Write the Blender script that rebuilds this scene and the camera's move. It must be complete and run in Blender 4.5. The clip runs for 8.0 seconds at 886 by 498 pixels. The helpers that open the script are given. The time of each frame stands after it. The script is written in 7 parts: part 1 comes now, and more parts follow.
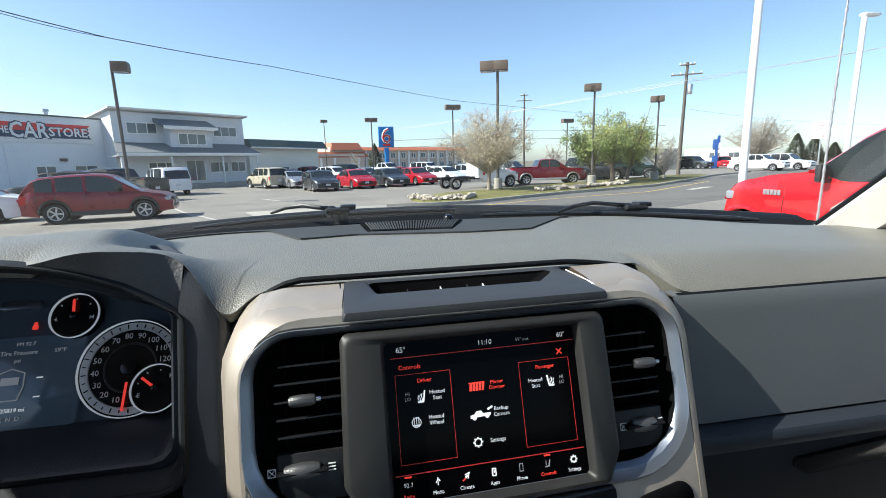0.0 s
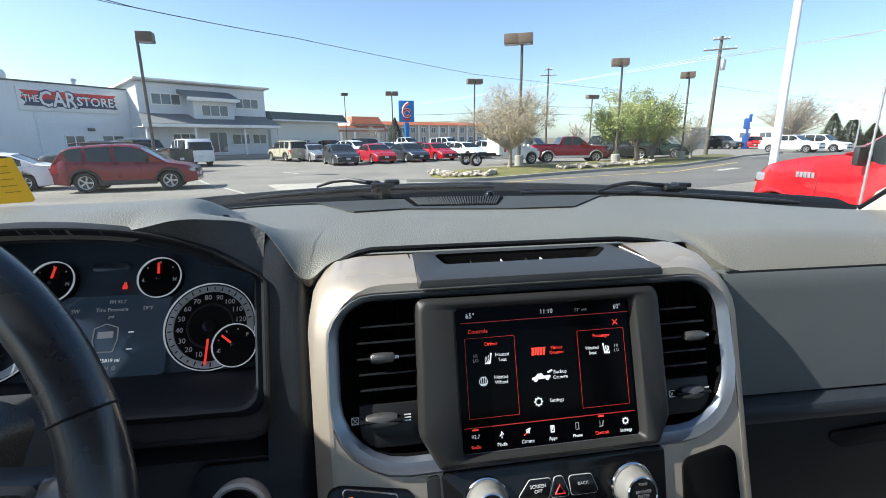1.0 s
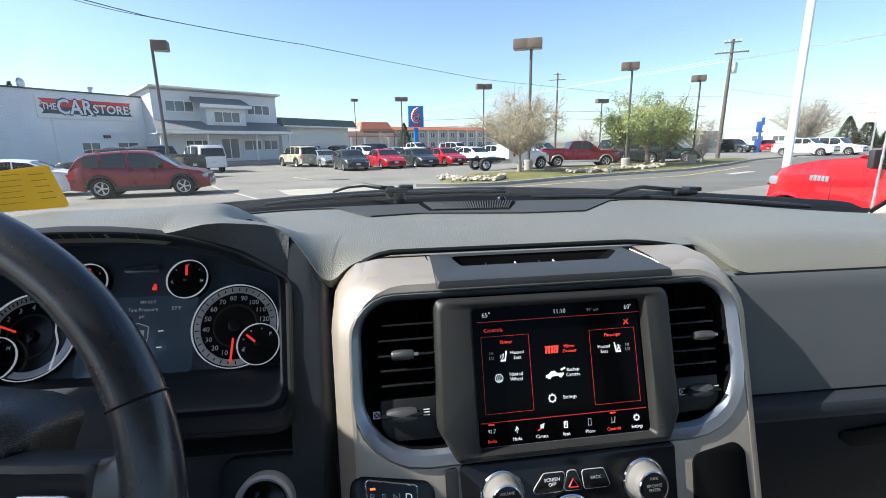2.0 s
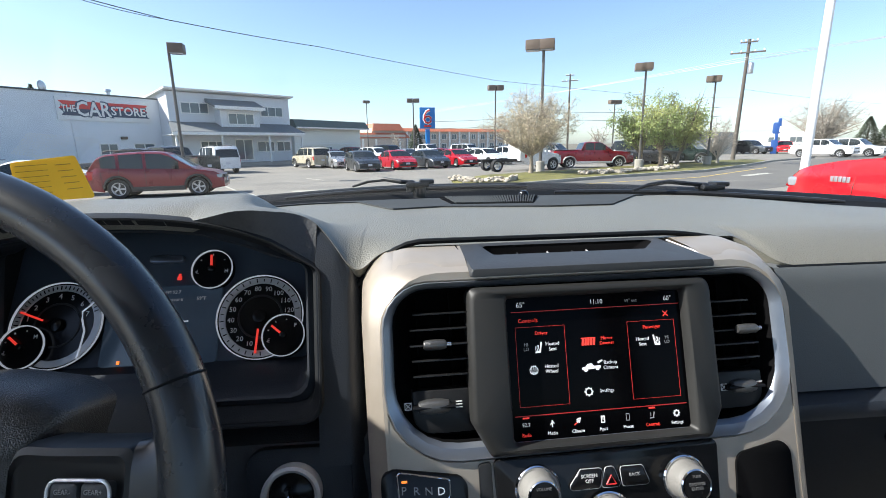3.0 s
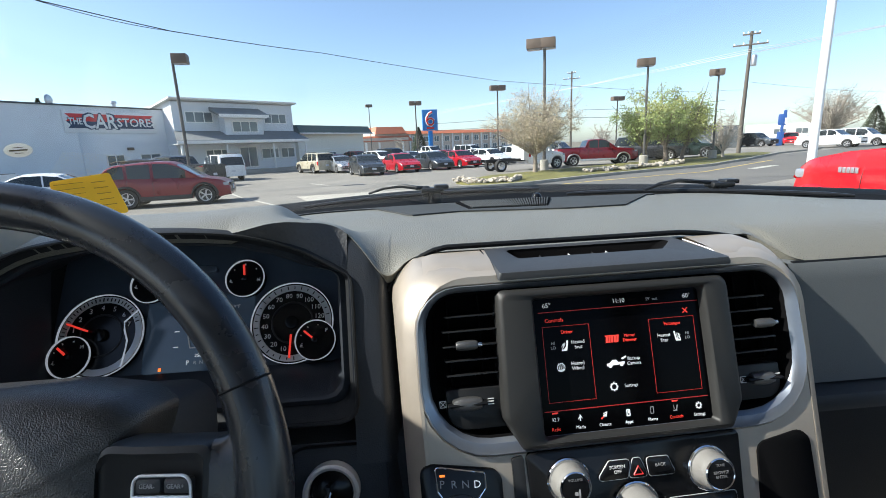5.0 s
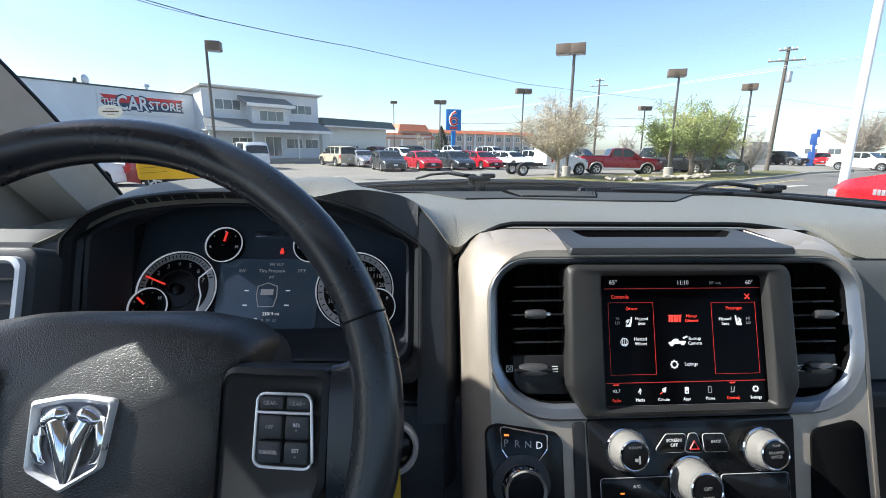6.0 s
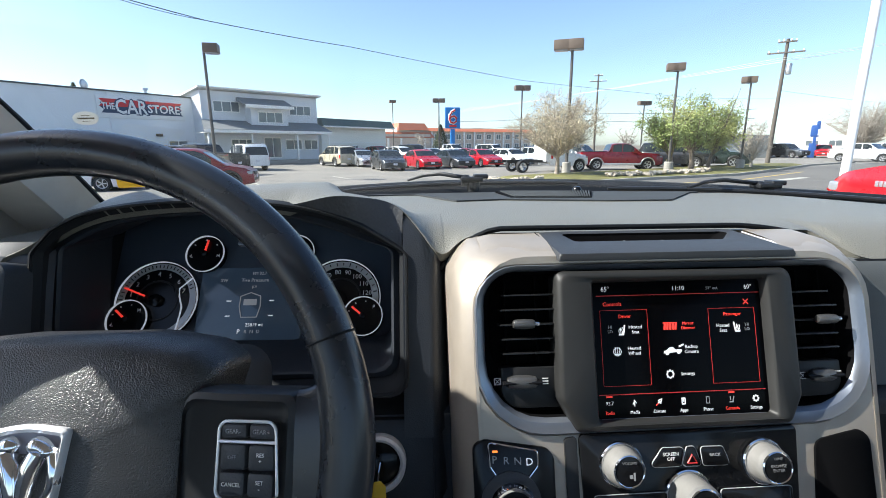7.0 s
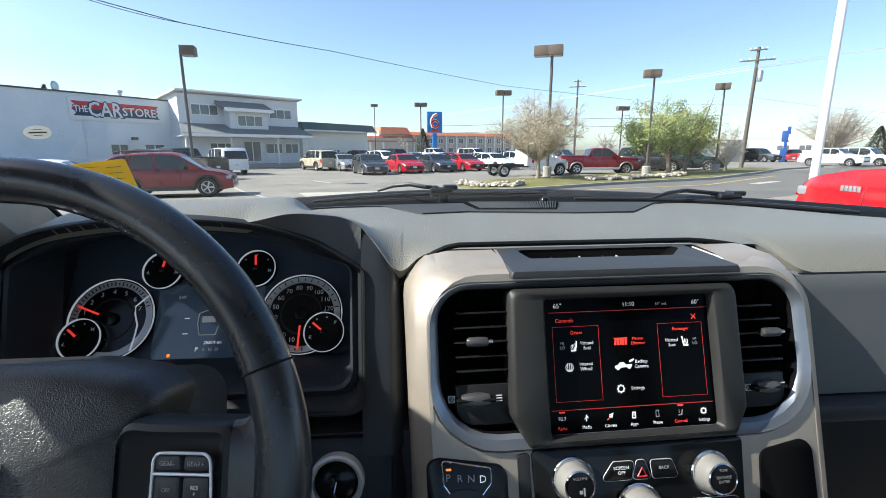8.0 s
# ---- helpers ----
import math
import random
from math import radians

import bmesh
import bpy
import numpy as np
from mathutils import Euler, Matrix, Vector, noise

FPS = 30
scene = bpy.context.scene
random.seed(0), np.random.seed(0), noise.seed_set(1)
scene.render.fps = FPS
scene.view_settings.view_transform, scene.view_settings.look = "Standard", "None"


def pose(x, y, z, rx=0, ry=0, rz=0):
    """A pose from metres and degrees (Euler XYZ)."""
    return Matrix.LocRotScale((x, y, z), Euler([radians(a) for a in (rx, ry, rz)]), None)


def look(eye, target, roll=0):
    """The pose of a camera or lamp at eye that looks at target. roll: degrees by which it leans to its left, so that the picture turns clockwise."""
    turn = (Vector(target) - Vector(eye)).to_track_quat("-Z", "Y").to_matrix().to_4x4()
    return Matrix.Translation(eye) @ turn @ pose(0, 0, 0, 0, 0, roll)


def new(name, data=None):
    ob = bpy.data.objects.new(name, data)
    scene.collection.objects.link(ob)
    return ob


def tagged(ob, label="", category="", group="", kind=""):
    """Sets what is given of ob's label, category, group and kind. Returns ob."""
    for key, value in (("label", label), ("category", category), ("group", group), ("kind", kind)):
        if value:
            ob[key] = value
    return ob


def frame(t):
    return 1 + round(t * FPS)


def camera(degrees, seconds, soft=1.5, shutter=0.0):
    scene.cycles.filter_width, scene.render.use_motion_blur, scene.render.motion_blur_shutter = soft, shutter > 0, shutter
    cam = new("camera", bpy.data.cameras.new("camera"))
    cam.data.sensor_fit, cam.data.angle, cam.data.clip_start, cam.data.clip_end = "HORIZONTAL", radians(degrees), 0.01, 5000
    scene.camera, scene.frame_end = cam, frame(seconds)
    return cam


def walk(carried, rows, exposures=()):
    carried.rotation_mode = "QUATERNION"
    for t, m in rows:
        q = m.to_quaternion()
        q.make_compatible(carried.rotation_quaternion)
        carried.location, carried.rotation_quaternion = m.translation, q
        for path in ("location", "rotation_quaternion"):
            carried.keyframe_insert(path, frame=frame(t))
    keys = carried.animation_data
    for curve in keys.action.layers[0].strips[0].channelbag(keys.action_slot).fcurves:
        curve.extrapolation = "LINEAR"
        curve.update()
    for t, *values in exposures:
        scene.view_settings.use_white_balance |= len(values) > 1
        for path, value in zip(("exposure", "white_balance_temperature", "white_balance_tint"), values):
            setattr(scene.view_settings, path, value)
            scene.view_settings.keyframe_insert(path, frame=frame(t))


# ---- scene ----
cam = camera(88.5, 8.0, soft=0.9)
# metres: x right, y ahead along the truck, z up from the lot's surface; the screen is near x = 0, y = 0
PATH = [
    (0, (-0.1, -0.373, 1.777), (0.225, 1.565, 1.406), -1.5),
    (0.5, (-0.125, -0.378, 1.777), (0.176, 1.546, 1.323), -0.7),
    (1, (-0.152, -0.396, 1.781), (0.092, 1.532, 1.311), -0.6),
    (1.5, (-0.159, -0.419, 1.788), (0.063, 1.515, 1.329), -0.7),
    (3, (-0.183, -0.404, 1.768), (-0.025, 1.54, 1.325), -0.9),
    (3.5, (-0.197, -0.409, 1.767), (-0.054, 1.537, 1.328), -0.6),
    (4, (-0.198, -0.423, 1.781), (-0.058, 1.523, 1.34), -1.7),
    (5.5, (-0.229, -0.425, 1.771), (-0.096, 1.523, 1.337), -2.6),
    (6, (-0.271, -0.451, 1.754), (-0.204, 1.5, 1.319), 0.7),
    (6.5, (-0.258, -0.441, 1.763), (-0.198, 1.508, 1.317), -0.5),
    (7, (-0.252, -0.429, 1.759), (-0.191, 1.521, 1.317), -0.3),
    (7.5, (-0.234, -0.429, 1.766), (-0.131, 1.521, 1.336), 0.5),
    (8, (-0.223, -0.43, 1.774), (-0.087, 1.52, 1.348), -0.2),
]
# the clip's camera lifts its exposure where the dark dash fills the picture
EXPOSURES = [(0.0, 0.91, 6250, 5.0), (0.5, 0.8, 6150, 4.0), (1.0, 0.98, 6250, 5.0), (1.5, 1.01, 6250, 6.0), (3.5, 1.11, 6350, 8.0), (4.0, 1.08, 6400, 8.0), (5.5, 0.94, 6250, 5.0), (6.0, 1.18, 6250, 7.0), (6.5, 1.28, 6350, 9.0), (7.0, 1.16, 6250, 7.0), (7.5, 1.11, 6350, 8.0), (8.0, 1.04, 6300, 6.0)]
walk(cam, [(t, look(eye, target, roll)) for t, eye, target, roll in PATH], EXPOSURES)

# ---- daylight: clear morning sky, sun high over the left side of the truck ----
SUN = Vector((-0.768, -0.040, 0.640)).normalized()
world = bpy.data.worlds.new("sky")
scene.world = world
world.use_nodes = True
wn = world.node_tree
sky = wn.nodes.new("ShaderNodeTexSky")
sky.sky_type = "NISHITA"
sky.sun_disc = False
sky.sun_elevation = math.asin(SUN.z)
sky.sun_rotation = math.atan2(SUN.x, SUN.y) % math.tau
sky.altitude = 1200
sky.air_density = 0.9
sky.dust_density = 2.5
sky.ozone_density = 1.3
wn.nodes["Background"].inputs["Strength"].default_value = 0.125
wn.links.new(sky.outputs[0], wn.nodes["Background"].inputs["Color"])
sun_data = bpy.data.lights.new("sun", "SUN")
sun_data.energy = 5.0
sun_data.angle = radians(0.53)
sun_data.color = (1.0, 0.95, 0.87)
sun_ob = new("sun", sun_data)
sun_ob.matrix_world = look((-30, 0, 30), Vector((-30, 0, 30)) - SUN)


# ---- materials ----
def mat(name, color, rough=0.5, metal=0.0, vary=0.12, scale=6.0, bump=0.0, bscale=300.0, cells=False,
        coat=0.0, emit=0.0, trans=0.0, per_object=0.0, spec=0.5, fine=0.0):
    m = bpy.data.materials.new(name)
    m.use_nodes = True
    nt = m.node_tree
    b = nt.nodes["Principled BSDF"]
    b.inputs["Base Color"].default_value = (*color, 1)
    b.inputs["Roughness"].default_value = rough
    b.inputs["Metallic"].default_value = metal
    b.inputs["Coat Weight"].default_value = coat
    b.inputs["Coat Roughness"].default_value = 0.06
    b.inputs["Transmission Weight"].default_value = trans
    b.inputs["Specular IOR Level"].default_value = spec
    if emit:
        b.inputs["Emission Color"].default_value = (*color, 1)
        b.inputs["Emission Strength"].default_value = emit
    tc = nt.nodes.new("ShaderNodeTexCoord")
    if vary:
        n = nt.nodes.new("ShaderNodeTexNoise")
        n.inputs["Scale"].default_value = scale
        n.inputs["Detail"].default_value = 6.0
        n.inputs["Roughness"].default_value = 0.6
        nt.links.new(tc.outputs["Object"], n.inputs["Vector"])
        ramp = nt.nodes.new("ShaderNodeMapRange")
        ramp.inputs["From Min"].default_value = 0.3
        ramp.inputs["From Max"].default_value = 0.7
        ramp.inputs["To Min"].default_value = 1.0 - vary
        ramp.inputs["To Max"].default_value = 1.0 + vary
        nt.links.new(n.outputs["Fac"], ramp.inputs["Value"])
        value = ramp.outputs[0]
        if fine:
            n2 = nt.nodes.new("ShaderNodeTexNoise")
            n2.inputs["Scale"].default_value = scale * 23
            n2.inputs["Detail"].default_value = 3.0
            nt.links.new(tc.outputs["Object"], n2.inputs["Vector"])
            r2 = nt.nodes.new("ShaderNodeMapRange")
            r2.inputs["From Min"].default_value = 0.25
            r2.inputs["From Max"].default_value = 0.75
            r2.inputs["To Min"].default_value = 1.0 - fine
            r2.inputs["To Max"].default_value = 1.0 + fine
            nt.links.new(n2.outputs["Fac"], r2.inputs["Value"])
            mul = nt.nodes.new("ShaderNodeMath")
            mul.operation = "MULTIPLY"
            nt.links.new(value, mul.inputs[0])
            nt.links.new(r2.outputs[0], mul.inputs[1])
            value = mul.outputs[0]
        if per_object:
            info = nt.nodes.new("ShaderNodeObjectInfo")
            r3 = nt.nodes.new("ShaderNodeMapRange")
            r3.inputs["To Min"].default_value = 1.0 - per_object
            r3.inputs["To Max"].default_value = 1.0 + per_object
            nt.links.new(info.outputs["Random"], r3.inputs["Value"])
            mul = nt.nodes.new("ShaderNodeMath")
            mul.operation = "MULTIPLY"
            nt.links.new(value, mul.inputs[0])
            nt.links.new(r3.outputs[0], mul.inputs[1])
            value = mul.outputs[0]
        scale_node = nt.nodes.new("ShaderNodeVectorMath")
        scale_node.operation = "SCALE"
        scale_node.inputs[0].default_value = color
        nt.links.new(value, scale_node.inputs["Scale"])
        nt.links.new(scale_node.outputs[0], b.inputs["Base Color"])
        rr = nt.nodes.new("ShaderNodeMapRange")
        rr.inputs["From Min"].default_value = 0.3
        rr.inputs["From Max"].default_value = 0.7
        rr.inputs["To Min"].default_value = max(0.02, rough * (1 - vary))
        rr.inputs["To Max"].default_value = min(1.0, rough * (1 + vary))
        nt.links.new(n.outputs["Fac"], rr.inputs["Value"])
        nt.links.new(rr.outputs[0], b.inputs["Roughness"])
    if bump:
        bn = nt.nodes.new("ShaderNodeBump")
        bn.inputs["Strength"].default_value = 1.0
        bn.inputs["Distance"].default_value = bump
        if cells:
            tx = nt.nodes.new("ShaderNodeTexVoronoi")
            tx.feature = "SMOOTH_F1"
            tx.inputs["Scale"].default_value = bscale
            height = tx.outputs["Distance"]
            bn.invert = True
        else:
            tx = nt.nodes.new("ShaderNodeTexNoise")
            tx.inputs["Scale"].default_value = bscale
            tx.inputs["Detail"].default_value = 4.0
            height = tx.outputs["Fac"]
        nt.links.new(tc.outputs["Object"], tx.inputs["Vector"])
        nt.links.new(height, bn.inputs["Height"])
        nt.links.new(bn.outputs[0], b.inputs["Normal"])
    return m


def clear_glass(name, tint=(1, 1, 1), gloss=0.06):
    m = bpy.data.materials.new(name)
    m.use_nodes = True
    nt = m.node_tree
    nt.nodes.remove(nt.nodes["Principled BSDF"])
    t = nt.nodes.new("ShaderNodeBsdfTransparent")
    t.inputs["Color"].default_value = (*tint, 1)
    g = nt.nodes.new("ShaderNodeBsdfGlossy")
    g.inputs["Roughness"].default_value = 0.01
    f = nt.nodes.new("ShaderNodeFresnel")
    f.inputs["IOR"].default_value = 1.3
    mx = nt.nodes.new("ShaderNodeMixShader")
    sc = nt.nodes.new("ShaderNodeMath")
    sc.operation = "MULTIPLY"
    sc.inputs[1].default_value = gloss * 10
    nt.links.new(f.outputs[0], sc.inputs[0])
    nt.links.new(sc.outputs[0], mx.inputs[0])
    nt.links.new(t.outputs[0], mx.inputs[1])
    nt.links.new(g.outputs[0], mx.inputs[2])
    nt.links.new(mx.outputs[0], nt.nodes["Material Output"].inputs["Surface"])
    return m


M = {}
# cabin
M["pad"] = mat("grained_dash_vinyl", (0.15, 0.146, 0.124), 0.42, vary=0.08, scale=9, bump=0.0007, bscale=620, cells=True, spec=0.55)
# the pad's vinyl in a darker copy: shade on the hood face
M["hoodshade"] = mat("shade_darkened_vinyl", (0.062, 0.064, 0.068), 0.5, vary=0.06, scale=9, bump=0.0006, bscale=330, cells=True, spec=0.4)
M["panel"] = mat("grained_grey_panel", (0.098, 0.106, 0.111), 0.55, vary=0.05, scale=8, bump=0.00018, bscale=800, cells=True, spec=0.35)
M["darkplastic"] = mat("matte_black_plastic", (0.043, 0.047, 0.053), 0.52, spec=0.35, vary=0.1, scale=14, bump=0.0002, bscale=700, cells=True)
M["midplastic"] = mat("charcoal_plastic", (0.021, 0.025, 0.032), 0.45, spec=0.35, vary=0.1, scale=14, bump=0.0002, bscale=700, cells=True)
M["deepblack"] = mat("dull_black_plastic", (0.06, 0.075, 0.10), 0.7, vary=0.1, scale=14, spec=0.3)
M["doorgrey"] = mat("grey_door_trim", (0.34, 0.33, 0.31), 0.7, vary=0.06, scale=8)
M["inlay"] = mat("smooth_dark_defrost_panel", (0.046, 0.050, 0.052), 0.7, vary=0.1, scale=10, spec=0.2)
M["gloss"] = mat("gloss_black", (0.008, 0.0083, 0.0092), 0.16, vary=0.15, scale=20, coat=0.03, spec=0.22)
M["satin"] = mat("satin_black_bezel", (0.016, 0.0165, 0.0175), 0.42, vary=0.1, scale=20, spec=0.32)
M["silver"] = mat("brushed_silver_paint", (0.43, 0.375, 0.312), 0.40, metal=0.52, vary=0.06, scale=30, bump=0.00006, bscale=900)
M["chrome"] = mat("satin_chrome", (0.24, 0.265, 0.31), 0.34, metal=0.8, vary=0.06, scale=30)
M["keyframe"] = mat("silver_key_frame", (0.8, 0.81, 0.84), 0.25, metal=0.35, vary=0.04, scale=30)
M["brightchrome"] = mat("bright_chrome", (0.85, 0.86, 0.88), 0.05, metal=1.0, vary=0.0)
M["badgefield"] = mat("grey_enamel", (0.16, 0.16, 0.19), 0.35, metal=0.3, vary=0.05, scale=60)
M["leather"] = mat("black_leather", (0.014, 0.018, 0.025), 0.28, spec=0.6, vary=0.1, scale=20, bump=0.00003, bscale=1300, cells=True)
M["hub"] = mat("grained_black_vinyl", (0.026, 0.025, 0.024), 0.30, vary=0.08, scale=20, bump=0.0005, bscale=1100, cells=True, spec=0.75)
M["knurl"] = mat("knurled_grey_rubber", (0.185, 0.18, 0.17), 0.55, vary=0.1, scale=60, bump=0.0006, bscale=900)
M["pillar"] = mat("beige_woven_trim", (0.50, 0.475, 0.43), 0.9, vary=0.06, scale=30, bump=0.0003, bscale=1200)
M["rubber"] = mat("black_rubber", (0.008, 0.0092, 0.011), 0.62, vary=0.2, scale=12, bump=0.0003, bscale=200, spec=0.12)
M["wiperblack"] = mat("satin_black_wiper", (0.018, 0.019, 0.021), 0.4, vary=0.15, scale=20, spec=0.4)
M["wheelgrip"] = mat("ribbed_dark_metal", (0.13, 0.13, 0.13), 0.34, metal=0.7, vary=0.1, scale=60, bump=0.0004, bscale=900)
M["screen"] = mat("dark_lcd", (0.0015, 0.0015, 0.002), 0.1, vary=0.0, spec=0.04)
M["bezel"] = mat("satin_graphite_bezel", (0.018, 0.018, 0.0175), 0.5, vary=0.08, scale=30, spec=0.4)
M["vane"] = mat("black_vent_vane", (0.012, 0.0125, 0.013), 0.3, vary=0.1, scale=30)
M["lidblack"] = mat("dull_black_plastic", (0.014, 0.0155, 0.0175), 0.6, vary=0.1, scale=14, bump=0.0002, bscale=700, cells=True, spec=0.2)
M["capgrey"] = mat("fine_grained_grey_plastic", (0.036, 0.038, 0.041), 0.46, vary=0.08, scale=14, bump=0.0002, bscale=800, cells=True, spec=0.4)
# near-black puts the shade inside vents and other recesses into the colour
M["shadeblack"] = mat("recess_shade_black", (0.004, 0.004, 0.0045), 0.9, vary=0.1, scale=20, spec=0.05)
M["lcd"] = mat("blue_grey_lcd", (0.042, 0.064, 0.095), 0.12, vary=0.08, scale=30, emit=0.10, spec=0.4)
M["lit_white"] = mat("lit_white", (0.75, 0.77, 0.8), 0.4, vary=0, emit=0.26)
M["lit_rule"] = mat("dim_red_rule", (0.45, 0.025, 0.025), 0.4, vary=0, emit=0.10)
M["lit_red"] = mat("lit_red", (0.85, 0.05, 0.035), 0.4, vary=0, emit=0.34)
M["lit_dim"] = mat("lit_grey", (0.25, 0.26, 0.28), 0.4, vary=0, emit=0.2)
M["lit_orange"] = mat("lit_orange", (1.0, 0.22, 0.03), 0.4, vary=0, emit=0.7)
M["ink_white"] = mat("printed_white", (0.75, 0.75, 0.74), 0.5, vary=0.03)
M["ink_grey"] = mat("printed_grey", (0.33, 0.33, 0.34), 0.5, vary=0.03)
M["ink_dim"] = mat("worn_grey_print", (0.16, 0.16, 0.165), 0.5, vary=0.05)
M["dial_grey"] = mat("silver_dial_ring", (0.58, 0.58, 0.59), 0.4, metal=0.3, vary=0.06, scale=40)
M["yellow"] = mat("yellow_card", (0.88, 0.64, 0.07), 0.6, vary=0.04, scale=20)
def backlit(m, amount=0.5):
    """Lets daylight glow through thin paper or film."""
    nt = m.node_tree
    b = nt.nodes["Principled BSDF"]
    tr = nt.nodes.new("ShaderNodeBsdfTranslucent")
    mx = nt.nodes.new("ShaderNodeMixShader")
    mx.inputs[0].default_value = amount
    tr.inputs["Color"].default_value = b.inputs["Base Color"].default_value
    nt.links.new(b.outputs[0], mx.inputs[1])
    nt.links.new(tr.outputs[0], mx.inputs[2])
    nt.links.new(mx.outputs[0], nt.nodes["Material Output"].inputs["Surface"])
    return m


M["film_white"] = backlit(mat("white_film", (0.8, 0.79, 0.75), 0.5, vary=0.03))
M["yellow"] = backlit(M["yellow"], 0.45)
M["ink_ochre"] = mat("ochre_print", (0.36, 0.24, 0.04), 0.7, vary=0.05)
M["ink_brown"] = mat("dark_ink", (0.12, 0.09, 0.05), 0.7, vary=0.05)
M["glass"] = clear_glass("windscreen_glass", (0.97, 0.985, 0.98), 0.008)
# outside
M["asphalt"] = mat("sun_bleached_asphalt", (0.215, 0.20, 0.175), 0.92, vary=0.2, scale=0.35, fine=0.16, bump=0.006, bscale=60)
M["road"] = mat("road_asphalt", (0.135, 0.128, 0.117), 0.9, vary=0.18, scale=0.5, fine=0.14, bump=0.006, bscale=60)
M["concrete"] = mat("pale_concrete", (0.33, 0.31, 0.27), 0.9, vary=0.14, scale=1.4, fine=0.1, bump=0.003, bscale=40)
M["grass"] = mat("dry_spring_grass", (0.16, 0.15, 0.045), 0.95, vary=0.35, scale=1.1, fine=0.3, bump=0.03, bscale=35)
M["farland"] = mat("far_dry_ground", (0.17, 0.15, 0.11), 0.95, vary=0.3, scale=0.05, fine=0.2)
M["rock"] = mat("pale_river_rock", (0.44, 0.385, 0.31), 0.85, vary=0.2, scale=5, bump=0.01, bscale=20, per_object=0.25)
M["line_white"] = mat("worn_white_paint", (0.42, 0.40, 0.35), 0.85, vary=0.35, scale=5, fine=0.3)
M["line_yellow"] = mat("worn_yellow_paint", (0.55, 0.4, 0.1), 0.8, vary=0.3, scale=4, fine=0.25)
M["siding"] = mat("blue_grey_siding", (0.67, 0.685, 0.70), 0.8, vary=0.05, scale=1.5, fine=0.05)
M["stucco"] = mat("grey_block_wall", (0.775, 0.79, 0.80), 0.85, vary=0.06, scale=0.6, fine=0.06, bump=0.004, bscale=50)
M["cream"] = mat("cream_siding", (0.80, 0.77, 0.68), 0.8, vary=0.06, scale=1.0, fine=0.05)
M["trim"] = mat("white_trim_paint", (0.82, 0.81, 0.77), 0.6, vary=0.06, scale=3)
M["shingle"] = mat("weathered_grey_shingle", (0.185, 0.195, 0.20), 0.85, vary=0.15, scale=2, fine=0.15, bump=0.01, bscale=14)
M["green_metal"] = mat("faded_green_roof_edge", (0.085, 0.118, 0.115), 0.7, vary=0.12, scale=1.5, fine=0.08)
M["roofdark"] = mat("dark_shingle", (0.1, 0.11, 0.115), 0.85, vary=0.15, scale=2, fine=0.15, bump=0.01, bscale=14)
M["roofred"] = mat("salmon_roof_metal", (0.52, 0.17, 0.09), 0.6, vary=0.1, scale=1)
M["motel"] = mat("tan_motel_wall", (0.55, 0.46, 0.38), 0.85, vary=0.1, scale=0.6)
M["winglass"] = mat("building_window_glass", (0.13, 0.155, 0.17), 0.06, vary=0.15, scale=0.8)
M["carglass"] = mat("car_window_glass", (0.018, 0.024, 0.028), 0.04, vary=0.1, scale=2)
M["tyre"] = mat("tyre_rubber", (0.015, 0.015, 0.016), 0.75, vary=0.15, scale=10)
M["rim"] = mat("alloy_wheel", (0.55, 0.55, 0.56), 0.35, metal=0.8, vary=0.08, scale=10)
M["blacktrim"] = mat("black_car_trim", (0.02, 0.02, 0.022), 0.5, vary=0.1, scale=6)
M["lamp_clear"] = mat("headlamp_lens", (0.36, 0.37, 0.39), 0.08, metal=0.4, vary=0.05, scale=10)
M["lamp_red"] = mat("tail_lamp_lens", (0.45, 0.012, 0.01), 0.12, vary=0.05, scale=10)
M["plate"] = mat("number_plate", (0.55, 0.56, 0.6), 0.5, vary=0.05)
M["bronze"] = mat("bronze_lamp_paint", (0.135, 0.10, 0.075), 0.55, vary=0.12, scale=4)
M["darksteel"] = mat("dark_painted_steel", (0.085, 0.078, 0.072), 0.5, vary=0.1, scale=4)
M["whitepole"] = mat("white_painted_steel", (0.85, 0.84, 0.82), 0.45, vary=0.05, scale=2)
M["woodpole"] = mat("weathered_pole_wood", (0.115, 0.098, 0.082), 0.9, vary=0.2, scale=3, bump=0.01, bscale=30)
M["wire"] = mat("black_cable", (0.07, 0.072, 0.078), 0.6, vary=0.1)
M["mast"] = mat("worn_aerial_steel", (0.34, 0.34, 0.35), 0.5, metal=0.3, vary=0.1)
M["gauge_ring"] = mat("lit_gauge_ring", (0.70, 0.74, 0.82), 0.3, metal=0.1, vary=0.04, emit=0.16)
M["alu_wire"] = mat("aluminium_cable", (0.6, 0.6, 0.6), 0.5, metal=0.3, vary=0.1)
M["bark"] = mat("grey_bark", (0.17, 0.135, 0.105), 0.95, vary=0.25, scale=7, bump=0.01, bscale=45)
M["budbark"] = mat("warm_grey_bark", (0.29, 0.24, 0.19), 0.95, vary=0.25, scale=7)
M["twig"] = mat("pale_twig_bark", (0.38, 0.335, 0.28), 0.9, vary=0.2, scale=6)
M["blossom"] = mat("cream_buds", (0.60, 0.52, 0.36), 0.8, vary=0.2, scale=4, per_object=0.0)
M["leaf"] = mat("spring_leaves", (0.30, 0.36, 0.125), 0.7, vary=0.4, scale=1.2, fine=0.3)
M["leaf_y"] = mat("yellow_green_leaves", (0.40, 0.42, 0.14), 0.7, vary=0.35, scale=1.2, fine=0.3)
M["needle"] = mat("conifer_needles", (0.075, 0.095, 0.05), 0.8, vary=0.35, scale=2, fine=0.3)
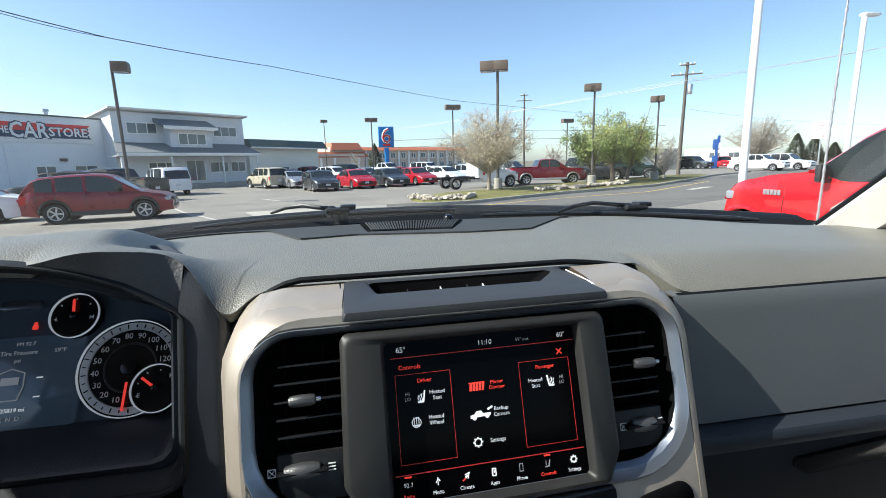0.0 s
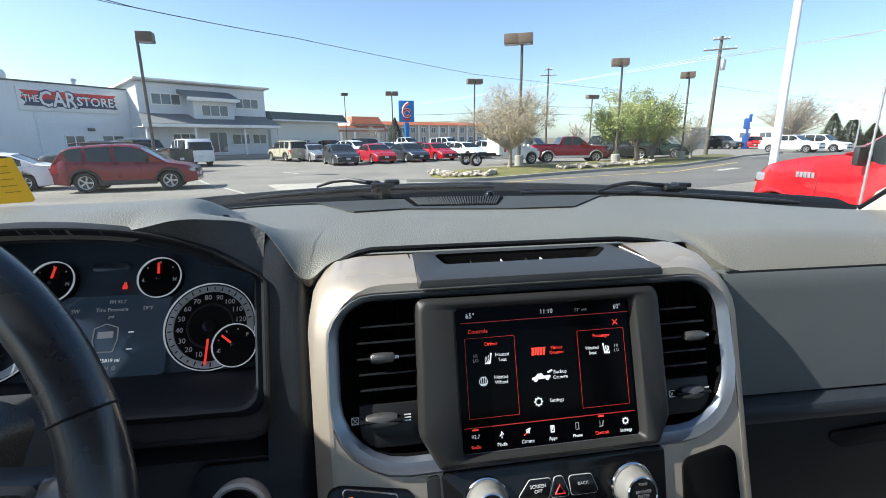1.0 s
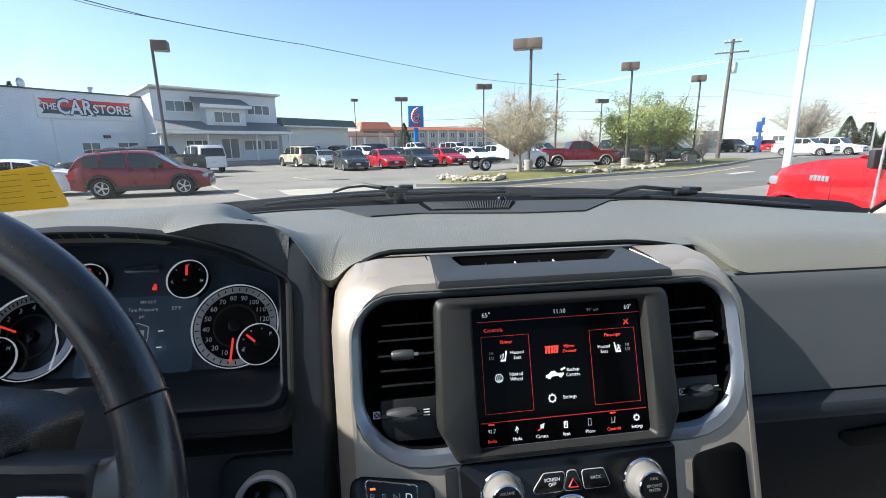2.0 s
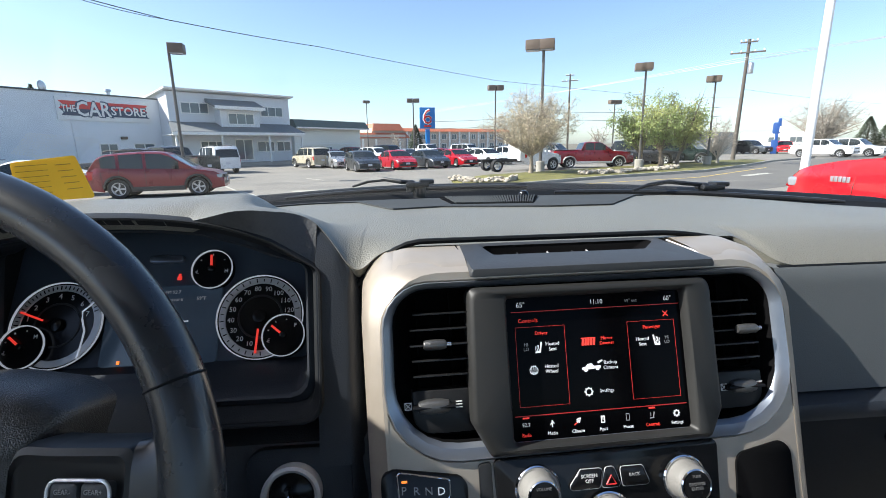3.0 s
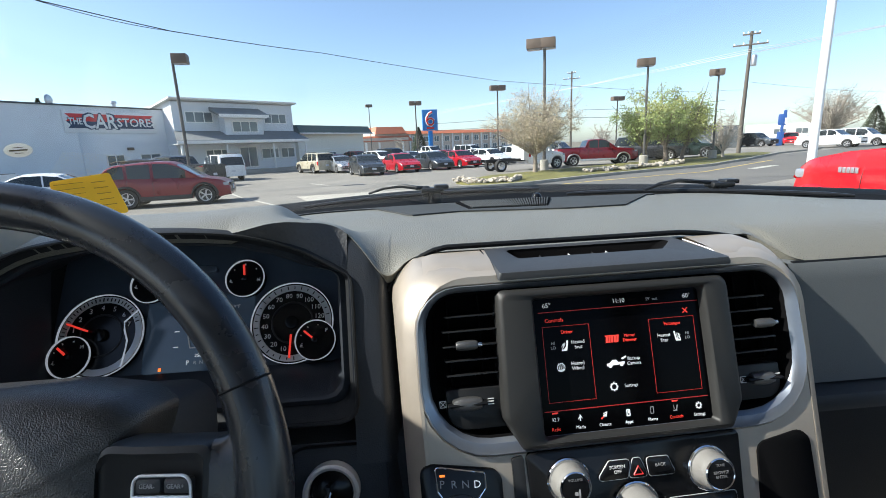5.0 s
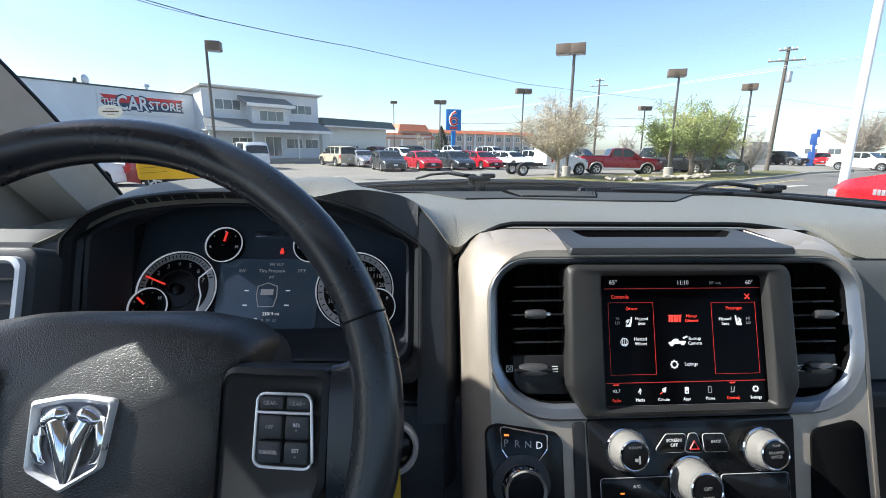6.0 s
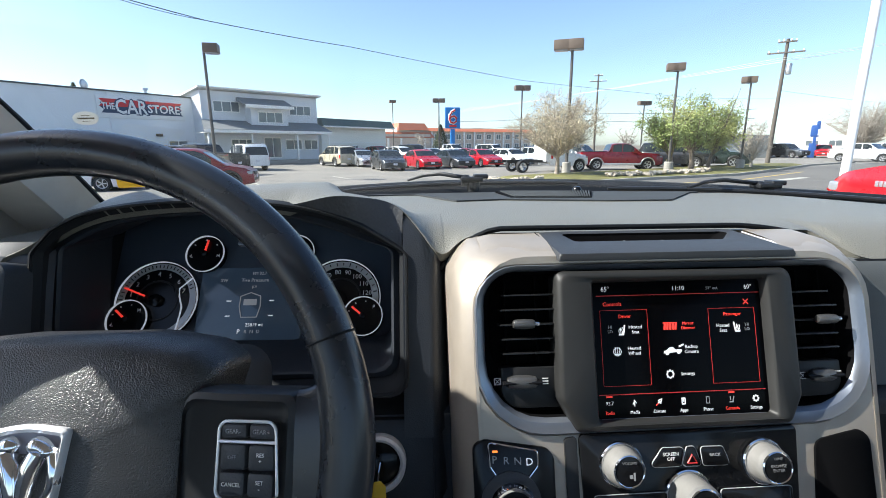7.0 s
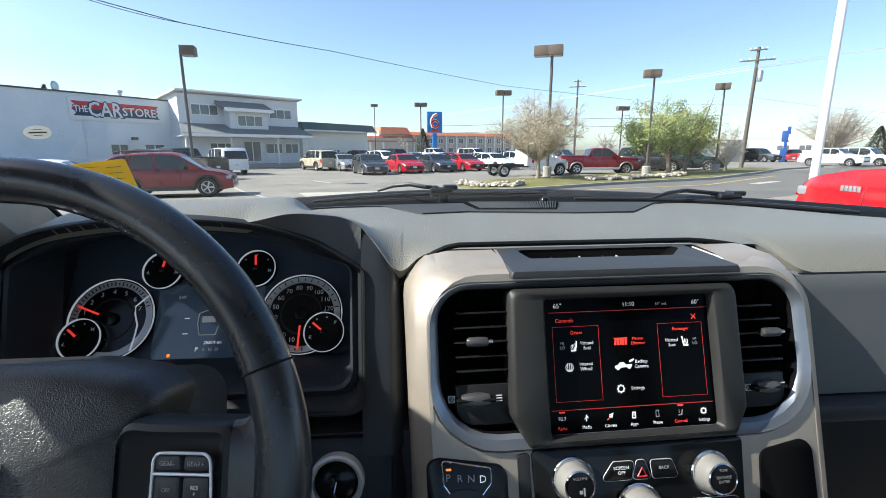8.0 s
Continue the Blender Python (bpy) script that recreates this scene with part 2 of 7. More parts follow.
M["deepblue"] = mat("deep_blue_sign_paint", (0.018, 0.075, 0.27), 0.45, vary=0.06, scale=2)
M["signblue"] = mat("sign_blue", (0.02, 0.19, 0.52), 0.4, vary=0.05, scale=2)
M["signred"] = mat("sign_red", (0.6, 0.03, 0.03), 0.4, vary=0.05, scale=2)
M["signwhite"] = mat("sign_white", (0.75, 0.75, 0.74), 0.5, vary=0.05, scale=2)
M["navy"] = mat("sign_navy", (0.03, 0.05, 0.1), 0.5, vary=0.05, scale=2)


def paint(name, color, metal=0.0, rough=0.28):
    key = "paint_" + name
    if key not in M:
        M[key] = mat(name + "_car_paint", color, rough, metal=metal, vary=0.06, scale=2.0, coat=0.5)
    return M[key]


# ---- mesh helpers ----
def mesh_from(name, bm, material, smooth=True):
    me = bpy.data.meshes.new(name)
    bmesh.ops.recalc_face_normals(bm, faces=bm.faces[:])
    bm.to_mesh(me)
    bm.free()
    mats = material if isinstance(material, (list, tuple)) else [material]
    for m in mats:
        me.materials.append(m)
    if smooth:
        for p in me.polygons:
            p.use_smooth = True
        me.set_sharp_from_angle(angle=radians(38))
    return me


def part(name, bm, material, parent=None, label="", smooth=True, at=None):
    ob = new(name, mesh_from(name, bm, material, smooth))
    if parent is not None:
        ob.parent = parent
    if at is not None:
        ob.matrix_basis = at
    if label:
        ob["label"] = label
    return ob


def thing(name, label, category, at=None, group="", kind=""):
    ob = new(name)
    ob.empty_display_size = 0.1
    if at is not None:
        ob.matrix_basis = at
    return tagged(ob, label, category, group, kind)


def B():
    return bmesh.new()


def box(bm, cx, cy, cz, sx, sy, sz, bevel=0.0, m=None, seg=2):
    t = Matrix.Translation((cx, cy, cz)) @ Matrix.Diagonal((sx, sy, sz, 1))
    if m is not None:
        t = m @ t
    r = bmesh.ops.create_cube(bm, size=1.0, matrix=t)
    if bevel:
        es = list({e for v in r["verts"] for e in v.link_edges})
        bmesh.ops.bevel(bm, geom=es, offset=bevel, segments=seg, affect="EDGES", profile=0.6)
    return bm


def loft(bm, loops, closed=True, cap_start=False, cap_end=False):
    rows = [[bm.verts.new(p) for p in lp] for lp in loops]
    n = len(rows[0])
    for a, b in zip(rows, rows[1:]):
        for i in range(n if closed else n - 1):
            j = (i + 1) % n
            try:
                bm.faces.new((a[i], a[j], b[j], b[i]))
            except ValueError:
                pass
    if cap_start:
        bm.faces.new(rows[0])
    if cap_end:
        bm.faces.new(rows[-1])
    return rows


def tube(bm, pts, r, seg=8, cap=True):
    pts = [Vector(p) for p in pts]
    rad = r if isinstance(r, (list, tuple)) else [r] * len(pts)
    loops, up = [], Vector((0.13, 0.21, 0.97)).normalized()
    for i, p in enumerate(pts):
        d = (pts[min(i + 1, len(pts) - 1)] - pts[max(i - 1, 0)]).normalized()
        if abs(d.dot(up)) > 0.97:
            up = Vector((0.97, 0.13, 0.2)).normalized()
        a = d.cross(up).normalized()
        b = d.cross(a).normalized()
        loops.append([p + rad[i] * (math.cos(k * math.tau / seg) * a + math.sin(k * math.tau / seg) * b) for k in range(seg)])
    loft(bm, loops, True, cap, cap)
    return bm


def lathe(bm, profile, m=None, seg=32, cap=True):
    """profile: (radius, height) rows about the local z axis."""
    m = m or Matrix()
    loops = [[m @ Vector((r * math.cos(k * math.tau / seg), r * math.sin(k * math.tau / seg), h)) for k in range(seg)] for r, h in profile]
    loft(bm, loops, True, cap, cap)
    return bm


def rounded(corners, n=6):
    """A closed outline in 2D. corners: (x, y, radius) in turn."""
    out = []
    c = len(corners)
    for i in range(c):
        p = Vector(corners[i][:2])
        a = (Vector(corners[i - 1][:2]) - p)
        b = (Vector(corners[(i + 1) % c][:2]) - p)
        la, lb = a.length, b.length
        if la < 1e-6 or lb < 1e-6 or a.dot(b) / (la * lb) < -0.9995:
            out += [tuple(p)] * (n + 1)
            continue
        a.normalize(), b.normalize()
        half = math.acos(max(-1, min(1, a.dot(b)))) / 2
        r = corners[i][2]
        t = min(r / max(math.tan(half), 1e-4), la * 0.49, lb * 0.49)
        r = t * math.tan(half)
        if r < 1e-5:
            out += [tuple(p)] * (n + 1)
            continue
        ctr = p + (a + b).normalized() * (r / math.sin(half))
        s, e = p + a * t - ctr, p + b * t - ctr
        a0 = math.atan2(s.y, s.x)
        turn = (math.atan2(e.y, e.x) - a0 + math.pi) % math.tau - math.pi
        for k in range(n + 1):
            q = a0 + turn * k / n
            out.append((ctr.x + r * math.cos(q), ctr.y + r * math.sin(q)))
    return out


def rrect(x0, y0, x1, y1, r, n=6):
    return rounded([(x0, y0, r), (x1, y0, r), (x1, y1, r), (x0, y1, r)], n)


def slab(bm, outline, w0, w1, m=None, bevel=0.0):
    """A plate: the outline (u, v) from depth w0 to w1 (front), with an eased front edge."""
    m = m or Matrix()
    cx = sum(p[0] for p in outline) / len(outline)
    cy = sum(p[1] for p in outline) / len(outline)

    def ring(w, inset):
        res = []
        for x, y in outline:
            d = Vector((x - cx, y - cy))
            k = max(0.0, 1 - inset / max(d.length, 1e-5))
            res.append(m @ Vector((cx + d.x * k, cy + d.y * k, w)))
        return res
    loops = [ring(w0, 0), ring(w1 - bevel, 0)]
    if bevel:
        loops += [ring(w1 - bevel * 0.3, bevel * 0.3), ring(w1, bevel)]
    loft(bm, loops, True, True, True)
    return bm


def text_mesh(name, body, size, material, parent, m, align="CENTER", depth=0.0002, squash=1.0, bold=0.0):
    cu = bpy.data.curves.new(name, "FONT")
    cu.body, cu.size, cu.align_x, cu.align_y, cu.extrude = body, size, align, "CENTER", depth
    cu.resolution_u = 2
    cu.offset = bold
    tmp = bpy.data.objects.new(name, cu)
    me = bpy.data.meshes.new_from_object(tmp)
    bpy.data.objects.remove(tmp)
    me.materials.clear()
    me.materials.append(material)
    ob = new(name, me)
    ob.parent = parent
    ob.matrix_basis = m @ Matrix.Diagonal((squash, 1, 1, 1))
    return ob


def lerp_keys(keys, x):
    if x <= keys[0][0]:
        return keys[0][1]
    for (a, va), (b, vb) in zip(keys, keys[1:]):
        if x <= b:
            return va + (vb - va) * (x - a) / (b - a)
    return keys[-1][1]


def ease(a, b, x):
    t = max(0.0, min(1.0, (x - a) / (b - a)))
    return t * t * (3 - 2 * t)


# ==== the cabin of the pickup ====
def pad_base(x):
    return 1.664 - 0.026 * ease(0.35, 0.80, abs(x))


def pad_back(x):
    return 0.545 - 0.27 * x * x


def pad_z(x, y):
    return pad_base(x) - 0.004 * ease(0.3, 0.55, y)


CX = -0.4895
LIP = [(-0.735, 1.632), (-0.700, 1.650), (-0.675, 1.670), (-0.650, 1.684), (-0.600, 1.693), (-0.550, 1.698), (-0.500, 1.699), (-0.430, 1.696), (-0.380, 1.688), (-0.330, 1.670), (-0.283, 1.645), (-0.245, 1.618)]
FRONT_Z = [(-0.84, 1.626), (-0.735, 1.632), (-0.248, 1.628), (-0.241, 1.636), (-0.205, 1.659), (0.203, 1.659), (0.226, 1.637), (0.240, 1.634), (0.84, 1.634)]
FRONT_Y = [(-0.84, 0.075), (-0.72, 0.080), (-0.70, 0.088), (-0.283, 0.088), (-0.241, 0.072), (-0.205, 0.094), (0.203, 0.094), (0.226, 0.050), (0.240, 0.046), (0.84, 0.046)]
CREST = [(-0.84, 1.638), (-0.74, 1.642), (-0.70, 1.662), (-0.67, 1.688), (-0.64, 1.702), (-0.60, 1.708), (-0.50, 1.708), (-0.43, 1.711), (-0.38, 1.712), (-0.33, 1.703), (-0.30, 1.694), (-0.283, 1.684), (-0.272, 1.679), (-0.255, 1.668), (-0.23, 1.664)]
# crease where the top of the hood turns into its shade-darkened front face: x, y, z
CREASE_Y = [(-0.41, 0.088), (-0.355, 0.080), (-0.30, 0.116), (-0.283, 0.115), (-0.272, 0.100), (-0.241, 0.072)]
CREASE_Z = [(-0.41, 1.694), (-0.355, 1.707), (-0.30, 1.696), (-0.283, 1.685), (-0.272, 1.677), (-0.241, 1.636)]


def smooth_keys(keys, x, w=0.009):
    return sum(lerp_keys(keys, x + w * k) for k in range(-4, 5)) / 9


def lip_z(x):
    return smooth_keys(LIP, x)


def front_of_pad(x):
    z = smooth_keys(LIP, x) if -0.735 < x < -0.245 else smooth_keys(FRONT_Z, x, 0.005 if x < 0 else 0.0012)
    return smooth_keys(FRONT_Y, x, 0.005 if x < 0 else 0.0012), z


def hood_run(x):
    """How far back the hood keeps its height before it runs down into the pad."""
    return 0.20 - 0.10 * ease(-0.40, -0.35, x), 0.44 - 0.18 * ease(-0.40, -0.35, x)


def skin_z(x, y):
    """Top of the dash: the hood over the gauges runs down into the flat pad."""
    base = pad_z(x, y)
    if x > -0.235:
        return base
    return base + (smooth_keys(CREST, x, 0.004) - base) * (1 - ease(*hood_run(x), y))


def top_edge(x):
    """Front edge of the grained skin: the lip, or the crease over the front face of the hood."""
    if not -0.41 < x < -0.212:
        return front_of_pad(x)
    k = ease(-0.258, -0.214, x)
    yc, zc = smooth_keys(CREASE_Y, x, 0.004), smooth_keys(CREASE_Z, x, 0.004)
    return yc + (smooth_keys(FRONT_Y, x, 0.005) - yc) * k, zc + (smooth_keys(FRONT_Z, x, 0.005) - zc) * k


dashboard = thing("dashboard", "grey grained vinyl pickup dashboard with dark lower trim", "dashboard")

bm = B()
xs = sorted({round(-0.84 + 1.68 * i / 240, 4) for i in range(241)} | {round(s * (0.185 + 0.0016 * i), 4) for i in range(64) for s in (-1, 1)})
loops = []
for x in xs:
    yf, zf = top_edge(x)
    yb, row = pad_back(x), []
    row.append((x, yf + 0.012, zf - 0.012))
    row.append((x, yf, zf))
    for k in range(1, 29):
        s = (k / 28) ** 1.7
        y = yf + (yb - yf) * s
        up = 1 - (1 - min(1.0, (y - yf) / 0.085)) ** 2.2
        row.append((x, y, zf + (skin_z(x, y) - zf) * up))
    row.append((x, yb + 0.02, pad_z(x, yb) - 0.03))
    loops.append(row)
loft(bm, loops, closed=False)
part("top_pad", bm, M["pad"], dashboard, "grey grained vinyl pad with a soft sheen")
# front face of the hood, with its shade painted as darker vinyl
bm = B()
rows = []
for i in range(45):
    x = -0.41 + 0.127 * i / 44
    (ya, za), (yl, zl) = top_edge(x), front_of_pad(x)
    rows.append([(x, ya + (yl - ya) * k / 4, za + (zl - za) * k / 4) for k in range(5)])
loft(bm, rows, closed=False)
part("hood_face", bm, M["hoodshade"], dashboard, "front face of the hood, its vinyl darkened for shade")

# smooth defroster inlay along the windscreen, and the grille set in it
inlay_front = [(-0.46, 0.50), (-0.40, 0.505), (-0.275, 0.500), (-0.207, 0.362), (-0.12, 0.385), (0.0, 0.360), (0.066, 0.348), (0.172, 0.350), (0.284, 0.494), (0.31, 0.525)]
bm = B()
loops = []
for i in range(91):
    x = -0.46 + 0.77 * i / 90
    y0, y1 = lerp_keys(inlay_front, x), pad_back(x) - 0.006
    y0 = min(y0, y1 - 0.01)
    rows = [(x, y0 + (y1 - y0) * k / 8, pad_z(x, y0 + (y1 - y0) * k / 8) + 0.0028) for k in range(9)]
    loops.append([(x, y0, pad_z(x, y0) - 0.004)] + rows + [(x, y1, pad_z(x, y1) - 0.006)])
loft(bm, loops, closed=False)
part("defroster_panel", bm, M["inlay"], dashboard, "smooth dark grey strip along the windscreen")
# backing plate painted near-black for the shade between the slats
grille = B()
gz = pad_z(0, 0.43) + 0.004
slab(grille, [(-0.100, 0.408), (0.046, 0.392), (0.088, 0.512), (-0.112, 0.520)], gz - 0.004, gz, None)
grille_ob = part("defroster_grille", grille, M["shadeblack"], dashboard, "black slotted defroster grille")
slat_bm = B()
box(slat_bm, 0, 0, 0, 0.0022, 0.108, 0.003)
slat_me = mesh_from("slat", slat_bm, M["inlay"], False)
for i in range(34):
    f = i / 33
    ob = new("slat", slat_me)
    ob.parent = grille_ob
    ob.matrix_basis = pose(-0.100 + 0.158 * f + 0.004, 0.463 - 0.010 * f, gz + 0.001, 0, 0, 6 - 24 * f)

# light sensor at the foot of the glass
bm = B()
lathe(bm, [(0.011, 0), (0.010, 0.006), (0.006, 0.011), (0.001, 0.012)], pose(0.066, 0.540, 1.662), 16)
part("sun_sensor", bm, M["gloss"], dashboard)

# passenger side: seam, fascia panel, ledge, glovebox lid with its pull
bm = B()
sec = [(0.060, 1.6335), (0.044, 1.6325), (0.0405, 1.627), (0.0375, 1.612), (0.030, 1.57), (0.020, 1.52), (0.016, 1.497), (0.045, 1.494)]
loft(bm, [[(x, y + 0.03 * ease(0.5, 0.85, x), z) for y, z in sec] for x in [0.215 + 0.625 * i / 24 for i in range(25)]], closed=False)
part("passenger_panel", bm, M["panel"], dashboard, "light grey grained fascia panel")
bm = B()
sec = [(0.06, 1.496), (0.012, 1.494), (0.002, 1.489), (-0.002, 1.480), (0.000, 1.471), (0.012, 1.466), (0.06, 1.464)]
loft(bm, [[(x, y + 0.03 * ease(0.5, 0.85, x), z) for y, z in sec] for x in [0.225 + 0.615 * i / 24 for i in range(25)]], closed=False)
part("ledge_trim", bm, M["midplastic"], dashboard, "rounded charcoal trim bar")
bm = B()
sec = [(0.06, 1.462), (0.032, 1.458), (0.030, 1.45), (0.022, 1.40), (0.030, 1.30), (0.07, 1.2)]
loft(bm, [[(x, y + 0.03 * ease(0.5, 0.85, x), z) for y, z in sec] for x in [0.235 + 0.605 * i / 24 for i in range(25)]], closed=False)
glove = part("glovebox_lid", bm, M["lidblack"], dashboard, "charcoal glovebox lid")
bm = B()
slab(bm, rounded([(0.36, 1.430, 0.008), (0.39, 1.408, 0.01), (0.50, 1.414, 0.01), (0.53, 1.443, 0.008)]), -0.034, -0.0225, Matrix(((1, 0, 0, 0), (0, 0, -1, 0), (0, 1, 0, 0), (0, 0, 0, 1))), 0.003)
part("glovebox_pull", bm, M["gloss"], glove, "recessed black pull")

bm = B()
tube(bm, [(0.222 + 0.618 * i / 20, 0.0462, 1.6322) for i in range(21)], 0.0024, 6)
part("pad_seam", bm, M["rubber"], dashboard, "dark joint under the pad")
# black lining and frame of the gauge opening
def cluster_loop(grow, back):
    c = [(-0.207 - grow, 1.488 - grow, 0.02), (0.209 + grow, 1.488 - grow, 0.02), (0.209 + grow, 1.640, 0.012)]
    for x in [-0.330 - 0.345 * i / 23 for i in range(24)]:
        c.append((x - CX + (grow * 0.5 if x > -0.4 else -grow * 0.5 if x < -0.62 else 0), lip_z(x) + grow, 0.012))
    c.append((-0.207 - grow, 1.645, 0.012))
    return [(CX + x, 0.088 + min(0.0, z - 1.66) * 0.3 + back, z) for x, z in rounded(c, 3)]


bm = B()
loft(bm, [cluster_loop(0.0, 0.0), cluster_loop(-0.006, 0.006), cluster_loop(-0.010, 0.05), cluster_loop(-0.012, 0.21)])
part("hood_lining", bm, M["lidblack"], dashboard, "matte black lining inside the hood")
bm = B()
loft(bm, [cluster_loop(-0.008, 0.020), cluster_loop(-0.014, 0.017), cluster_loop(-0.017, 0.020), cluster_loop(-0.021, 0.10)])
part("pod_frame", bm, M["midplastic"], dashboard, "smooth black inner frame round the gauges")
bm = B()
loft(bm, [cluster_loop(0.0, -0.001), cluster_loop(0.0010, -0.004), cluster_loop(0.0030, -0.004), cluster_loop(0.0045, 0.0), cluster_loop(0.005, 0.04)])
part("cluster_surround", bm, M["lidblack"], dashboard, "matte black frame round the cluster")
bm = B()
rows = []
for i in range(15):
    x = -0.2822 + 0.0502 * i / 14
    fy, fz = top_edge(max(x, -0.283))
    turn = 0.0 if x < -0.25 else 0.03 * ((x + 0.25) / 0.018) ** 2
    sec = [(fy + 0.004, fz - 0.001), (fy - 0.001, fz - 0.004), (min(fy, 0.080), min(fz - 0.012, 1.648)), (0.072, 1.615), (0.055, 1.56), (0.040, 1.50), (0.028, 1.46), (0.020, 1.44), (0.028, 1.436), (0.020, 1.40), (0.012, 1.36)]
    rows.append([(x, y + turn + 0.002, z) for y, z in sec])
loft(bm, rows, closed=False)
part("knee_panel", bm, M["midplastic"], dashboard, "matte black panel beside the gauges")
bm = B()
sec = [(0.110, 1.652), (0.090, 1.640), (0.076, 1.60), (0.058, 1.54), (0.040, 1.48), (0.020, 1.41)]
loft(bm, [[(x, y + dy, z) for y, z in sec] for x, dy in ((-0.84, 0.0), (-0.75, -0.004), (-0.70, -0.004), (-0.685, 0.01))], closed=False)
part("outer_panel", bm, M["darkplastic"], dashboard, "dark panel at the outer end of the dash")
# lower dash below the wheel, outer left end with its air vent
bm = B()
box(bm, -0.50, 0.10, 1.33, 0.62, 0.12, 0.26, 0.02)
part("lower_dash", bm, M["darkplastic"], dashboard)
VM = Matrix(((1, 0, 0, -0.748), (0, 0.33, -0.944, 0.015), (0, 0.944, 0.33, 1.562), (0, 0, 0, 1)))
bm = B()
slab(bm, rrect(-0.09, -0.11, 0.052, 0.088, 0.014), -0.09, -0.004, VM, 0.006)
part("outer_vent_housing", bm, M["darkplastic"], dashboard, "dark housing of the outer air vent")
bm = B()
loft(bm, [[VM @ Vector((x, y, w)) for x, y in rrect(-0.040 + g, -0.075 + g, 0.040 - g, 0.075 - g, 0.012)] for g, w in ((-0.002, -0.006), (-0.001, 0.003), (0.003, 0.004), (0.005, 0.001), (0.006, -0.003))])
outer_ring = part("outer_vent_ring", bm, M["keyframe"], dashboard, "satin chrome ring of the outer vent")
for i in range(5):
    bm = B()
    box(bm, 0, -0.055 + 0.0265 * i, -0.001, 0.068, 0.003, 0.012, 0.001, VM)
    part("vent_slat", bm, M["satin"], outer_ring)
# ignition panel right of the column
bm = B()
ign = pose(-0.311, 0.0096, 1.4168, 90 - 18, 0, 0)
slab(bm, rrect(-0.05, -0.09, 0.062, 0.045, 0.02), -0.05, -0.012, ign, 0.004)
part("ignition_panel", bm, M["midplastic"], dashboard)
bm = B()
lathe(bm, [(0.0305, -0.012), (0.0305, 0.002), (0.0275, 0.004), (0.0245, 0.002), (0.024, -0.006)], ign, 32, False)
ign_ring = part("ignition_ring", bm, M["dial_grey"], dashboard, "silver ring of the ignition switch")
bm = B()
lathe(bm, [(0.0235, -0.010), (0.0225, -0.002), (0.015, 0.002)], ign, 28)
box(bm, 0, 0, 0.012, 0.006, 0.028, 0.016, 0.002, ign)
part("ignition_switch", bm, M["gloss"], ign_ring)

# ---- instrument cluster ----
CL = Matrix(((1.027, 0, 0, -0.4960), (0, 0.5284, -0.8807, 0.1680), (0, 0.8807, 0.5284, 1.5545), (0, 0, 0, 1)))
cluster = thing("instrument_cluster", "dark gauge cluster with white numerals and red needles", "instrument cluster")
bm = B()
slab(bm, rounded([(-0.212, -0.115, 0.02), (0.212, -0.115, 0.02), (0.212, 0.100, 0.02), (0.14, 0.150, 0.03), (-0.14, 0.150, 0.03), (-0.212, 0.115, 0.02)]), -0.02, -0.004, CL, 0.002)
part("cluster_face", bm, M["deepblack"], cluster)
bm = B()
slab(bm, rrect(-0.068, -0.052, 0.068, 0.046, 0.006), -0.004, 0.0, CL, 0.001)
lcd = part("driver_display", bm, M["lcd"], cluster, "blue-grey lit driver display")
for body, x, y, s, mt in (("FM 92.7", 0.009, 0.0372, 0.0058, "lit_dim"), ("Tire Pressure", 0.0036, 0.0278, 0.0066, "lit_dim"), ("psi", 0.0036, 0.0195, 0.0056, "lit_dim"), ("59°F", 0.044, 0.0279, 0.0064, "lit_dim"),
                          ("SW", -0.037, 0.0278, 0.0064, "lit_dim"), ("25819 mi", 0.008, -0.0322, 0.006, "lit_white"), ("P", -0.0113, -0.0406, 0.008, "lit_white"), ("R  N  D", 0.006, -0.0410, 0.0062, "lit_dim")):
    text_mesh("lettering", body, s, M[mt], lcd, CL @ Matrix.Translation((x, y, 0.0012)))
bm = B()
for a, b_ in (((-0.013, 0.006), (-0.010, -0.022)), ((0.013, 0.006), (0.010, -0.022))):
    tube(bm, [CL @ Vector((*a, 0.001)), CL @ Vector((a[0] * 1.05, -0.008, 0.001)), CL @ Vector((*b_, 0.001))], 0.0007, 6)
tube(bm, [CL @ Vector((-0.013, 0.006, 0.001)), CL @ Vector((0, 0.011, 0.001)), CL @ Vector((0.013, 0.006, 0.001))], 0.0007, 6)
tube(bm, [CL @ Vector((-0.010, -0.022, 0.001)), CL @ Vector((0.010, -0.022, 0.001))], 0.0007, 6)
box(bm, 0, -0.002, 0.0012, 0.017, 0.008, 0.0008, 0, CL)
part("vehicle_picture", bm, M["lit_dim"], lcd)
for dx, dy in ((-0.028, 0.0), (0.028, 0.0), (-0.028, -0.02), (0.028, -0.02)):
    bm = B()
    box(bm, dx, dy, 0.0008, 0.006, 0.0012, 0.0006, 0, CL)
    part("pressure_mark", bm, M["lit_white"], lcd)


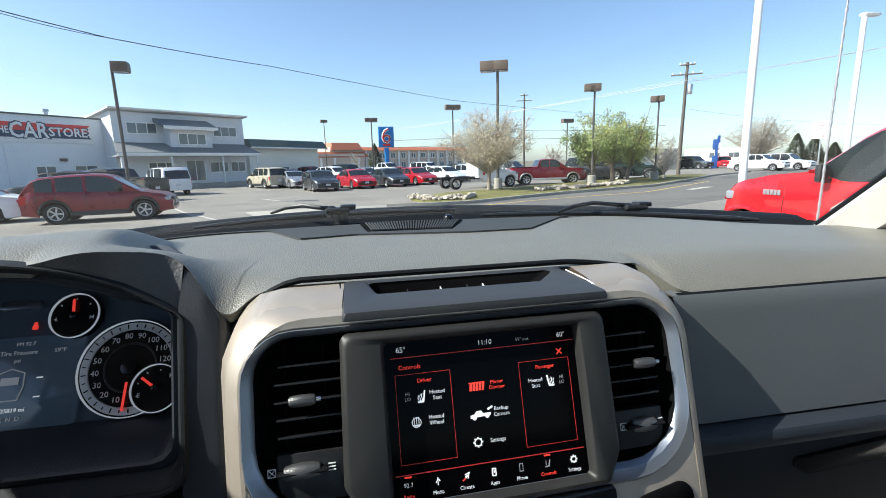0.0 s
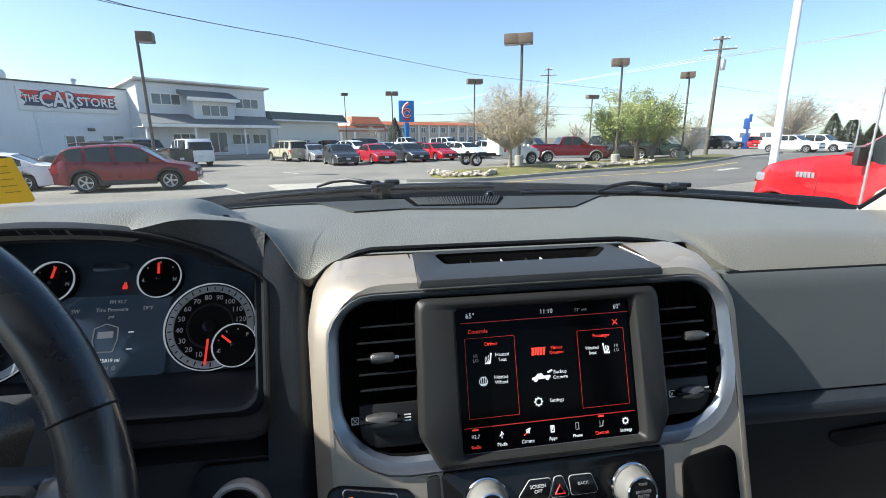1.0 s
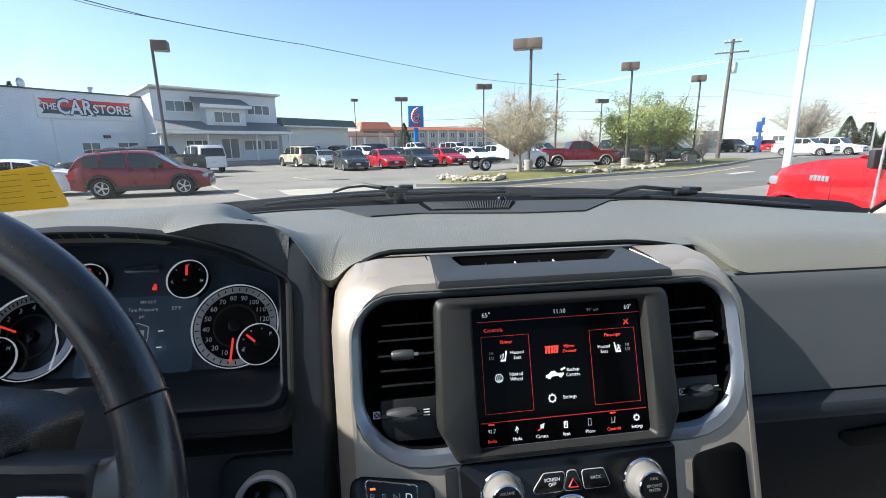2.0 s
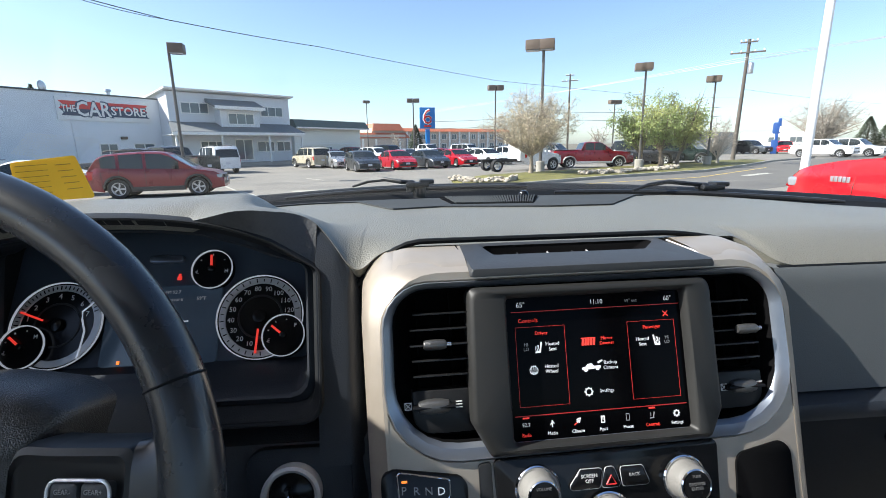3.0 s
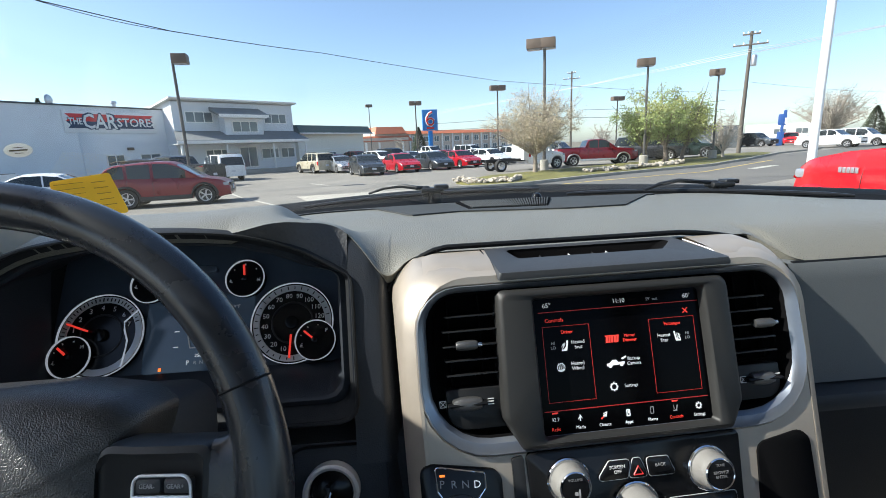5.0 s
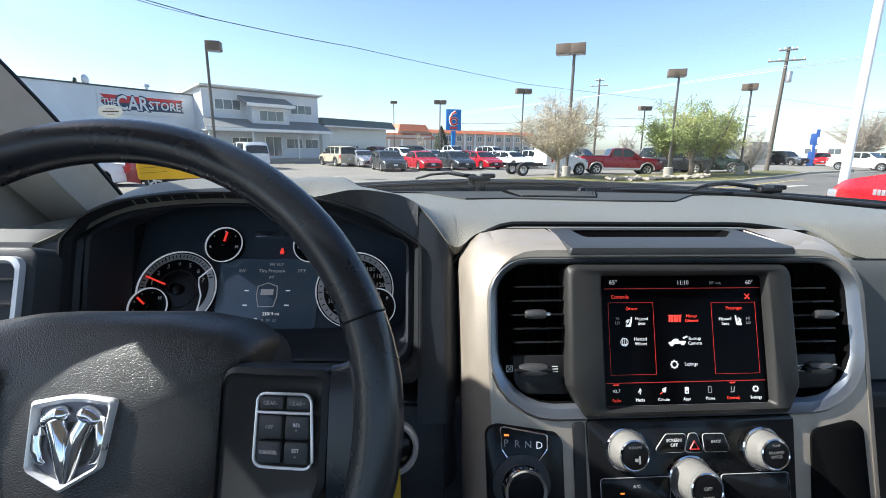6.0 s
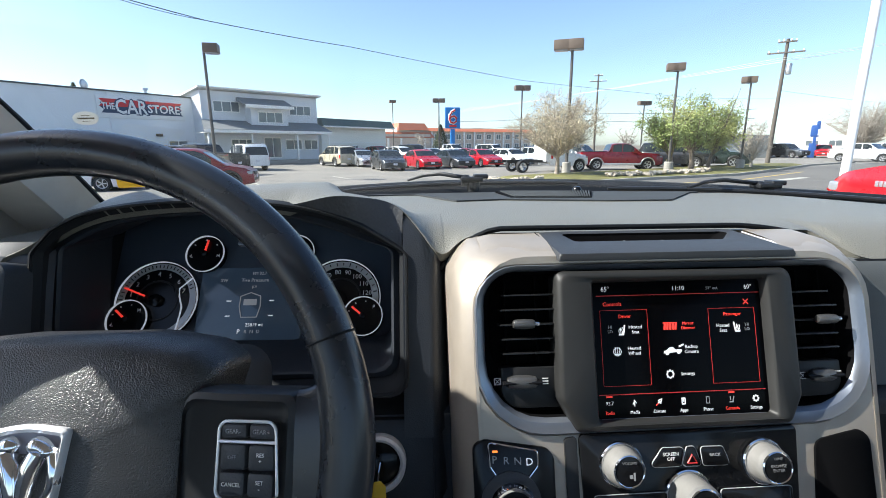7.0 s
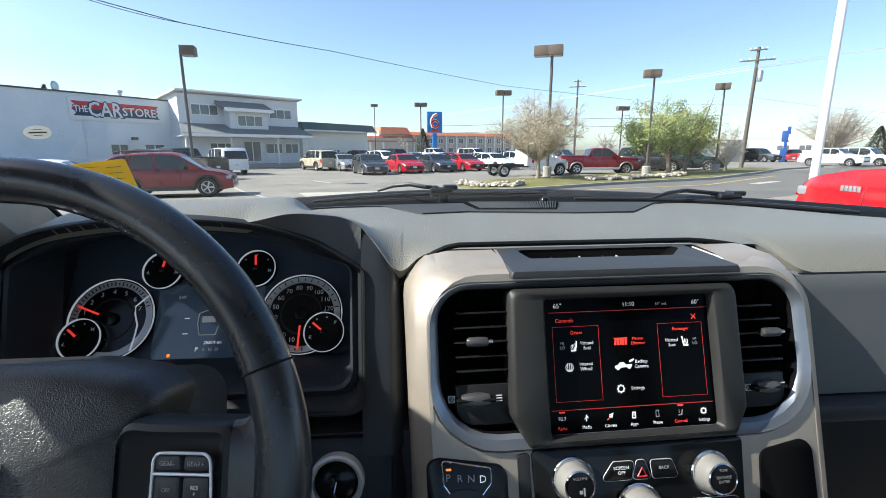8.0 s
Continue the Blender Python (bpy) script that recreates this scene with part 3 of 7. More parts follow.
def gauge(name, x, y, r, lift, numerals, needle, ring_w=0.10, band=True, start=225, sweep=-270, ticks=None, label=""):
    """A round gauge with a bright ring, ticks, numerals and a red needle (needle: degrees from +x)."""
    g = CL @ Matrix.Translation((x, y, lift))
    bm_ = B()
    lathe(bm_, [(r, 0.0015), (r, 0.0035), (r - 0.0005, 0.0042), (r - 0.0011, 0.0036), (r - 0.0012, 0.001)], g, 56, False)
    ring = part(name, bm_, M["gauge_ring"], cluster, label)
    bm_ = B()
    lathe(bm_, [(r * 0.97, -lift - 0.003), (r - 0.0003, 0.0), (r - 0.0006, 0.001)], g, 56)
    part("dial", bm_, M["gloss"], ring)
    if band:
        bm_ = B()
        lathe(bm_, [(r * 0.945, 0.0012), (r * 0.94, 0.0022), (r * 0.80, 0.0022), (r * 0.79, 0.0012)], g, 56, False)
        part("dial_band", bm_, M["dial_grey"], ring, "silver band round the dial")
        bm_ = B()
        lathe(bm_, [(r * 0.52, 0.0012), (r * 0.51, 0.002), (r * 0.48, 0.002), (r * 0.47, 0.0012)], g, 40, False)
        part("dial_step", bm_, M["satin"], ring)
    n = ticks or (len(numerals) * 2 - 1)
    for i in range(n):
        a = radians(start + sweep * i / (n - 1))
        bm_ = B()
        rr = r * (0.87 if band else 0.74)
        box(bm_, 0, 0, 0, r * (0.09 if i % 2 == 0 else 0.06), r * (0.022 if band else 0.05), 0.0006, 0, g @ Matrix.Translation((rr * math.cos(a), rr * math.sin(a), 0.0026)) @ Matrix.Rotation(a, 4, "Z"))
        part("tick", bm_, M["gloss"] if band else M["ink_white"], ring)
    for i, s in enumerate(numerals):
        a = radians(start + sweep * i / (len(numerals) - 1))
        rr = r * (0.665 if band else 0.70)
        if s:
            text_mesh("numeral", s, r * (0.165 if band else 0.26), M["ink_white"], ring, g @ Matrix.Translation((rr * math.cos(a), rr * math.sin(a), 0.002)))
    a = radians(needle)
    bm_ = B()
    l0, l1 = (0.30, 0.86) if band else (0.15, 0.72)
    box(bm_, r * (l0 + l1) / 2, 0, 0.0045, r * (l1 - l0), r * (0.045 if band else 0.10), 0.001, 0, g @ Matrix.Rotation(a, 4, "Z"))
    part("needle", bm_, M["lit_red"], ring, "lit red needle")
    bm_ = B()
    lathe(bm_, [(r * 0.16, 0.001), (r * 0.15, 0.006), (r * 0.08, 0.007)], g, 20)
    part("needle_cap", bm_, M["gloss"], ring)
    return ring


gauge("speedometer", 0.1195, 0.001, 0.0530, 0.004, ["", "10", "20", "30", "40", "50", "60", "70", "80", "90", "100", "110", "120"], -93, start=274, sweep=-264, ticks=25, label="round speedometer with a silver band")
tacho = gauge("tachometer", -0.1195, 0.001, 0.0530, 0.004, ["0", "1", "2", "3", "4", "5", "6", "7"], 158, start=190, sweep=-170, ticks=29, label="round rev counter with a silver band")
bm = B()
tube(bm, [CL @ Vector((*p, 0.0075)) for p in ((-0.0765, 0.0300), (-0.0913, 0.0159), (-0.0900, 0.006), (-0.0852, -0.008), (-0.0860, -0.020), (-0.0890, -0.0400))], 0.0011, 6)
part("dial_divider", bm, M["gauge_ring"], tacho, "bright cranked line across the dial")
gauge("fuel_gauge", 0.1505, -0.0245, 0.0258, 0.010, ["E", "", "F"], 140, band=False, start=200, sweep=-160, ticks=5)
gauge("oil_gauge", -0.1495, -0.0245, 0.0258, 0.010, ["L", "", "H"], 140, band=False, start=200, sweep=-160, ticks=5)
gauge("temperature_gauge", 0.0565, 0.0640, 0.0255, 0.006, ["L", "", "H"], 95, band=False, start=190, sweep=-200, ticks=5)
gauge("voltage_gauge", -0.0645, 0.0640, 0.0255, 0.006, ["L", "", "H"], 80, band=False, start=190, sweep=-200, ticks=5)
bm = B()
slab(bm, rounded([(-0.027, 0.0775, 0.004), (0.018, 0.0775, 0.004), (0.015, 0.0865, 0.006), (-0.024, 0.0865, 0.006)]), -0.004, 0.002, CL, 0.001)
part("cluster_badge", bm, M["chrome"], cluster, "plain chrome badge")
bm = B()
box(bm, 0.014, 0.0555, 0.0, 0.0055, 0.005, 0.002, 0.001, CL)
box(bm, 0.014, 0.0595, 0.0, 0.003, 0.004, 0.002, 0.0008, CL)
part("warning_lamp", bm, M["lit_red"], cluster, "lit red warning lamp")
bm = B()
box(bm, -0.045, -0.047, 0.0008, 0.0035, 0.004, 0.001, 0.0006, CL)
part("fuel_lamp", bm, M["lit_orange"], cluster, "lit amber lamp")

# ---- centre stack ----
_a, _k = radians(2), math.atan(0.33)
ST = Matrix(((math.cos(_a), -math.sin(_a) * math.sin(_k), math.sin(_a) * math.cos(_k), -0.004),
             (math.sin(_a), math.cos(_a) * math.sin(_k), -math.cos(_a) * math.cos(_k), 0.013),
             (0, math.cos(_k), math.sin(_k), 1.649), (0, 0, 0, 1)))
stack = thing("centre_stack", "silver-trimmed centre stack with touchscreen, air vents and knobs", "dashboard console")


def st_loop(c, w, n=6, dv=0.0):
    return [ST @ Vector((x, y + dv * ease(0.172, 0.192, abs(x)), w)) for x, y in rounded(c, n)]


def ring_c(g, top=None, low=None):
    t, b_ = (g if top is None else top), (g if low is None else low)
    return [(-0.197 - g, -0.156 - b_, 0.058 + g), (0.190 + g, -0.156 - b_, 0.058 + g), (0.190 + g, -0.0115 + t, 0.034 + g), (-0.197 - g, -0.0115 + t, 0.034 + g)]


def outer_c(g, low=0.0):
    return [(-0.216 - g, -0.42, 0.02), (0.212 + g, -0.42, 0.02), (0.222 + g, 0.014 + g - low, 0.052), (-0.226 - g, 0.014 + g - low, 0.052)]


bm = B()
loft(bm, [st_loop(ring_c(0.0080, 0.0045, 0.0135), -0.002), st_loop(ring_c(0.0100, 0.0065, 0.0155), 0.0005), st_loop(outer_c(-0.020, -0.008), 0.001), st_loop(outer_c(-0.008), -0.006), st_loop(outer_c(0.0), -0.022), st_loop(outer_c(0.001), -0.050, 6, 0.012), st_loop(outer_c(0.003), -0.085, 6, 0.023), st_loop(outer_c(0.003), -0.12, 6, 0.0)])
part("surround", bm, M["silver"], stack, "brushed silver surround")
bm = B()
loft(bm, [st_loop(ring_c(0.0085, 0.0050, 0.0140), -0.002), st_loop(ring_c(0.0085, 0.0050, 0.0140), 0.0020), st_loop(ring_c(0.0070, 0.0040, 0.0125), 0.0040), st_loop(ring_c(0.0058, 0.0030, 0.0105), 0.0028), st_loop(ring_c(0.0020, 0.0010, 0.0030), 0.0012), st_loop(ring_c(-0.0015, -0.0010, -0.0010), -0.0040)])
part("chrome_ring", bm, M["chrome"], stack, "satin chrome inner ring")
# vent wall and backing: shade painted near-black, so sun leaves no pattern
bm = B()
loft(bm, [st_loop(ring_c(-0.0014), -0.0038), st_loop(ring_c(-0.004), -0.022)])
part("vent_rim", bm, M["shadeblack"], stack, "inner wall of the vent opening, near-black in place of shade")
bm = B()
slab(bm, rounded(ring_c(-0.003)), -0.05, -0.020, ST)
part("vent_backing", bm, M["shadeblack"], stack)


def shoulder(name, u0, u1, material, label):
    bm_ = B()
    sec_ = [(0.036, -0.010), (0.0225, 0.0030), (0.027, 0.0056), (0.036, 0.0076), (0.050, 0.0096), (0.086, 0.0115), (0.090, -0.01)]
    rows = []
    for i in range(33):
        u = u0 + (u1 - u0) * i / 32
        d = 0.052 - math.sqrt(0.052 ** 2 - min(0.0515, max(0.0, abs(u) - 0.174)) ** 2)
        lean = 0.035 * u
        sink = 0.0045 * ease(0.140, 0.172, abs(u))
        rows.append([(u - 0.004, y + lean - 0.3 * d * (y < 0.08), 1.649 + z - 0.95 * d - sink * ease(0.046, 0.026, y)) for y, z in sec_])
    loft(bm_, rows, closed=False)
    return part(name, bm_, material, stack, label)


shoulder("shoulder", -0.194, -0.1215, M["silver"], "brushed silver shoulder")
shoulder("shoulder", 0.1235, 0.194, M["silver"], "brushed silver shoulder")
# middle of the top: charcoal, with an open tray
TOP = Matrix(((1, 0, 0, 0), (0.03, 1, 0, 0), (0, 0.07, 1, 1.6535), (0, 0, 0, 1)))
bm = B()
outer_t = rounded([(-0.1250, 0.004, 0.003), (0.1215, 0.004, 0.003), (0.106, 0.090, 0.004), (-0.1285, 0.090, 0.004)])
hole = lambda g: rounded([(-0.094 - g, 0.045 - g, 0.008), (0.068 + g * 1.4, 0.045 - g, 0.008), (0.098 + g, 0.080 + g, 0.006), (-0.103 - g, 0.080 + g, 0.006)])
front = lambda c, w: [TOP @ Vector((x, y, w)) for x, y in c]
loft(bm, [front(outer_t, -0.006), front(outer_t, -0.003), front([(x * 0.985, 0.047 + (y - 0.047) * 0.97) for x, y in outer_t], 0.001), front(hole(0.004), 0.003), front(hole(0.0), 0.001)])
part("top_tray", bm, M["capgrey"], stack, "charcoal cap with an open tray")
# tray well painted near-black for the shade inside it
bm = B()
loft(bm, [front(hole(0.0008), 0.0008), front([(x - 0.022 * ease(0.0, 0.09, x), y) for x, y in hole(-0.004)], -0.016)], cap_end=True)
part("tray_well", bm, M["shadeblack"], stack, "well of the tray, near-black in place of shade")
# two of the ribs are pale, painting in the highlights of the tray
for u in (-0.063, -0.029, -0.001, 0.016):
    bm = B()
    box(bm, u, 0.066, -0.0105, 0.0011, 0.018, 0.009, 0.0003, TOP)
    part("tray_rib", bm, M["dial_grey"] if u in (-0.029, 0.016) else M["satin"], stack)
bm = B()
tube(bm, [(-0.1262, 0.018, 1.6490), (-0.1275, 0.05, 1.6575), (-0.130, 0.084, 1.6605)], 0.0009, 6)
part("cap_seam", bm, M["gloss"], stack)
bm = B()
tube(bm, [(0.122, 0.020, 1.6500), (0.118, 0.040, 1.6565), (0.109, 0.076, 1.6605)], 0.0009, 6)
part("cap_strip", bm, M["dial_grey"], stack, "thin bright strip")
# dark rubber gap between the pad and the stack
bm = B()
gap = []
for i in range(33):
    u = -0.240 + 0.456 * i / 32
    d = 0.042 * max(0.0, (-u - 0.165) / 0.07) ** 2.0 if u < 0 else 0.016 * max(0.0, (u - 0.11) / 0.106) ** 1.6
    gap.append((u, 0.093 + 0.02 * u, 1.665 - d))
tube(bm, gap, 0.0032, 8)
part("gap_seal", bm, M["rubber"], stack, "black rubber gap seal")


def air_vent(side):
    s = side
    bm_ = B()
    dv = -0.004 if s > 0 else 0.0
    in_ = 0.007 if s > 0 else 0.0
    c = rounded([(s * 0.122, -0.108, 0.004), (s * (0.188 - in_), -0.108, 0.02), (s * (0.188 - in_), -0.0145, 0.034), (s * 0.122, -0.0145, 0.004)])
    # back and upright vanes carry the vent's shade as near-black colour
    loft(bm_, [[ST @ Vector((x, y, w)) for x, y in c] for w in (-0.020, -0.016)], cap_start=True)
    vent = part("air_vent", bm_, M["shadeblack"], stack, "air vent with thin slats, its back blackened for shade")
    for i, (v, u1) in enumerate(((-0.0360, 0.1760), (-0.0505, 0.1795), (-0.0650, 0.1800), (-0.0790, 0.1785), (-0.0930, 0.1780))):
        bm_ = B()
        u1 -= in_ * (1.6 if i == 0 else 1.0)
        box(bm_, s * (0.122 + u1) / 2, v + dv, -0.009, u1 - 0.122, 0.0017, 0.014, 0.0006, ST)
        part("slat", bm_, M["vane"], vent)
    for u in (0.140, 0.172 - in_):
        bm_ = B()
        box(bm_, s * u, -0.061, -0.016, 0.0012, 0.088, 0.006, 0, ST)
        part("upright_vane", bm_, M["shadeblack"], vent)
    bm_ = B()
    kn = ST @ Matrix.Translation((s * 0.157, -0.0642 + dv, 0.001)) @ Matrix.Rotation(radians(90), 4, "Y")
    lathe(bm_, [(0.0036, -0.0105), (0.0046, -0.0085), (0.0050, 0.0), (0.0046, 0.0085), (0.0036, 0.0105)], kn, 18)
    grip_ = part("vent_knob", bm_, M["wheelgrip"], vent, "ribbed grey vent knob")
    bm_ = B()
    lathe(bm_, [(0.0016, 0.0100), (0.0024, 0.0125), (0.0022, 0.0150), (0.0012, 0.0155)], kn, 12)
    part("knob_tip", bm_, M["brightchrome"], grip_)
    bm_ = B()
    corners = [(s * 0.122, -0.146, 0.002), (s * (0.180 - in_), -0.146, 0.022), (s * (0.180 - in_), -0.1065 + dv, 0.002), (s * 0.122, -0.1065 + dv, 0.002)]
    slab(bm_, rounded(corners[::s]), -0.020, -0.006, ST, 0.0015)
    plate = part("dial_plate", bm_, M["satin"], vent)
    tw = ST @ Matrix.Translation((-0.160 if s < 0 else 0.151, -0.1210 + dv, -0.006)) @ Matrix.Rotation(radians(90), 4, "Y")
    bm_ = B()
    lathe(bm_, [(0.006, -0.0195), (0.0088, -0.019), (0.0088, 0.019), (0.006, 0.0195)], tw @ Matrix.Diagonal((0.9, 0.3, 1, 1)), 20)
    part("wheel_slot", bm_, M["gloss"], plate)
    bm_ = B()
    lathe(bm_, [(0.004, -0.0172), (0.0056, -0.0160), (0.0070, -0.009), (0.0074, 0.0), (0.0070, 0.009), (0.0056, 0.0160), (0.004, 0.0172)], tw @ Matrix.Translation((-0.001, 0, 0)) @ Matrix.Diagonal((0.95, 0.95, 0.86 if s < 0 else 0.74, 1)), 26)
    part("thumbwheel", bm_, M["wheelgrip"], plate, "ribbed grey thumbwheel")
    bm_ = B()
    ux, vx = (-0.1840, -0.1195) if s < 0 else (0.1305, -0.1250)
    for q in (0.0030, -0.0030):
        box(bm_, ux, vx + q, -0.0052, 0.0066, 0.0006, 0.0006, 0, ST)
        box(bm_, ux + q, vx, -0.0052, 0.0006, 0.0066, 0.0006, 0, ST)
    for r_ in (45, -45):
        box(bm_, 0, 0, 0, 0.0078, 0.0005, 0.0006, 0, ST @ Matrix.Translation((ux, vx, -0.0052)) @ Matrix.Rotation(radians(r_), 4, "Z"))
    part("closed_mark", bm_, M["ink_white"], plate)
    bm_ = B()
    for k in range(3):
        box(bm_, -0.1365 if s < 0 else 0.1695, -0.1180 + dv - 0.0026 * k, -0.0052, 0.0060, 0.0009, 0.0006, 0, ST)
    part("open_mark", bm_, M["ink_white"], plate)


air_vent(-1)
air_vent(1)

# touchscreen and its deep bezel
scr = lambda g: [(-0.0875 - g, -0.1580 - g, 0.004), (0.0880 + g, -0.1580 - g, 0.004), (0.0880 + g, -0.0258 + g, 0.004), (-0.0875 - g, -0.0258 + g, 0.004)]
bez = lambda g: rounded([(-0.110 - g, -0.168 - g, 0.006), (0.106 + g, -0.168 - g, 0.006), (0.1185 + g, -0.140, 0.012), (0.1185 + g, -0.0145 + g, 0.010), (-0.1245 - g, -0.0135 + g, 0.008), (-0.1275 - g, -0.136, 0.012)], 4)


def six(c, n=4):
    """The screen outline with the bezel's number of points."""
    (x0, y0, r), (x1, _, _), (_, y1, _), _ = c
    return rounded([(x0, y0, r), (x1, y0, r), (x1, (y0 + y1) / 2, 0.03), (x1, y1, r), (x0, y1, r), (x0, (y0 + y1) / 2, 0.03)], n)


bm = B()
L3 = lambda c, w: [ST @ Vector((x, y, w)) for x, y in c]
loft(bm, [L3(bez(0.0), -0.02), L3(bez(0.0), 0.004), L3(bez(-0.003), 0.009), L3(bez(-0.006), 0.0105), L3(six(scr(0.004)), 0.0095), L3(six(scr(0.002)), 0.0075), L3(six(scr(0.0)), -0.001)])
part("screen_bezel", bm, M["bezel"], stack, "dark grey screen bezel")
bm = B()
slab(bm, [p[:2] for p in scr(0.001)], -0.006, 0.0, ST)
display = part("touchscreen", bm, M["screen"], stack, "lit black touchscreen showing a controls page")


def scr_text(body, u, v, size, mt="lit_white", align="CENTER", squash=0.95):
    return text_mesh("lettering", body, size, M[mt], display, ST @ Matrix.Translation((u, v, 0.0005)), align, 0.0001, squash, -0.00005)


TAB_ICONS = ("usb_icon", "climate_icon", "climate_accent", "apps_icon", "phone_icon", "controls_icon")


def scr_shape(name, mt, *boxes):
    bm_ = B()
    if name in TAB_ICONS:
        mid = sum(b[0] for b in boxes) / len(boxes)
        boxes = [(mid + (cx - mid) * 0.75, -0.1435 + (cy + 0.1435) * 0.75, sx * 0.72, sy * 0.75, rot) for cx, cy, sx, sy, rot in boxes]
    for cx, cy, sx, sy, rot in boxes:
        box(bm_, 0, 0, 0, sx, sy, 0.0002, 0, ST @ Matrix.Translation((cx, cy, 0.0005)) @ Matrix.Rotation(radians(rot), 4, "Z"))
    return part(name, bm_, M[mt], display)


scr_text("65°", -0.0735, -0.0325, 0.0068)
scr_text("11:10", 0.0020, -0.0332, 0.0064)
scr_text("59° out", 0.0375, -0.0338, 0.0044, "lit_dim")
scr_text("60°", 0.0757, -0.0335, 0.0066)
scr_shape("rule", "lit_rule", (0.0020, -0.0390, 0.170, 0.0006, 0))
scr_text("Controls", -0.0768, -0.0475, 0.0056, "lit_red", "LEFT")
scr_shape("close_mark", "lit_red", (0.0722, -0.0482, 0.0072, 0.0009, 45), (0.0722, -0.0482, 0.0072, 0.0009, -45))


def frame_box(x0, y0, x1, y1):
    scr_shape("frame_line", "lit_rule", ((x0 + x1) / 2, y0, x1 - x0, 0.0003, 0), ((x0 + x1) / 2, y1, x1 - x0, 0.0003, 0), (x0, (y0 + y1) / 2, 0.0003, y0 - y1, 0), (x1, (y0 + y1) / 2, 0.0003, y0 - y1, 0))


frame_box(-0.0800, -0.0535, -0.0318, -0.1272)
frame_box(0.0318, -0.0543, 0.0803, -0.1280)
scr_text("Driver", -0.0550, -0.0598, 0.0050, "lit_red")
scr_text("Passenger", 0.0567, -0.0603, 0.0048, "lit_red")
scr_text("HI\nLO", -0.0705, -0.0722, 0.0044, "lit_dim")
scr_text("HI\nLO", 0.0715, -0.0735, 0.0044, "lit_dim")
scr_text("Heated\nSeat", -0.0447, -0.0728, 0.0049)
scr_text("Heated\nSeat", 0.0462, -0.0740, 0.0049)
scr_text("Heated\nWheel", -0.0470, -0.0936, 0.0049)
scr_text("Mirror\nDimmer", 0.0097, -0.0706, 0.0046, "lit_red")
scr_text("Backup\nCamera", 0.0115, -0.0938, 0.0049)
scr_text("Settings", 0.0060, -0.1176, 0.0048)
for u, s in ((-0.0578, 1), (0.0600, -1)):
    bm = B()
    slab(bm, [(u + s * x, -0.0733 + y) for x, y in ((0.0016, 0.0052), (0.0030, 0.0050), (0.0020, -0.0010), (0.0012, -0.0048), (-0.0040, -0.0050), (-0.0042, -0.0036), (0.0, -0.0030), (0.0008, -0.0004))][::s], 0.0003, 0.0006, ST)
    for k in range(3):
        tube(bm, [ST @ Vector((u - s * (0.0005 + 0.0015 * k) + 0.0004 * math.sin(j * 1.6), -0.0763 + 0.0012 * j - 0.0006 * k, 0.0005)) for j in range(6)], 0.00028, 5)
    part("seat_icon", bm, M["lit_white"], display)
bm = B()
lathe(bm, [(0.0042, 0.0003), (0.0042, 0.0006), (0.0035, 0.0006), (0.0035, 0.0003)], ST @ Matrix.Translation((-0.0645, -0.0940, 0.0003)), 24, False)
for k in (-1, 0, 1):
    box(bm, -0.0645 + 0.0020 * k, -0.0925, 0.0006, 0.0006, 0.006, 0.0002, 0, ST)
box(bm, -0.0645, -0.0965, 0.0006, 0.006, 0.0014, 0.0002, 0, ST)
part("wheel_icon", bm, M["lit_white"], display)
scr_shape("mirror_icon", "lit_red", *[(-0.0088 + 0.0028 * k, -0.0710, 0.0020, 0.0062, -8) for k in range(-2, 3)], (-0.0088, -0.0673, 0.0145, 0.0010, 0))
bm = B()
slab(bm, [(-0.0075 + x, -0.0950 + y) for x, y in ((-0.0095, -0.0022), (0.0088, -0.0010), (0.0090, 0.0012), (0.0022, 0.0012), (0.0005, 0.0036), (-0.0038, 0.0034), (-0.0062, 0.0008), (-0.0094, 0.0002))], 0.0003, 0.0006, ST)
for x in (-0.0060, 0.0058):
    lathe(bm, [(0.0020, 0.0003), (0.0019, 0.0007)], ST @ Matrix.Translation((-0.0075 + x, -0.0967 + 0.06 * x, 0)), 14)
box(bm, 0, 0, 0, 0.0052, 0.0017, 0.0003, 0, ST @ Matrix.Translation((0.0012, -0.0900, 0.0005)) @ Matrix.Rotation(radians(24), 4, "Z"))
part("vehicle_icon", bm, M["lit_white"], display)
bm = B()
lathe(bm, [(0.0036, 0.0003), (0.0036, 0.0006), (0.0026, 0.0006), (0.0026, 0.0003)], ST @ Matrix.Translation((-0.0122, -0.1175, 0.0003)), 20, False)
for k in range(8):
    box(bm, 0.0039, 0, 0, 0.0011, 0.0011, 0.0003, 0, ST @ Matrix.Translation((-0.0122, -0.1175, 0.0006)) @ Matrix.Rotation(k * math.tau / 8, 4, "Z"))
part("gear_icon", bm, M["lit_white"], display)
scr_shape("rule", "lit_rule", (0.0, -0.1353, 0.171, 0.0007, 0))
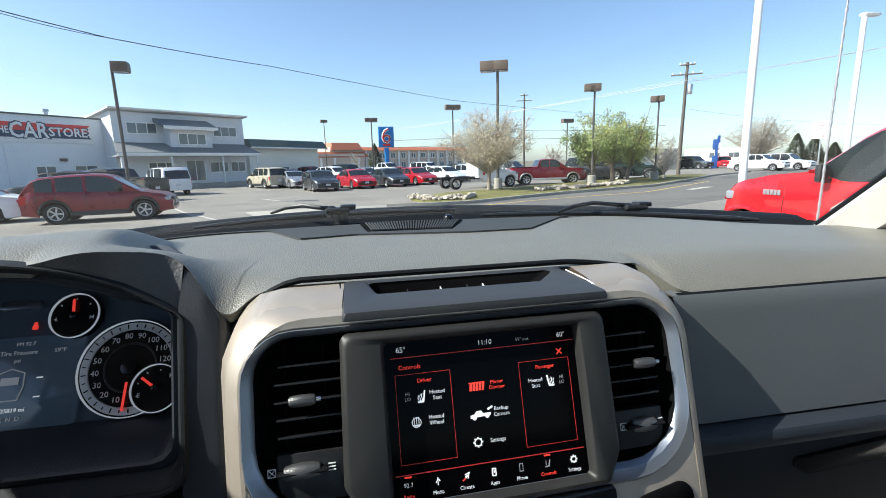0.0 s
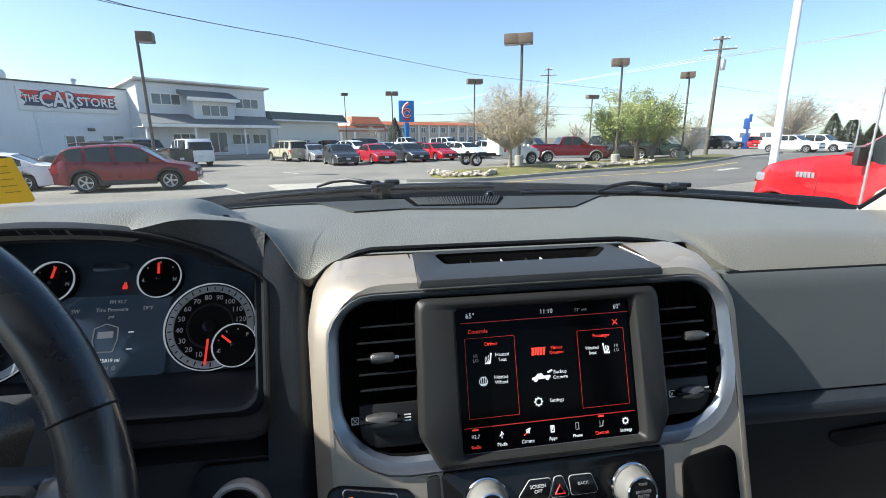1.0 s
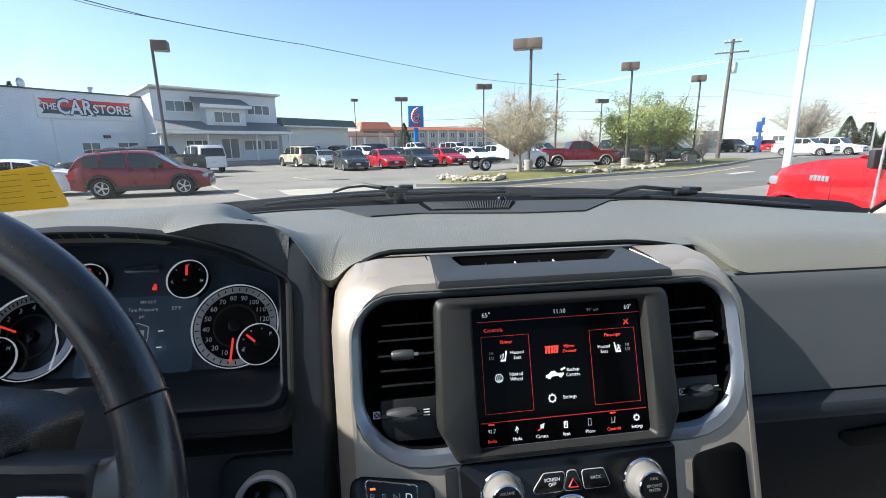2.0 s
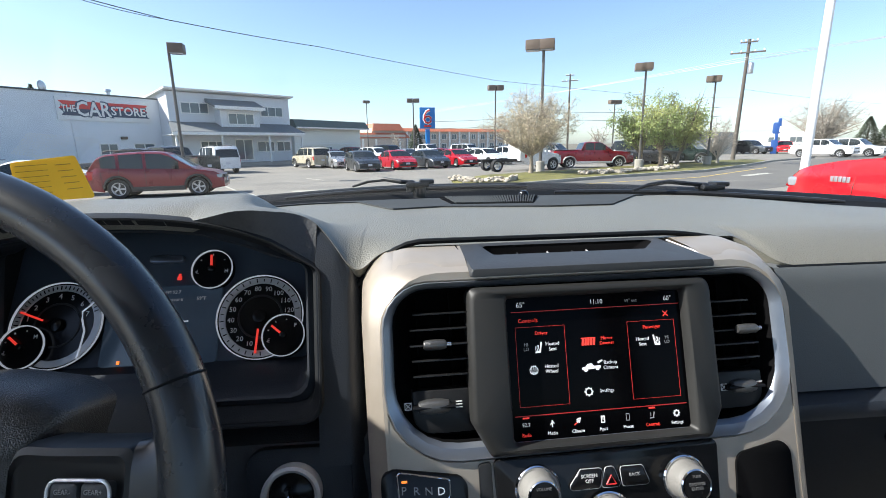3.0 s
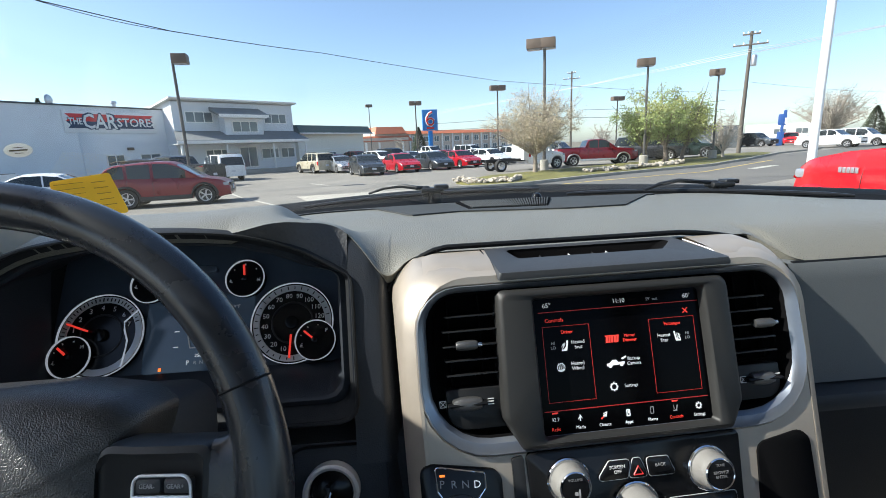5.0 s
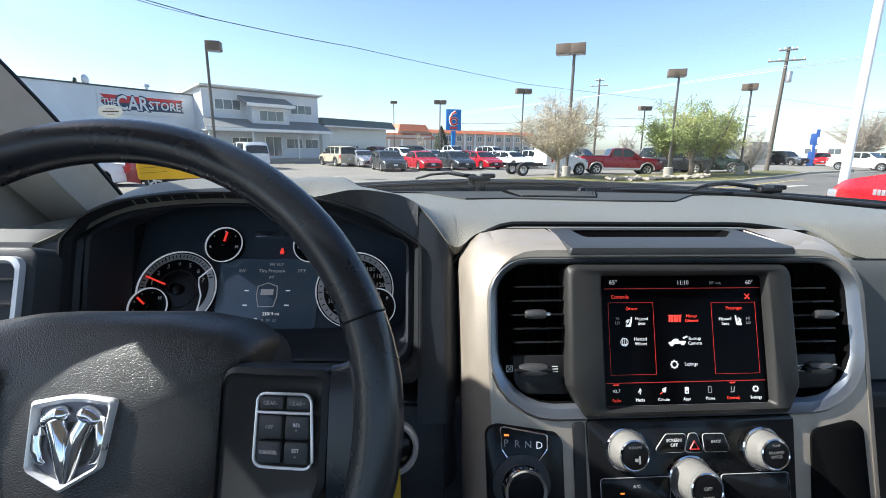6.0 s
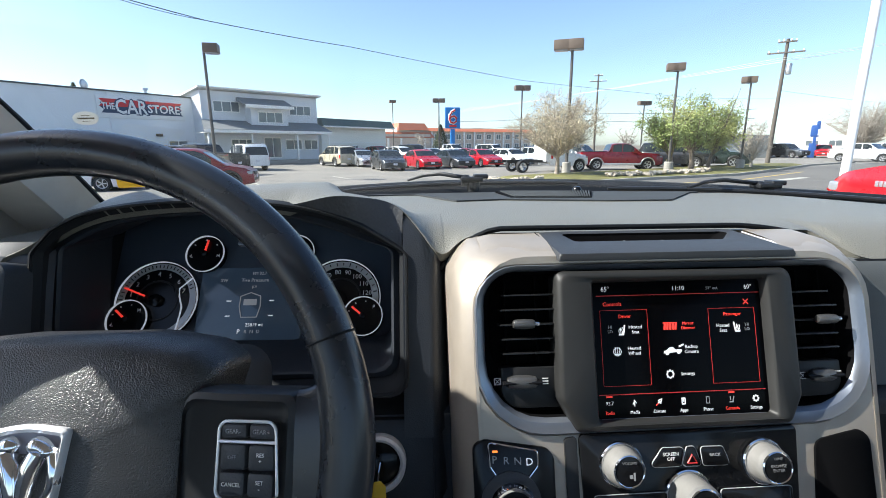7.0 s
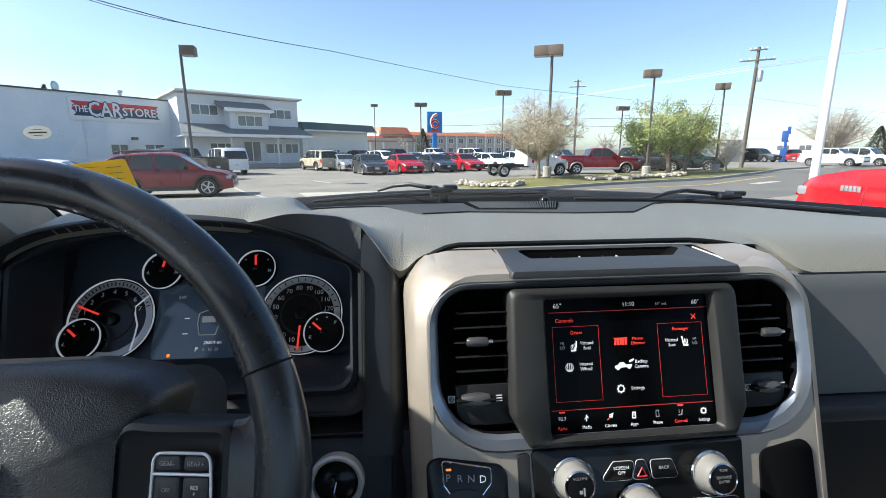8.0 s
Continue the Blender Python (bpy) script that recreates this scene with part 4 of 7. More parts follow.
for i, (lab, red) in enumerate((("Radio", 1), ("Media", 0), ("Climate", 0), ("Apps", 0), ("Phone", 0), ("Controls", 1), ("Settings", 0))):
    u = -0.0752 + 0.0249 * i
    scr_text(lab, u, -0.1527, 0.0047, "lit_red" if red else "lit_white", squash=0.85)
    if red:
        scr_shape("tab_mark", "lit_red", (u, -0.1372, 0.006, 0.0014, 0))
    if i == 0:
        scr_text("92.7", u, -0.1435, 0.0049)
    elif i == 1:
        scr_shape("usb_icon", "lit_white", (u, -0.1440, 0.0010, 0.0085, 0), (u + 0.0014, -0.1425, 0.0010, 0.0040, 35), (u - 0.0014, -0.1440, 0.0010, 0.0040, -35))
    elif i == 2:
        scr_shape("climate_icon", "lit_white", (u + 0.001, -0.1410, 0.0065, 0.0012, 20), (u, -0.1440, 0.0040, 0.0024, 30), (u + 0.0022, -0.1435, 0.0012, 0.0060, -15))
        scr_shape("climate_accent", "lit_red", (u - 0.0022, -0.1470, 0.0045, 0.0013, 35))
    elif i == 3:
        scr_shape("apps_icon", "lit_white", (u - 0.0020, -0.1440, 0.0014, 0.0080, 0), (u + 0.0020, -0.1440, 0.0014, 0.0080, 0), (u, -0.1478, 0.0050, 0.0014, 0), (u, -0.1403, 0.0050, 0.0014, 0), (u, -0.1430, 0.0012, 0.0040, 0))
    elif i == 4:
        scr_shape("phone_icon", "lit_dim", (u - 0.0020, -0.1440, 0.0007, 0.0085, 0), (u + 0.0020, -0.1440, 0.0007, 0.0085, 0), (u, -0.1480, 0.0045, 0.0009, 0), (u, -0.1398, 0.0045, 0.0009, 0))
    elif i == 5:
        scr_shape("controls_icon", "lit_dim", (u + 0.002, -0.1440, 0.0014, 0.0075, -15), (u - 0.0005, -0.1475, 0.0060, 0.0014, 6), (u - 0.002, -0.1430, 0.0008, 0.0050, 0))
    else:
        bm = B()
        lathe(bm, [(0.0027, 0.0003), (0.0027, 0.0006), (0.0018, 0.0006), (0.0018, 0.0003)], ST @ Matrix.Translation((u, -0.1440, 0.0003)), 20, False)
        for k in range(8):
            box(bm, 0.0031, 0, 0, 0.0010, 0.0010, 0.0003, 0, ST @ Matrix.Translation((u, -0.1440, 0.0006)) @ Matrix.Rotation(k * math.tau / 8, 4, "Z"))
        part("settings_icon", bm, M["lit_white"], display)

# control panel under the screen
bm = B()
slab(bm, rounded([(-0.100, -0.40, 0.01), (0.100, -0.40, 0.01), (0.111, -0.170, 0.006), (-0.109, -0.170, 0.006)]), -0.02, 0.004, ST, 0.002)
controls = part("control_panel", bm, M["gloss"], stack, "gloss black control panel")


def knob(name, u, v, r, h, label, cap_text):
    k = ST @ Matrix.Translation((u, v, 0.004))
    bm_ = B()
    lathe(bm_, [(r * 1.24, -0.001), (r * 1.24, 0.003), (r * 1.18, 0.0042), (r * 1.12, 0.003)], k, 40)
    ring_ = part(name, bm_, M["brightchrome"], stack, label)
    bm_ = B()
    lathe(bm_, [(r * 1.08, 0.001), (r * 1.05, 0.004), (r * 0.98, h - 0.005), (r * 0.94, h - 0.0015), (r * 0.84, h)], k, 48)
    part("grip", bm_, M["knurl"], ring_, "ribbed grey grip")
    bm_ = B()
    lathe(bm_, [(r * 0.85, h - 0.002), (r * 0.85, h + 0.0008), (r * 0.80, h + 0.0018), (r * 0.75, h + 0.001)], k, 40)
    part("collar", bm_, M["brightchrome"], ring_)
    bm_ = B()
    lathe(bm_, [(r * 0.77, h - 0.001), (r * 0.75, h + 0.0012), (r * 0.5, h + 0.0016), (r * 0.05, h + 0.0017)], k, 40)
    cap_ = part("cap", bm_, M["gloss"], ring_)
    for body, y, s in cap_text:
        text_mesh("lettering", body, s * 0.85, M["ink_dim"], cap_, k @ Matrix.Translation((0, y * 0.85, h + 0.002)))
    return ring_


vol = knob("volume_knob", -0.0702, -0.1990, 0.0172, 0.019, "chrome and grey volume knob", [("VOLUME", 0.009, 0.0042)])
bm = B()
box(bm, -0.0702 - 0.002, -0.2005, 0.0313, 0.003, 0.003, 0.0004, 0, ST)
box(bm, -0.0702 + 0.001, -0.2005, 0.0313, 0.0015, 0.007, 0.0004, 0, ST)
part("mute_icon", bm, M["ink_grey"], vol)
knob("tune_knob", 0.0722, -0.2025, 0.0174, 0.019, "chrome and grey tuning knob", [("TUNE", 0.010, 0.004), ("BROWSE\nENTER", 0.0, 0.0046)])
knob("fan_knob", -0.005, -0.230, 0.0190, 0.027, "large grey fan knob", [("OFF", 0.002, 0.0055), ("AUTO", -0.008, 0.005)])


def key(name, c, label=""):
    bm_ = B()
    slab(bm_, rounded([(x, y, 0.003) for x, y in c], 3), 0.0, 0.0075, ST, 0.0012)
    k = part(name, bm_, M["gloss"], stack, label)
    bm_ = B()
    cs = rounded([(x, y, 0.003) for x, y in c], 3)
    tube(bm_, [ST @ Vector((x, y, 0.0062)) for x, y in cs] + [ST @ Vector((*cs[0], 0.0062))], 0.0005, 5)
    part("edge", bm_, M["dial_grey"], k, "thin bright edge")
    return k


k1 = key("screen_key", [(-0.0430, -0.2030), (-0.0110, -0.2030), (-0.0075, -0.1855), (-0.0290, -0.1852)])
text_mesh("lettering", "SCREEN\nOFF", 0.0045, M["ink_white"], k1, ST @ Matrix.Translation((-0.0215, -0.1935, 0.0078)))
k2 = key("hazard_key", [(-0.0105, -0.2030), (0.0097, -0.2035), (0.0030, -0.1850), (-0.0048, -0.1850)], "key with a red triangle")
bm = B()
tube(bm, [ST @ Vector(p) for p in ((-0.0052, -0.2000, 0.0078), (0.0043, -0.2002, 0.0078), (-0.0004, -0.1922, 0.0078), (-0.0052, -0.2000, 0.0078))], 0.0008, 5)
part("triangle", bm, M["signred"], k2, "red warning triangle")
k3 = key("back_key", [(0.0106, -0.2035), (0.0380, -0.2038), (0.0315, -0.1862), (0.0090, -0.1858)])
text_mesh("lettering", "BACK", 0.0042, M["ink_grey"], k3, ST @ Matrix.Translation((0.0225, -0.1935, 0.0078)))
for s in (-1, 1):
    kk = key("climate_key", [(s * 0.03 if s > 0 else -0.098, -0.262), (0.098 if s > 0 else -0.03, -0.262), (0.098 if s > 0 else -0.026, -0.226), (0.026 if s > 0 else -0.098, -0.226 if s < 0 else -0.226)], "black climate keys with a bright edge")
    if s < 0:
        text_mesh("lettering", "A/C", 0.0045, M["ink_grey"], kk, ST @ Matrix.Translation((-0.062, -0.234, 0.0078)))
        bm = B()
        box(bm, -0.077, -0.240, 0.0078, 0.004, 0.0014, 0.0006, 0, ST)
        part("key_lamp", bm, M["lit_orange"], kk)
# shift dial panel
bm = B()
slab(bm, rounded([(-0.208, -0.36, 0.01), (-0.133, -0.36, 0.01), (-0.1335, -0.190, 0.010), (-0.140, -0.1812, 0.01), (-0.2115, -0.1690, 0.012)]), -0.01, 0.003, ST, 0.0015)
shift = part("shift_panel", bm, M["gloss"], stack, "gloss black rotary shifter panel")
bm = B()
gate = rounded([(-0.1880, -0.2070, 0.003), (-0.1600, -0.2090, 0.003), (-0.1500, -0.1975, 0.004), (-0.1500, -0.1832, 0.003), (-0.1972, -0.1734, 0.003), (-0.1955, -0.1960, 0.004)], 4)
tube(bm, [ST @ Vector((x, y, 0.0035)) for x, y in gate] + [ST @ Vector((*gate[0], 0.0035))], 0.0008, 6)
part("gate_edge", bm, M["brightchrome"], shift, "thin bright gate outline")
for ch, u, v, mt in (("P", -0.1912, -0.1900, "ink_grey"), ("R", -0.1800, -0.1912, "ink_grey"), ("N", -0.1690, -0.1922, "ink_grey"), ("D", -0.1578, -0.1932, "lit_white")):
    text_mesh("lettering", ch, 0.0098, M[mt], shift, ST @ Matrix.Translation((u, v, 0.0036)))
bm = B()
box(bm, -0.1905, -0.1822, 0.0036, 0.005, 0.002, 0.0008, 0.0003, ST)
part("park_lamp", bm, M["lit_orange"], shift)
bm = B()
kd = ST @ Matrix.Translation((-0.1765, -0.2290, 0.003))
lathe(bm, [(0.0285, -0.001), (0.0285, 0.002), (0.0262, 0.003)], kd, 40)
shift_dial = part("shift_dial", bm, M["darkplastic"], shift)
bm = B()
lathe(bm, [(0.0225, 0.0), (0.0215, 0.016), (0.0200, 0.020), (0.0172, 0.019)], kd, 40)
part("dial_cap", bm, M["brightchrome"], shift_dial, "chrome-rimmed shift dial")
bm = B()
lathe(bm, [(0.0178, 0.015), (0.0172, 0.0190), (0.002, 0.020)], kd, 32)
part("dial_face", bm, M["gloss"], shift_dial)
# storage pocket on the passenger's side: flat plate with its inner shade painted near-black
bm = B()
slab(bm, rounded([(0.118, -0.36, 0.01), (0.190, -0.36, 0.01), (0.189, -0.1755, 0.014), (0.130, -0.1865, 0.012)]), -0.01, 0.0022, ST, 0.0015)
part("side_pocket", bm, M["shadeblack"], stack, "storage pocket, a flat plate blackened for its inner shade")
bm = B()
slab(bm, rounded([(-0.121, -0.36, 0.003), (-0.110, -0.36, 0.003), (-0.111, -0.172, 0.003), (-0.123, -0.174, 0.003)]), -0.01, 0.0035, ST, 0.001)
part("side_strip", bm, M["satin"], stack)

# ---- steering wheel ----
_w = math.atan(0.40)
SW = Matrix(((1, 0, 0, -0.491), (0, math.sin(_w), -math.cos(_w), -0.185), (0, math.cos(_w), math.sin(_w), 1.581), (0, 0, 0, 1)))
wheel = thing("steering_wheel", "black leather steering wheel with a grained airbag hub", "steering wheel")
RW, TW = 0.1885, 0.0150
bm = B()
loops = []
for i in range(97):
    a = math.tau * i / 96
    thick = 1.0 + 0.12 * math.exp(-((a - 0.0) / 0.35) ** 2) + 0.12 * math.exp(-((a - math.pi) / 0.35) ** 2) + 0.12 * math.exp(-((a - math.tau) / 0.35) ** 2)
    row = []
    for k in range(16):
        q = math.tau * k / 16
        r = RW + TW * thick * math.cos(q)
        row.append(SW @ Vector((r * math.cos(a), r * math.sin(a), TW * 1.08 * math.sin(q))))
    loops.append(row)
loft(bm, loops, closed=True)
bmesh.ops.remove_doubles(bm, verts=bm.verts[:], dist=1e-6)
rim_ob = part("rim", bm, M["leather"], wheel, "smooth black leather rim")
for a in (20.3, 159.7, 205.0, -25.0):
    bm = B()
    ar = radians(a)
    ring_pts = []
    for k in range(17):
        q = math.tau * k / 16
        r = RW + (TW * 1.035) * math.cos(q)
        ring_pts.append(SW @ Vector((r * math.cos(ar), r * math.sin(ar), TW * 1.12 * math.sin(q))))
    tube(bm, ring_pts, 0.0008, 6)
    part("seam", bm, M["rubber"], rim_ob)
# hub: padded airbag cover
bm = B()
hub_r = [(0.046, -0.115, 0.03), (0.082, -0.040, 0.04), (0.082, -0.010, 0.05), (0.0855, 0.022, 0.02), (0.0930, 0.046, 0.010), (0.076, 0.0600, 0.03), (0.030, 0.0680, 0.12)]


def hub_c(g):
    """Outline of the airbag cover about its middle at u = -0.02."""
    half = [(x + g, y + (g if y > 0.03 else -g if y < -0.1 else 0.0), r) for x, y, r in hub_r]
    return rounded(half + [(-0.04 - x, y, r) for x, y, r in half[::-1]], 5)


Lw = lambda c, w: [SW @ Vector((x, y, w)) for x, y in c]
mid = lambda k: [(-0.02 + (x + 0.02) * k, -0.018 + (y + 0.018) * k) for x, y in hub_c(-0.014)]
loft(bm, [Lw(hub_c(0.004), -0.085), Lw(hub_c(0.002), -0.052), Lw(hub_c(-0.002), -0.041), Lw(hub_c(-0.007), -0.034), Lw(hub_c(-0.014), -0.031), Lw(mid(0.75), -0.0260), Lw(mid(0.45), -0.0228), Lw(mid(0.1), -0.022)], cap_start=True, cap_end=True)
hub = part("airbag_cover", bm, M["hub"], wheel, "grained black airbag cover")
# plain shield badge
sh = lambda g: rounded([(-0.0475 - g * 0.8, -0.0350 - g * 0.4, 0.006), (-0.0225, -0.0490 - g, 0.004), (0.0025 + g * 0.6, -0.0340 - g * 0.4, 0.006), (0.0080 + g, 0.0105 + g, 0.003), (-0.020, 0.0145 + g, 0.06), (-0.0480 - g, 0.0095 + g, 0.003)], 4)
bm = B()
loft(bm, [Lw(sh(0.0), -0.028), Lw(sh(0.0), -0.0190), Lw(sh(-0.0020), -0.0170), Lw(sh(-0.0042), -0.0190), Lw(sh(-0.0048), -0.0225)])
badge = part("badge_frame", bm, M["keyframe"], hub, "bright chrome shield frame")
bm = B()
slab(bm, sh(-0.004), -0.030, -0.0222, SW)
part("badge_field", bm, M["badgefield"], badge)
bm = B()
SWB = SW @ Matrix.Translation((-0.0205, 0.0035, -0.0355)) @ Matrix.Diagonal((0.92, 0.86, 1, 1))
for s in (-1, 1):
    # a broad tapering middle, two rounded lobes above and a curl down each side
    tube(bm, [SWB @ Vector((s * x, y, 0.0150)) for x, y in ((0.0012, -0.054), (0.0030, -0.044), (0.0045, -0.030), (0.0075, -0.018), (0.0115, -0.008))], [0.0024, 0.0042, 0.0058, 0.0066, 0.0060], 14)
    for k in range(6):
        lathe(bm, [(0.0006, 0.0050), (0.0040, 0.0042), (0.0064, 0.0022), (0.0074, -0.0010), (0.0074, -0.003)], SWB @ Matrix.Translation((s * (0.0095 + 0.0016 * k), -0.0035 - 0.00016 * k * k, 0.0150)) @ Matrix.Diagonal((1.0 - 0.04 * k, 1.0 - 0.05 * k, 1.0, 1)), 20)
    tube(bm, [SWB @ Vector((s * x, y, 0.0150)) for x, y in ((0.0200, -0.009), (0.0228, -0.018), (0.0228, -0.029), (0.0196, -0.038), (0.0160, -0.040))], [0.0034, 0.0042, 0.0040, 0.0028, 0.0012], 12)
part("badge_relief", bm, M["brightchrome"], badge, "chrome relief of rounded lobes and curls")
# side spokes and key pads
for s in (-1, 1):
    bm = B()
    KP = SW @ Matrix.Translation((s * 0.126, -0.0075, -0.0055)) @ Matrix.Rotation(radians(-12.8 * s), 4, "Y")
    Lk = lambda c, w: [KP @ Vector((x, y, w)) for x, y in c]
    sp = lambda g: rounded([(s * -0.050, -0.066 - g, 0.01), (s * 0.018, -0.054 - g, 0.012), (s * (0.0300 + g), -0.036 - g, 0.01), (s * (0.0310 + g), 0.0405 + g, 0.006), (s * -0.022, 0.0405 + g, 0.012), (s * -0.050, 0.042 + g, 0.01)], 4)
    loft(bm, [Lk(sp(0.0), -0.030), Lk(sp(0.0), -0.012), Lk(sp(-0.002), -0.0045), Lk(sp(-0.006), -0.003), Lk(sp(-0.010), -0.0055)], cap_start=True, cap_end=True)
    spoke = part("spoke", bm, M["satin"], wheel, "satin black plastic spoke")
    bm = B()
    rows = []
    for k in range(9):
        f = k / 8
        u = 0.1565 + 0.030 * f
        hi, lo = 0.0340 + 0.026 * f ** 2, -0.052 - 0.030 * f ** 2
        mid, half, th = (hi + lo) / 2, (hi - lo) / 2, 0.0105 + 0.004 * f
        rows.append([SW @ Vector((s * u, mid + half * math.copysign(abs(math.cos(q)) ** 0.45, math.cos(q)), -0.008 + th * math.copysign(abs(math.sin(q)) ** 0.7, math.sin(q)))) for q in [math.tau * (j + 0.5) / 28 for j in range(28)]])
    loft(bm, rows, True, True, True)
    part("thumb_rest", bm, M["leather"], wheel, "smooth leather swell where rim and spoke meet")
    pad = [(s * -0.0206, -0.0232, 0.006), (s * 0.0214, -0.0234, 0.006), (s * 0.0186, 0.0228, 0.006), (s * -0.0200, 0.0230, 0.006)]
    bm = B()
    pc = rounded(pad, 5)
    for seg in ([*pc, pc[0]], [(s * -0.0200, 0.0108), (s * 0.0192, 0.0108)]):
        tube(bm, [KP @ Vector((x, y, 0.0)) for x, y in seg], 0.0010, 8)
    frame_ob = part("key_frame", bm, M["keyframe"], spoke, "bright chrome frame round the keys")
    names = (("GEAR-", "GEAR+"), ("OFF", "RES\n+"), ("CANCEL", "SET\n-"))
    for r_ in range(3):
        for c_ in range(2):
            u0 = -0.0188 + 0.0192 * c_
            v1 = (0.0212, 0.0092, -0.0072)[r_]
            v0 = (0.0124, -0.0060, -0.0212)[r_]
            bm = B()
            x0, x1 = sorted((s * u0, s * (u0 + 0.0176)))
            slab(bm, rrect(x0, v0, x1, v1, 0.002, 3), -0.008, 0.0002, KP, 0.0022)
            key_ob = part("wheel_key", bm, M["darkplastic"], spoke)
            if s > 0:
                text_mesh("lettering", names[r_][c_], 0.0034 if r_ else 0.0038, M["ink_grey"] if r_ == 0 or (r_ == 1 and c_ == 0) else M["ink_white"], key_ob, KP @ Matrix.Translation(((x0 + x1) / 2, (v0 + v1) / 2, 0.0005)))
    bm = B()
    lg = rounded([(s * 0.090, -0.10, 0.01), (s * 0.12, -0.165, 0.01), (s * 0.09, -0.175, 0.01), (s * 0.05, -0.11, 0.01)], 4)
    slab(bm, lg, -0.02, -0.006, SW, 0.003)
    part("lower_spoke", bm, M["satin"], wheel)
# column shroud behind the wheel
bm = B()
cs = lambda k: rounded([(-0.06 * k, -0.06 * k, 0.03), (0.06 * k, -0.06 * k, 0.03), (0.055 * k, 0.045 * k, 0.03), (-0.055 * k, 0.045 * k, 0.03)], 5)
loft(bm, [Lw(cs(1.0), -0.03), Lw(cs(1.15), -0.12), Lw(cs(1.2), -0.22)], cap_start=True)
part("column_shroud", bm, M["darkplastic"], wheel)

# ---- cabin shell ----
cabin = thing("cabin_shell", "beige-lined pickup cabin with pillars, roof lining and windscreen", "vehicle cabin", kind="structure")


def glass_pt(x, s):
    """Windscreen: s = 0 at the foot, 1 at the roof."""
    foot = Vector((x, 0.60 - 0.24 * x * x, 1.648 - 0.02 * abs(x)))
    edge = (abs(x) / 0.85) ** 4
    head = Vector((x * 0.86, -0.20 - 0.08 * x * x, 2.135 - 0.10 * edge))
    return foot.lerp(head, s) + Vector((0, 0, 0.05 * edge * math.sin(math.pi * min(1.0, max(0.0, s)))))


bm = B()
loft(bm, [[glass_pt(-0.87 + 1.74 * i / 24, k / 8) for i in range(25)] for k in range(9)], closed=False)
ws = part("windscreen", bm, M["glass"], cabin, "clear windscreen glass")
ws.visible_shadow = False
# pillars
for s in (-1, 1):
    bm = B()
    rows = []
    for k in range(13):
        f = k / 12
        p = glass_pt(s * 0.85, f * 1.02 - 0.02)
        inner = Vector((-s * 0.030, -0.012, 0.004))
        rows.append([p + Vector((s * 0.055, 0.02, 0)), p + Vector((-s * 0.006, 0.012, 0)), p + inner + Vector((-s * 0.008, -0.02, 0)), p + inner + Vector((s * 0.006, -0.080, -0.02)), p + Vector((s * 0.045, -0.095, -0.02)), p + Vector((s * 0.065, -0.04, 0))])
    loft(bm, rows, closed=True, cap_start=True, cap_end=True)
    part("front_pillar", bm, M["pillar"], cabin, "beige fabric front pillar")
    bm = B()
    tube(bm, [glass_pt(s * 0.835, f / 10) + Vector((0, -0.002, 0)) for f in range(11)], 0.006, 6)
    part("glass_edge", bm, M["rubber"], cabin, "black glass edge band")
    # door: lower panel, window frame at the top and rear; the opening is glazed
    bm = B()
    box(bm, s * 0.925, -0.30, 1.12, 0.07, 1.60, 0.90, 0.02)
    part("door_panel", bm, M["doorgrey"], cabin, "grey door panel")
    bm = B()
    loft(bm, [[(s * 0.90, 0.10, 1.55), (s * 0.90, 0.50, 1.55), (s * 0.90, 0.46, 1.66), (s * 0.885, 0.22, 1.83), (s * 0.888, 0.16, 1.80)], [(s * 0.94, 0.10, 1.55), (s * 0.94, 0.50, 1.55), (s * 0.94, 0.46, 1.66), (s * 0.92, 0.22, 1.83), (s * 0.925, 0.16, 1.80)]], True, True, True)
    part("mirror_sail", bm, M["pillar"], cabin, "beige corner panel of the door")
    bm = B()
    box(bm, s * 0.895, -0.83, 1.85, 0.09, 0.12, 0.60, 0.02)
    part("door_pillar", bm, M["pillar"], cabin, "beige door pillar")
    bm = B()
    box(bm, s * 0.890, -0.86, 2.05, 0.08, 1.48, 0.136, 0.015)
    part("door_header", bm, M["pillar"], cabin, "beige frame over the door window")
    bm = B()
    box(bm, s * 0.835, -0.90, 2.125, 0.10, 1.40, 0.06, 0.02)
    part("roof_rail", bm, M["pillar"], cabin)
    bm = B()
    box(bm, s * 0.925, -1.37, 1.12, 0.07, 0.55, 0.90, 0.02)
    part("rear_door_panel", bm, M["doorgrey"], cabin)
    bm = B()
    box(bm, s * 0.885, -1.58, 1.85, 0.10, 0.14, 0.62, 0.02)
    part("rear_pillar", bm, M["pillar"], cabin)
bm = B()
box(bm, 0, -0.92, 2.155, 1.74, 1.45, 0.05, 0.02)
part("roof_lining", bm, M["pillar"], cabin, "beige fabric roof lining")
bm = B()
box(bm, 0, -1.62, 1.12, 1.88, 0.06, 0.94, 0.02)
part("rear_wall", bm, M["doorgrey"], cabin)
bm = B()
box(bm, 0, -0.55, 0.66, 1.88, 2.2, 0.06, 0.02)
part("cabin_floor", bm, M["doorgrey"], cabin)
bm = B()
box(bm, 0, 0.52, 1.10, 1.84, 0.05, 0.95, 0.01)
part("bulkhead", bm, M["darkplastic"], cabin)
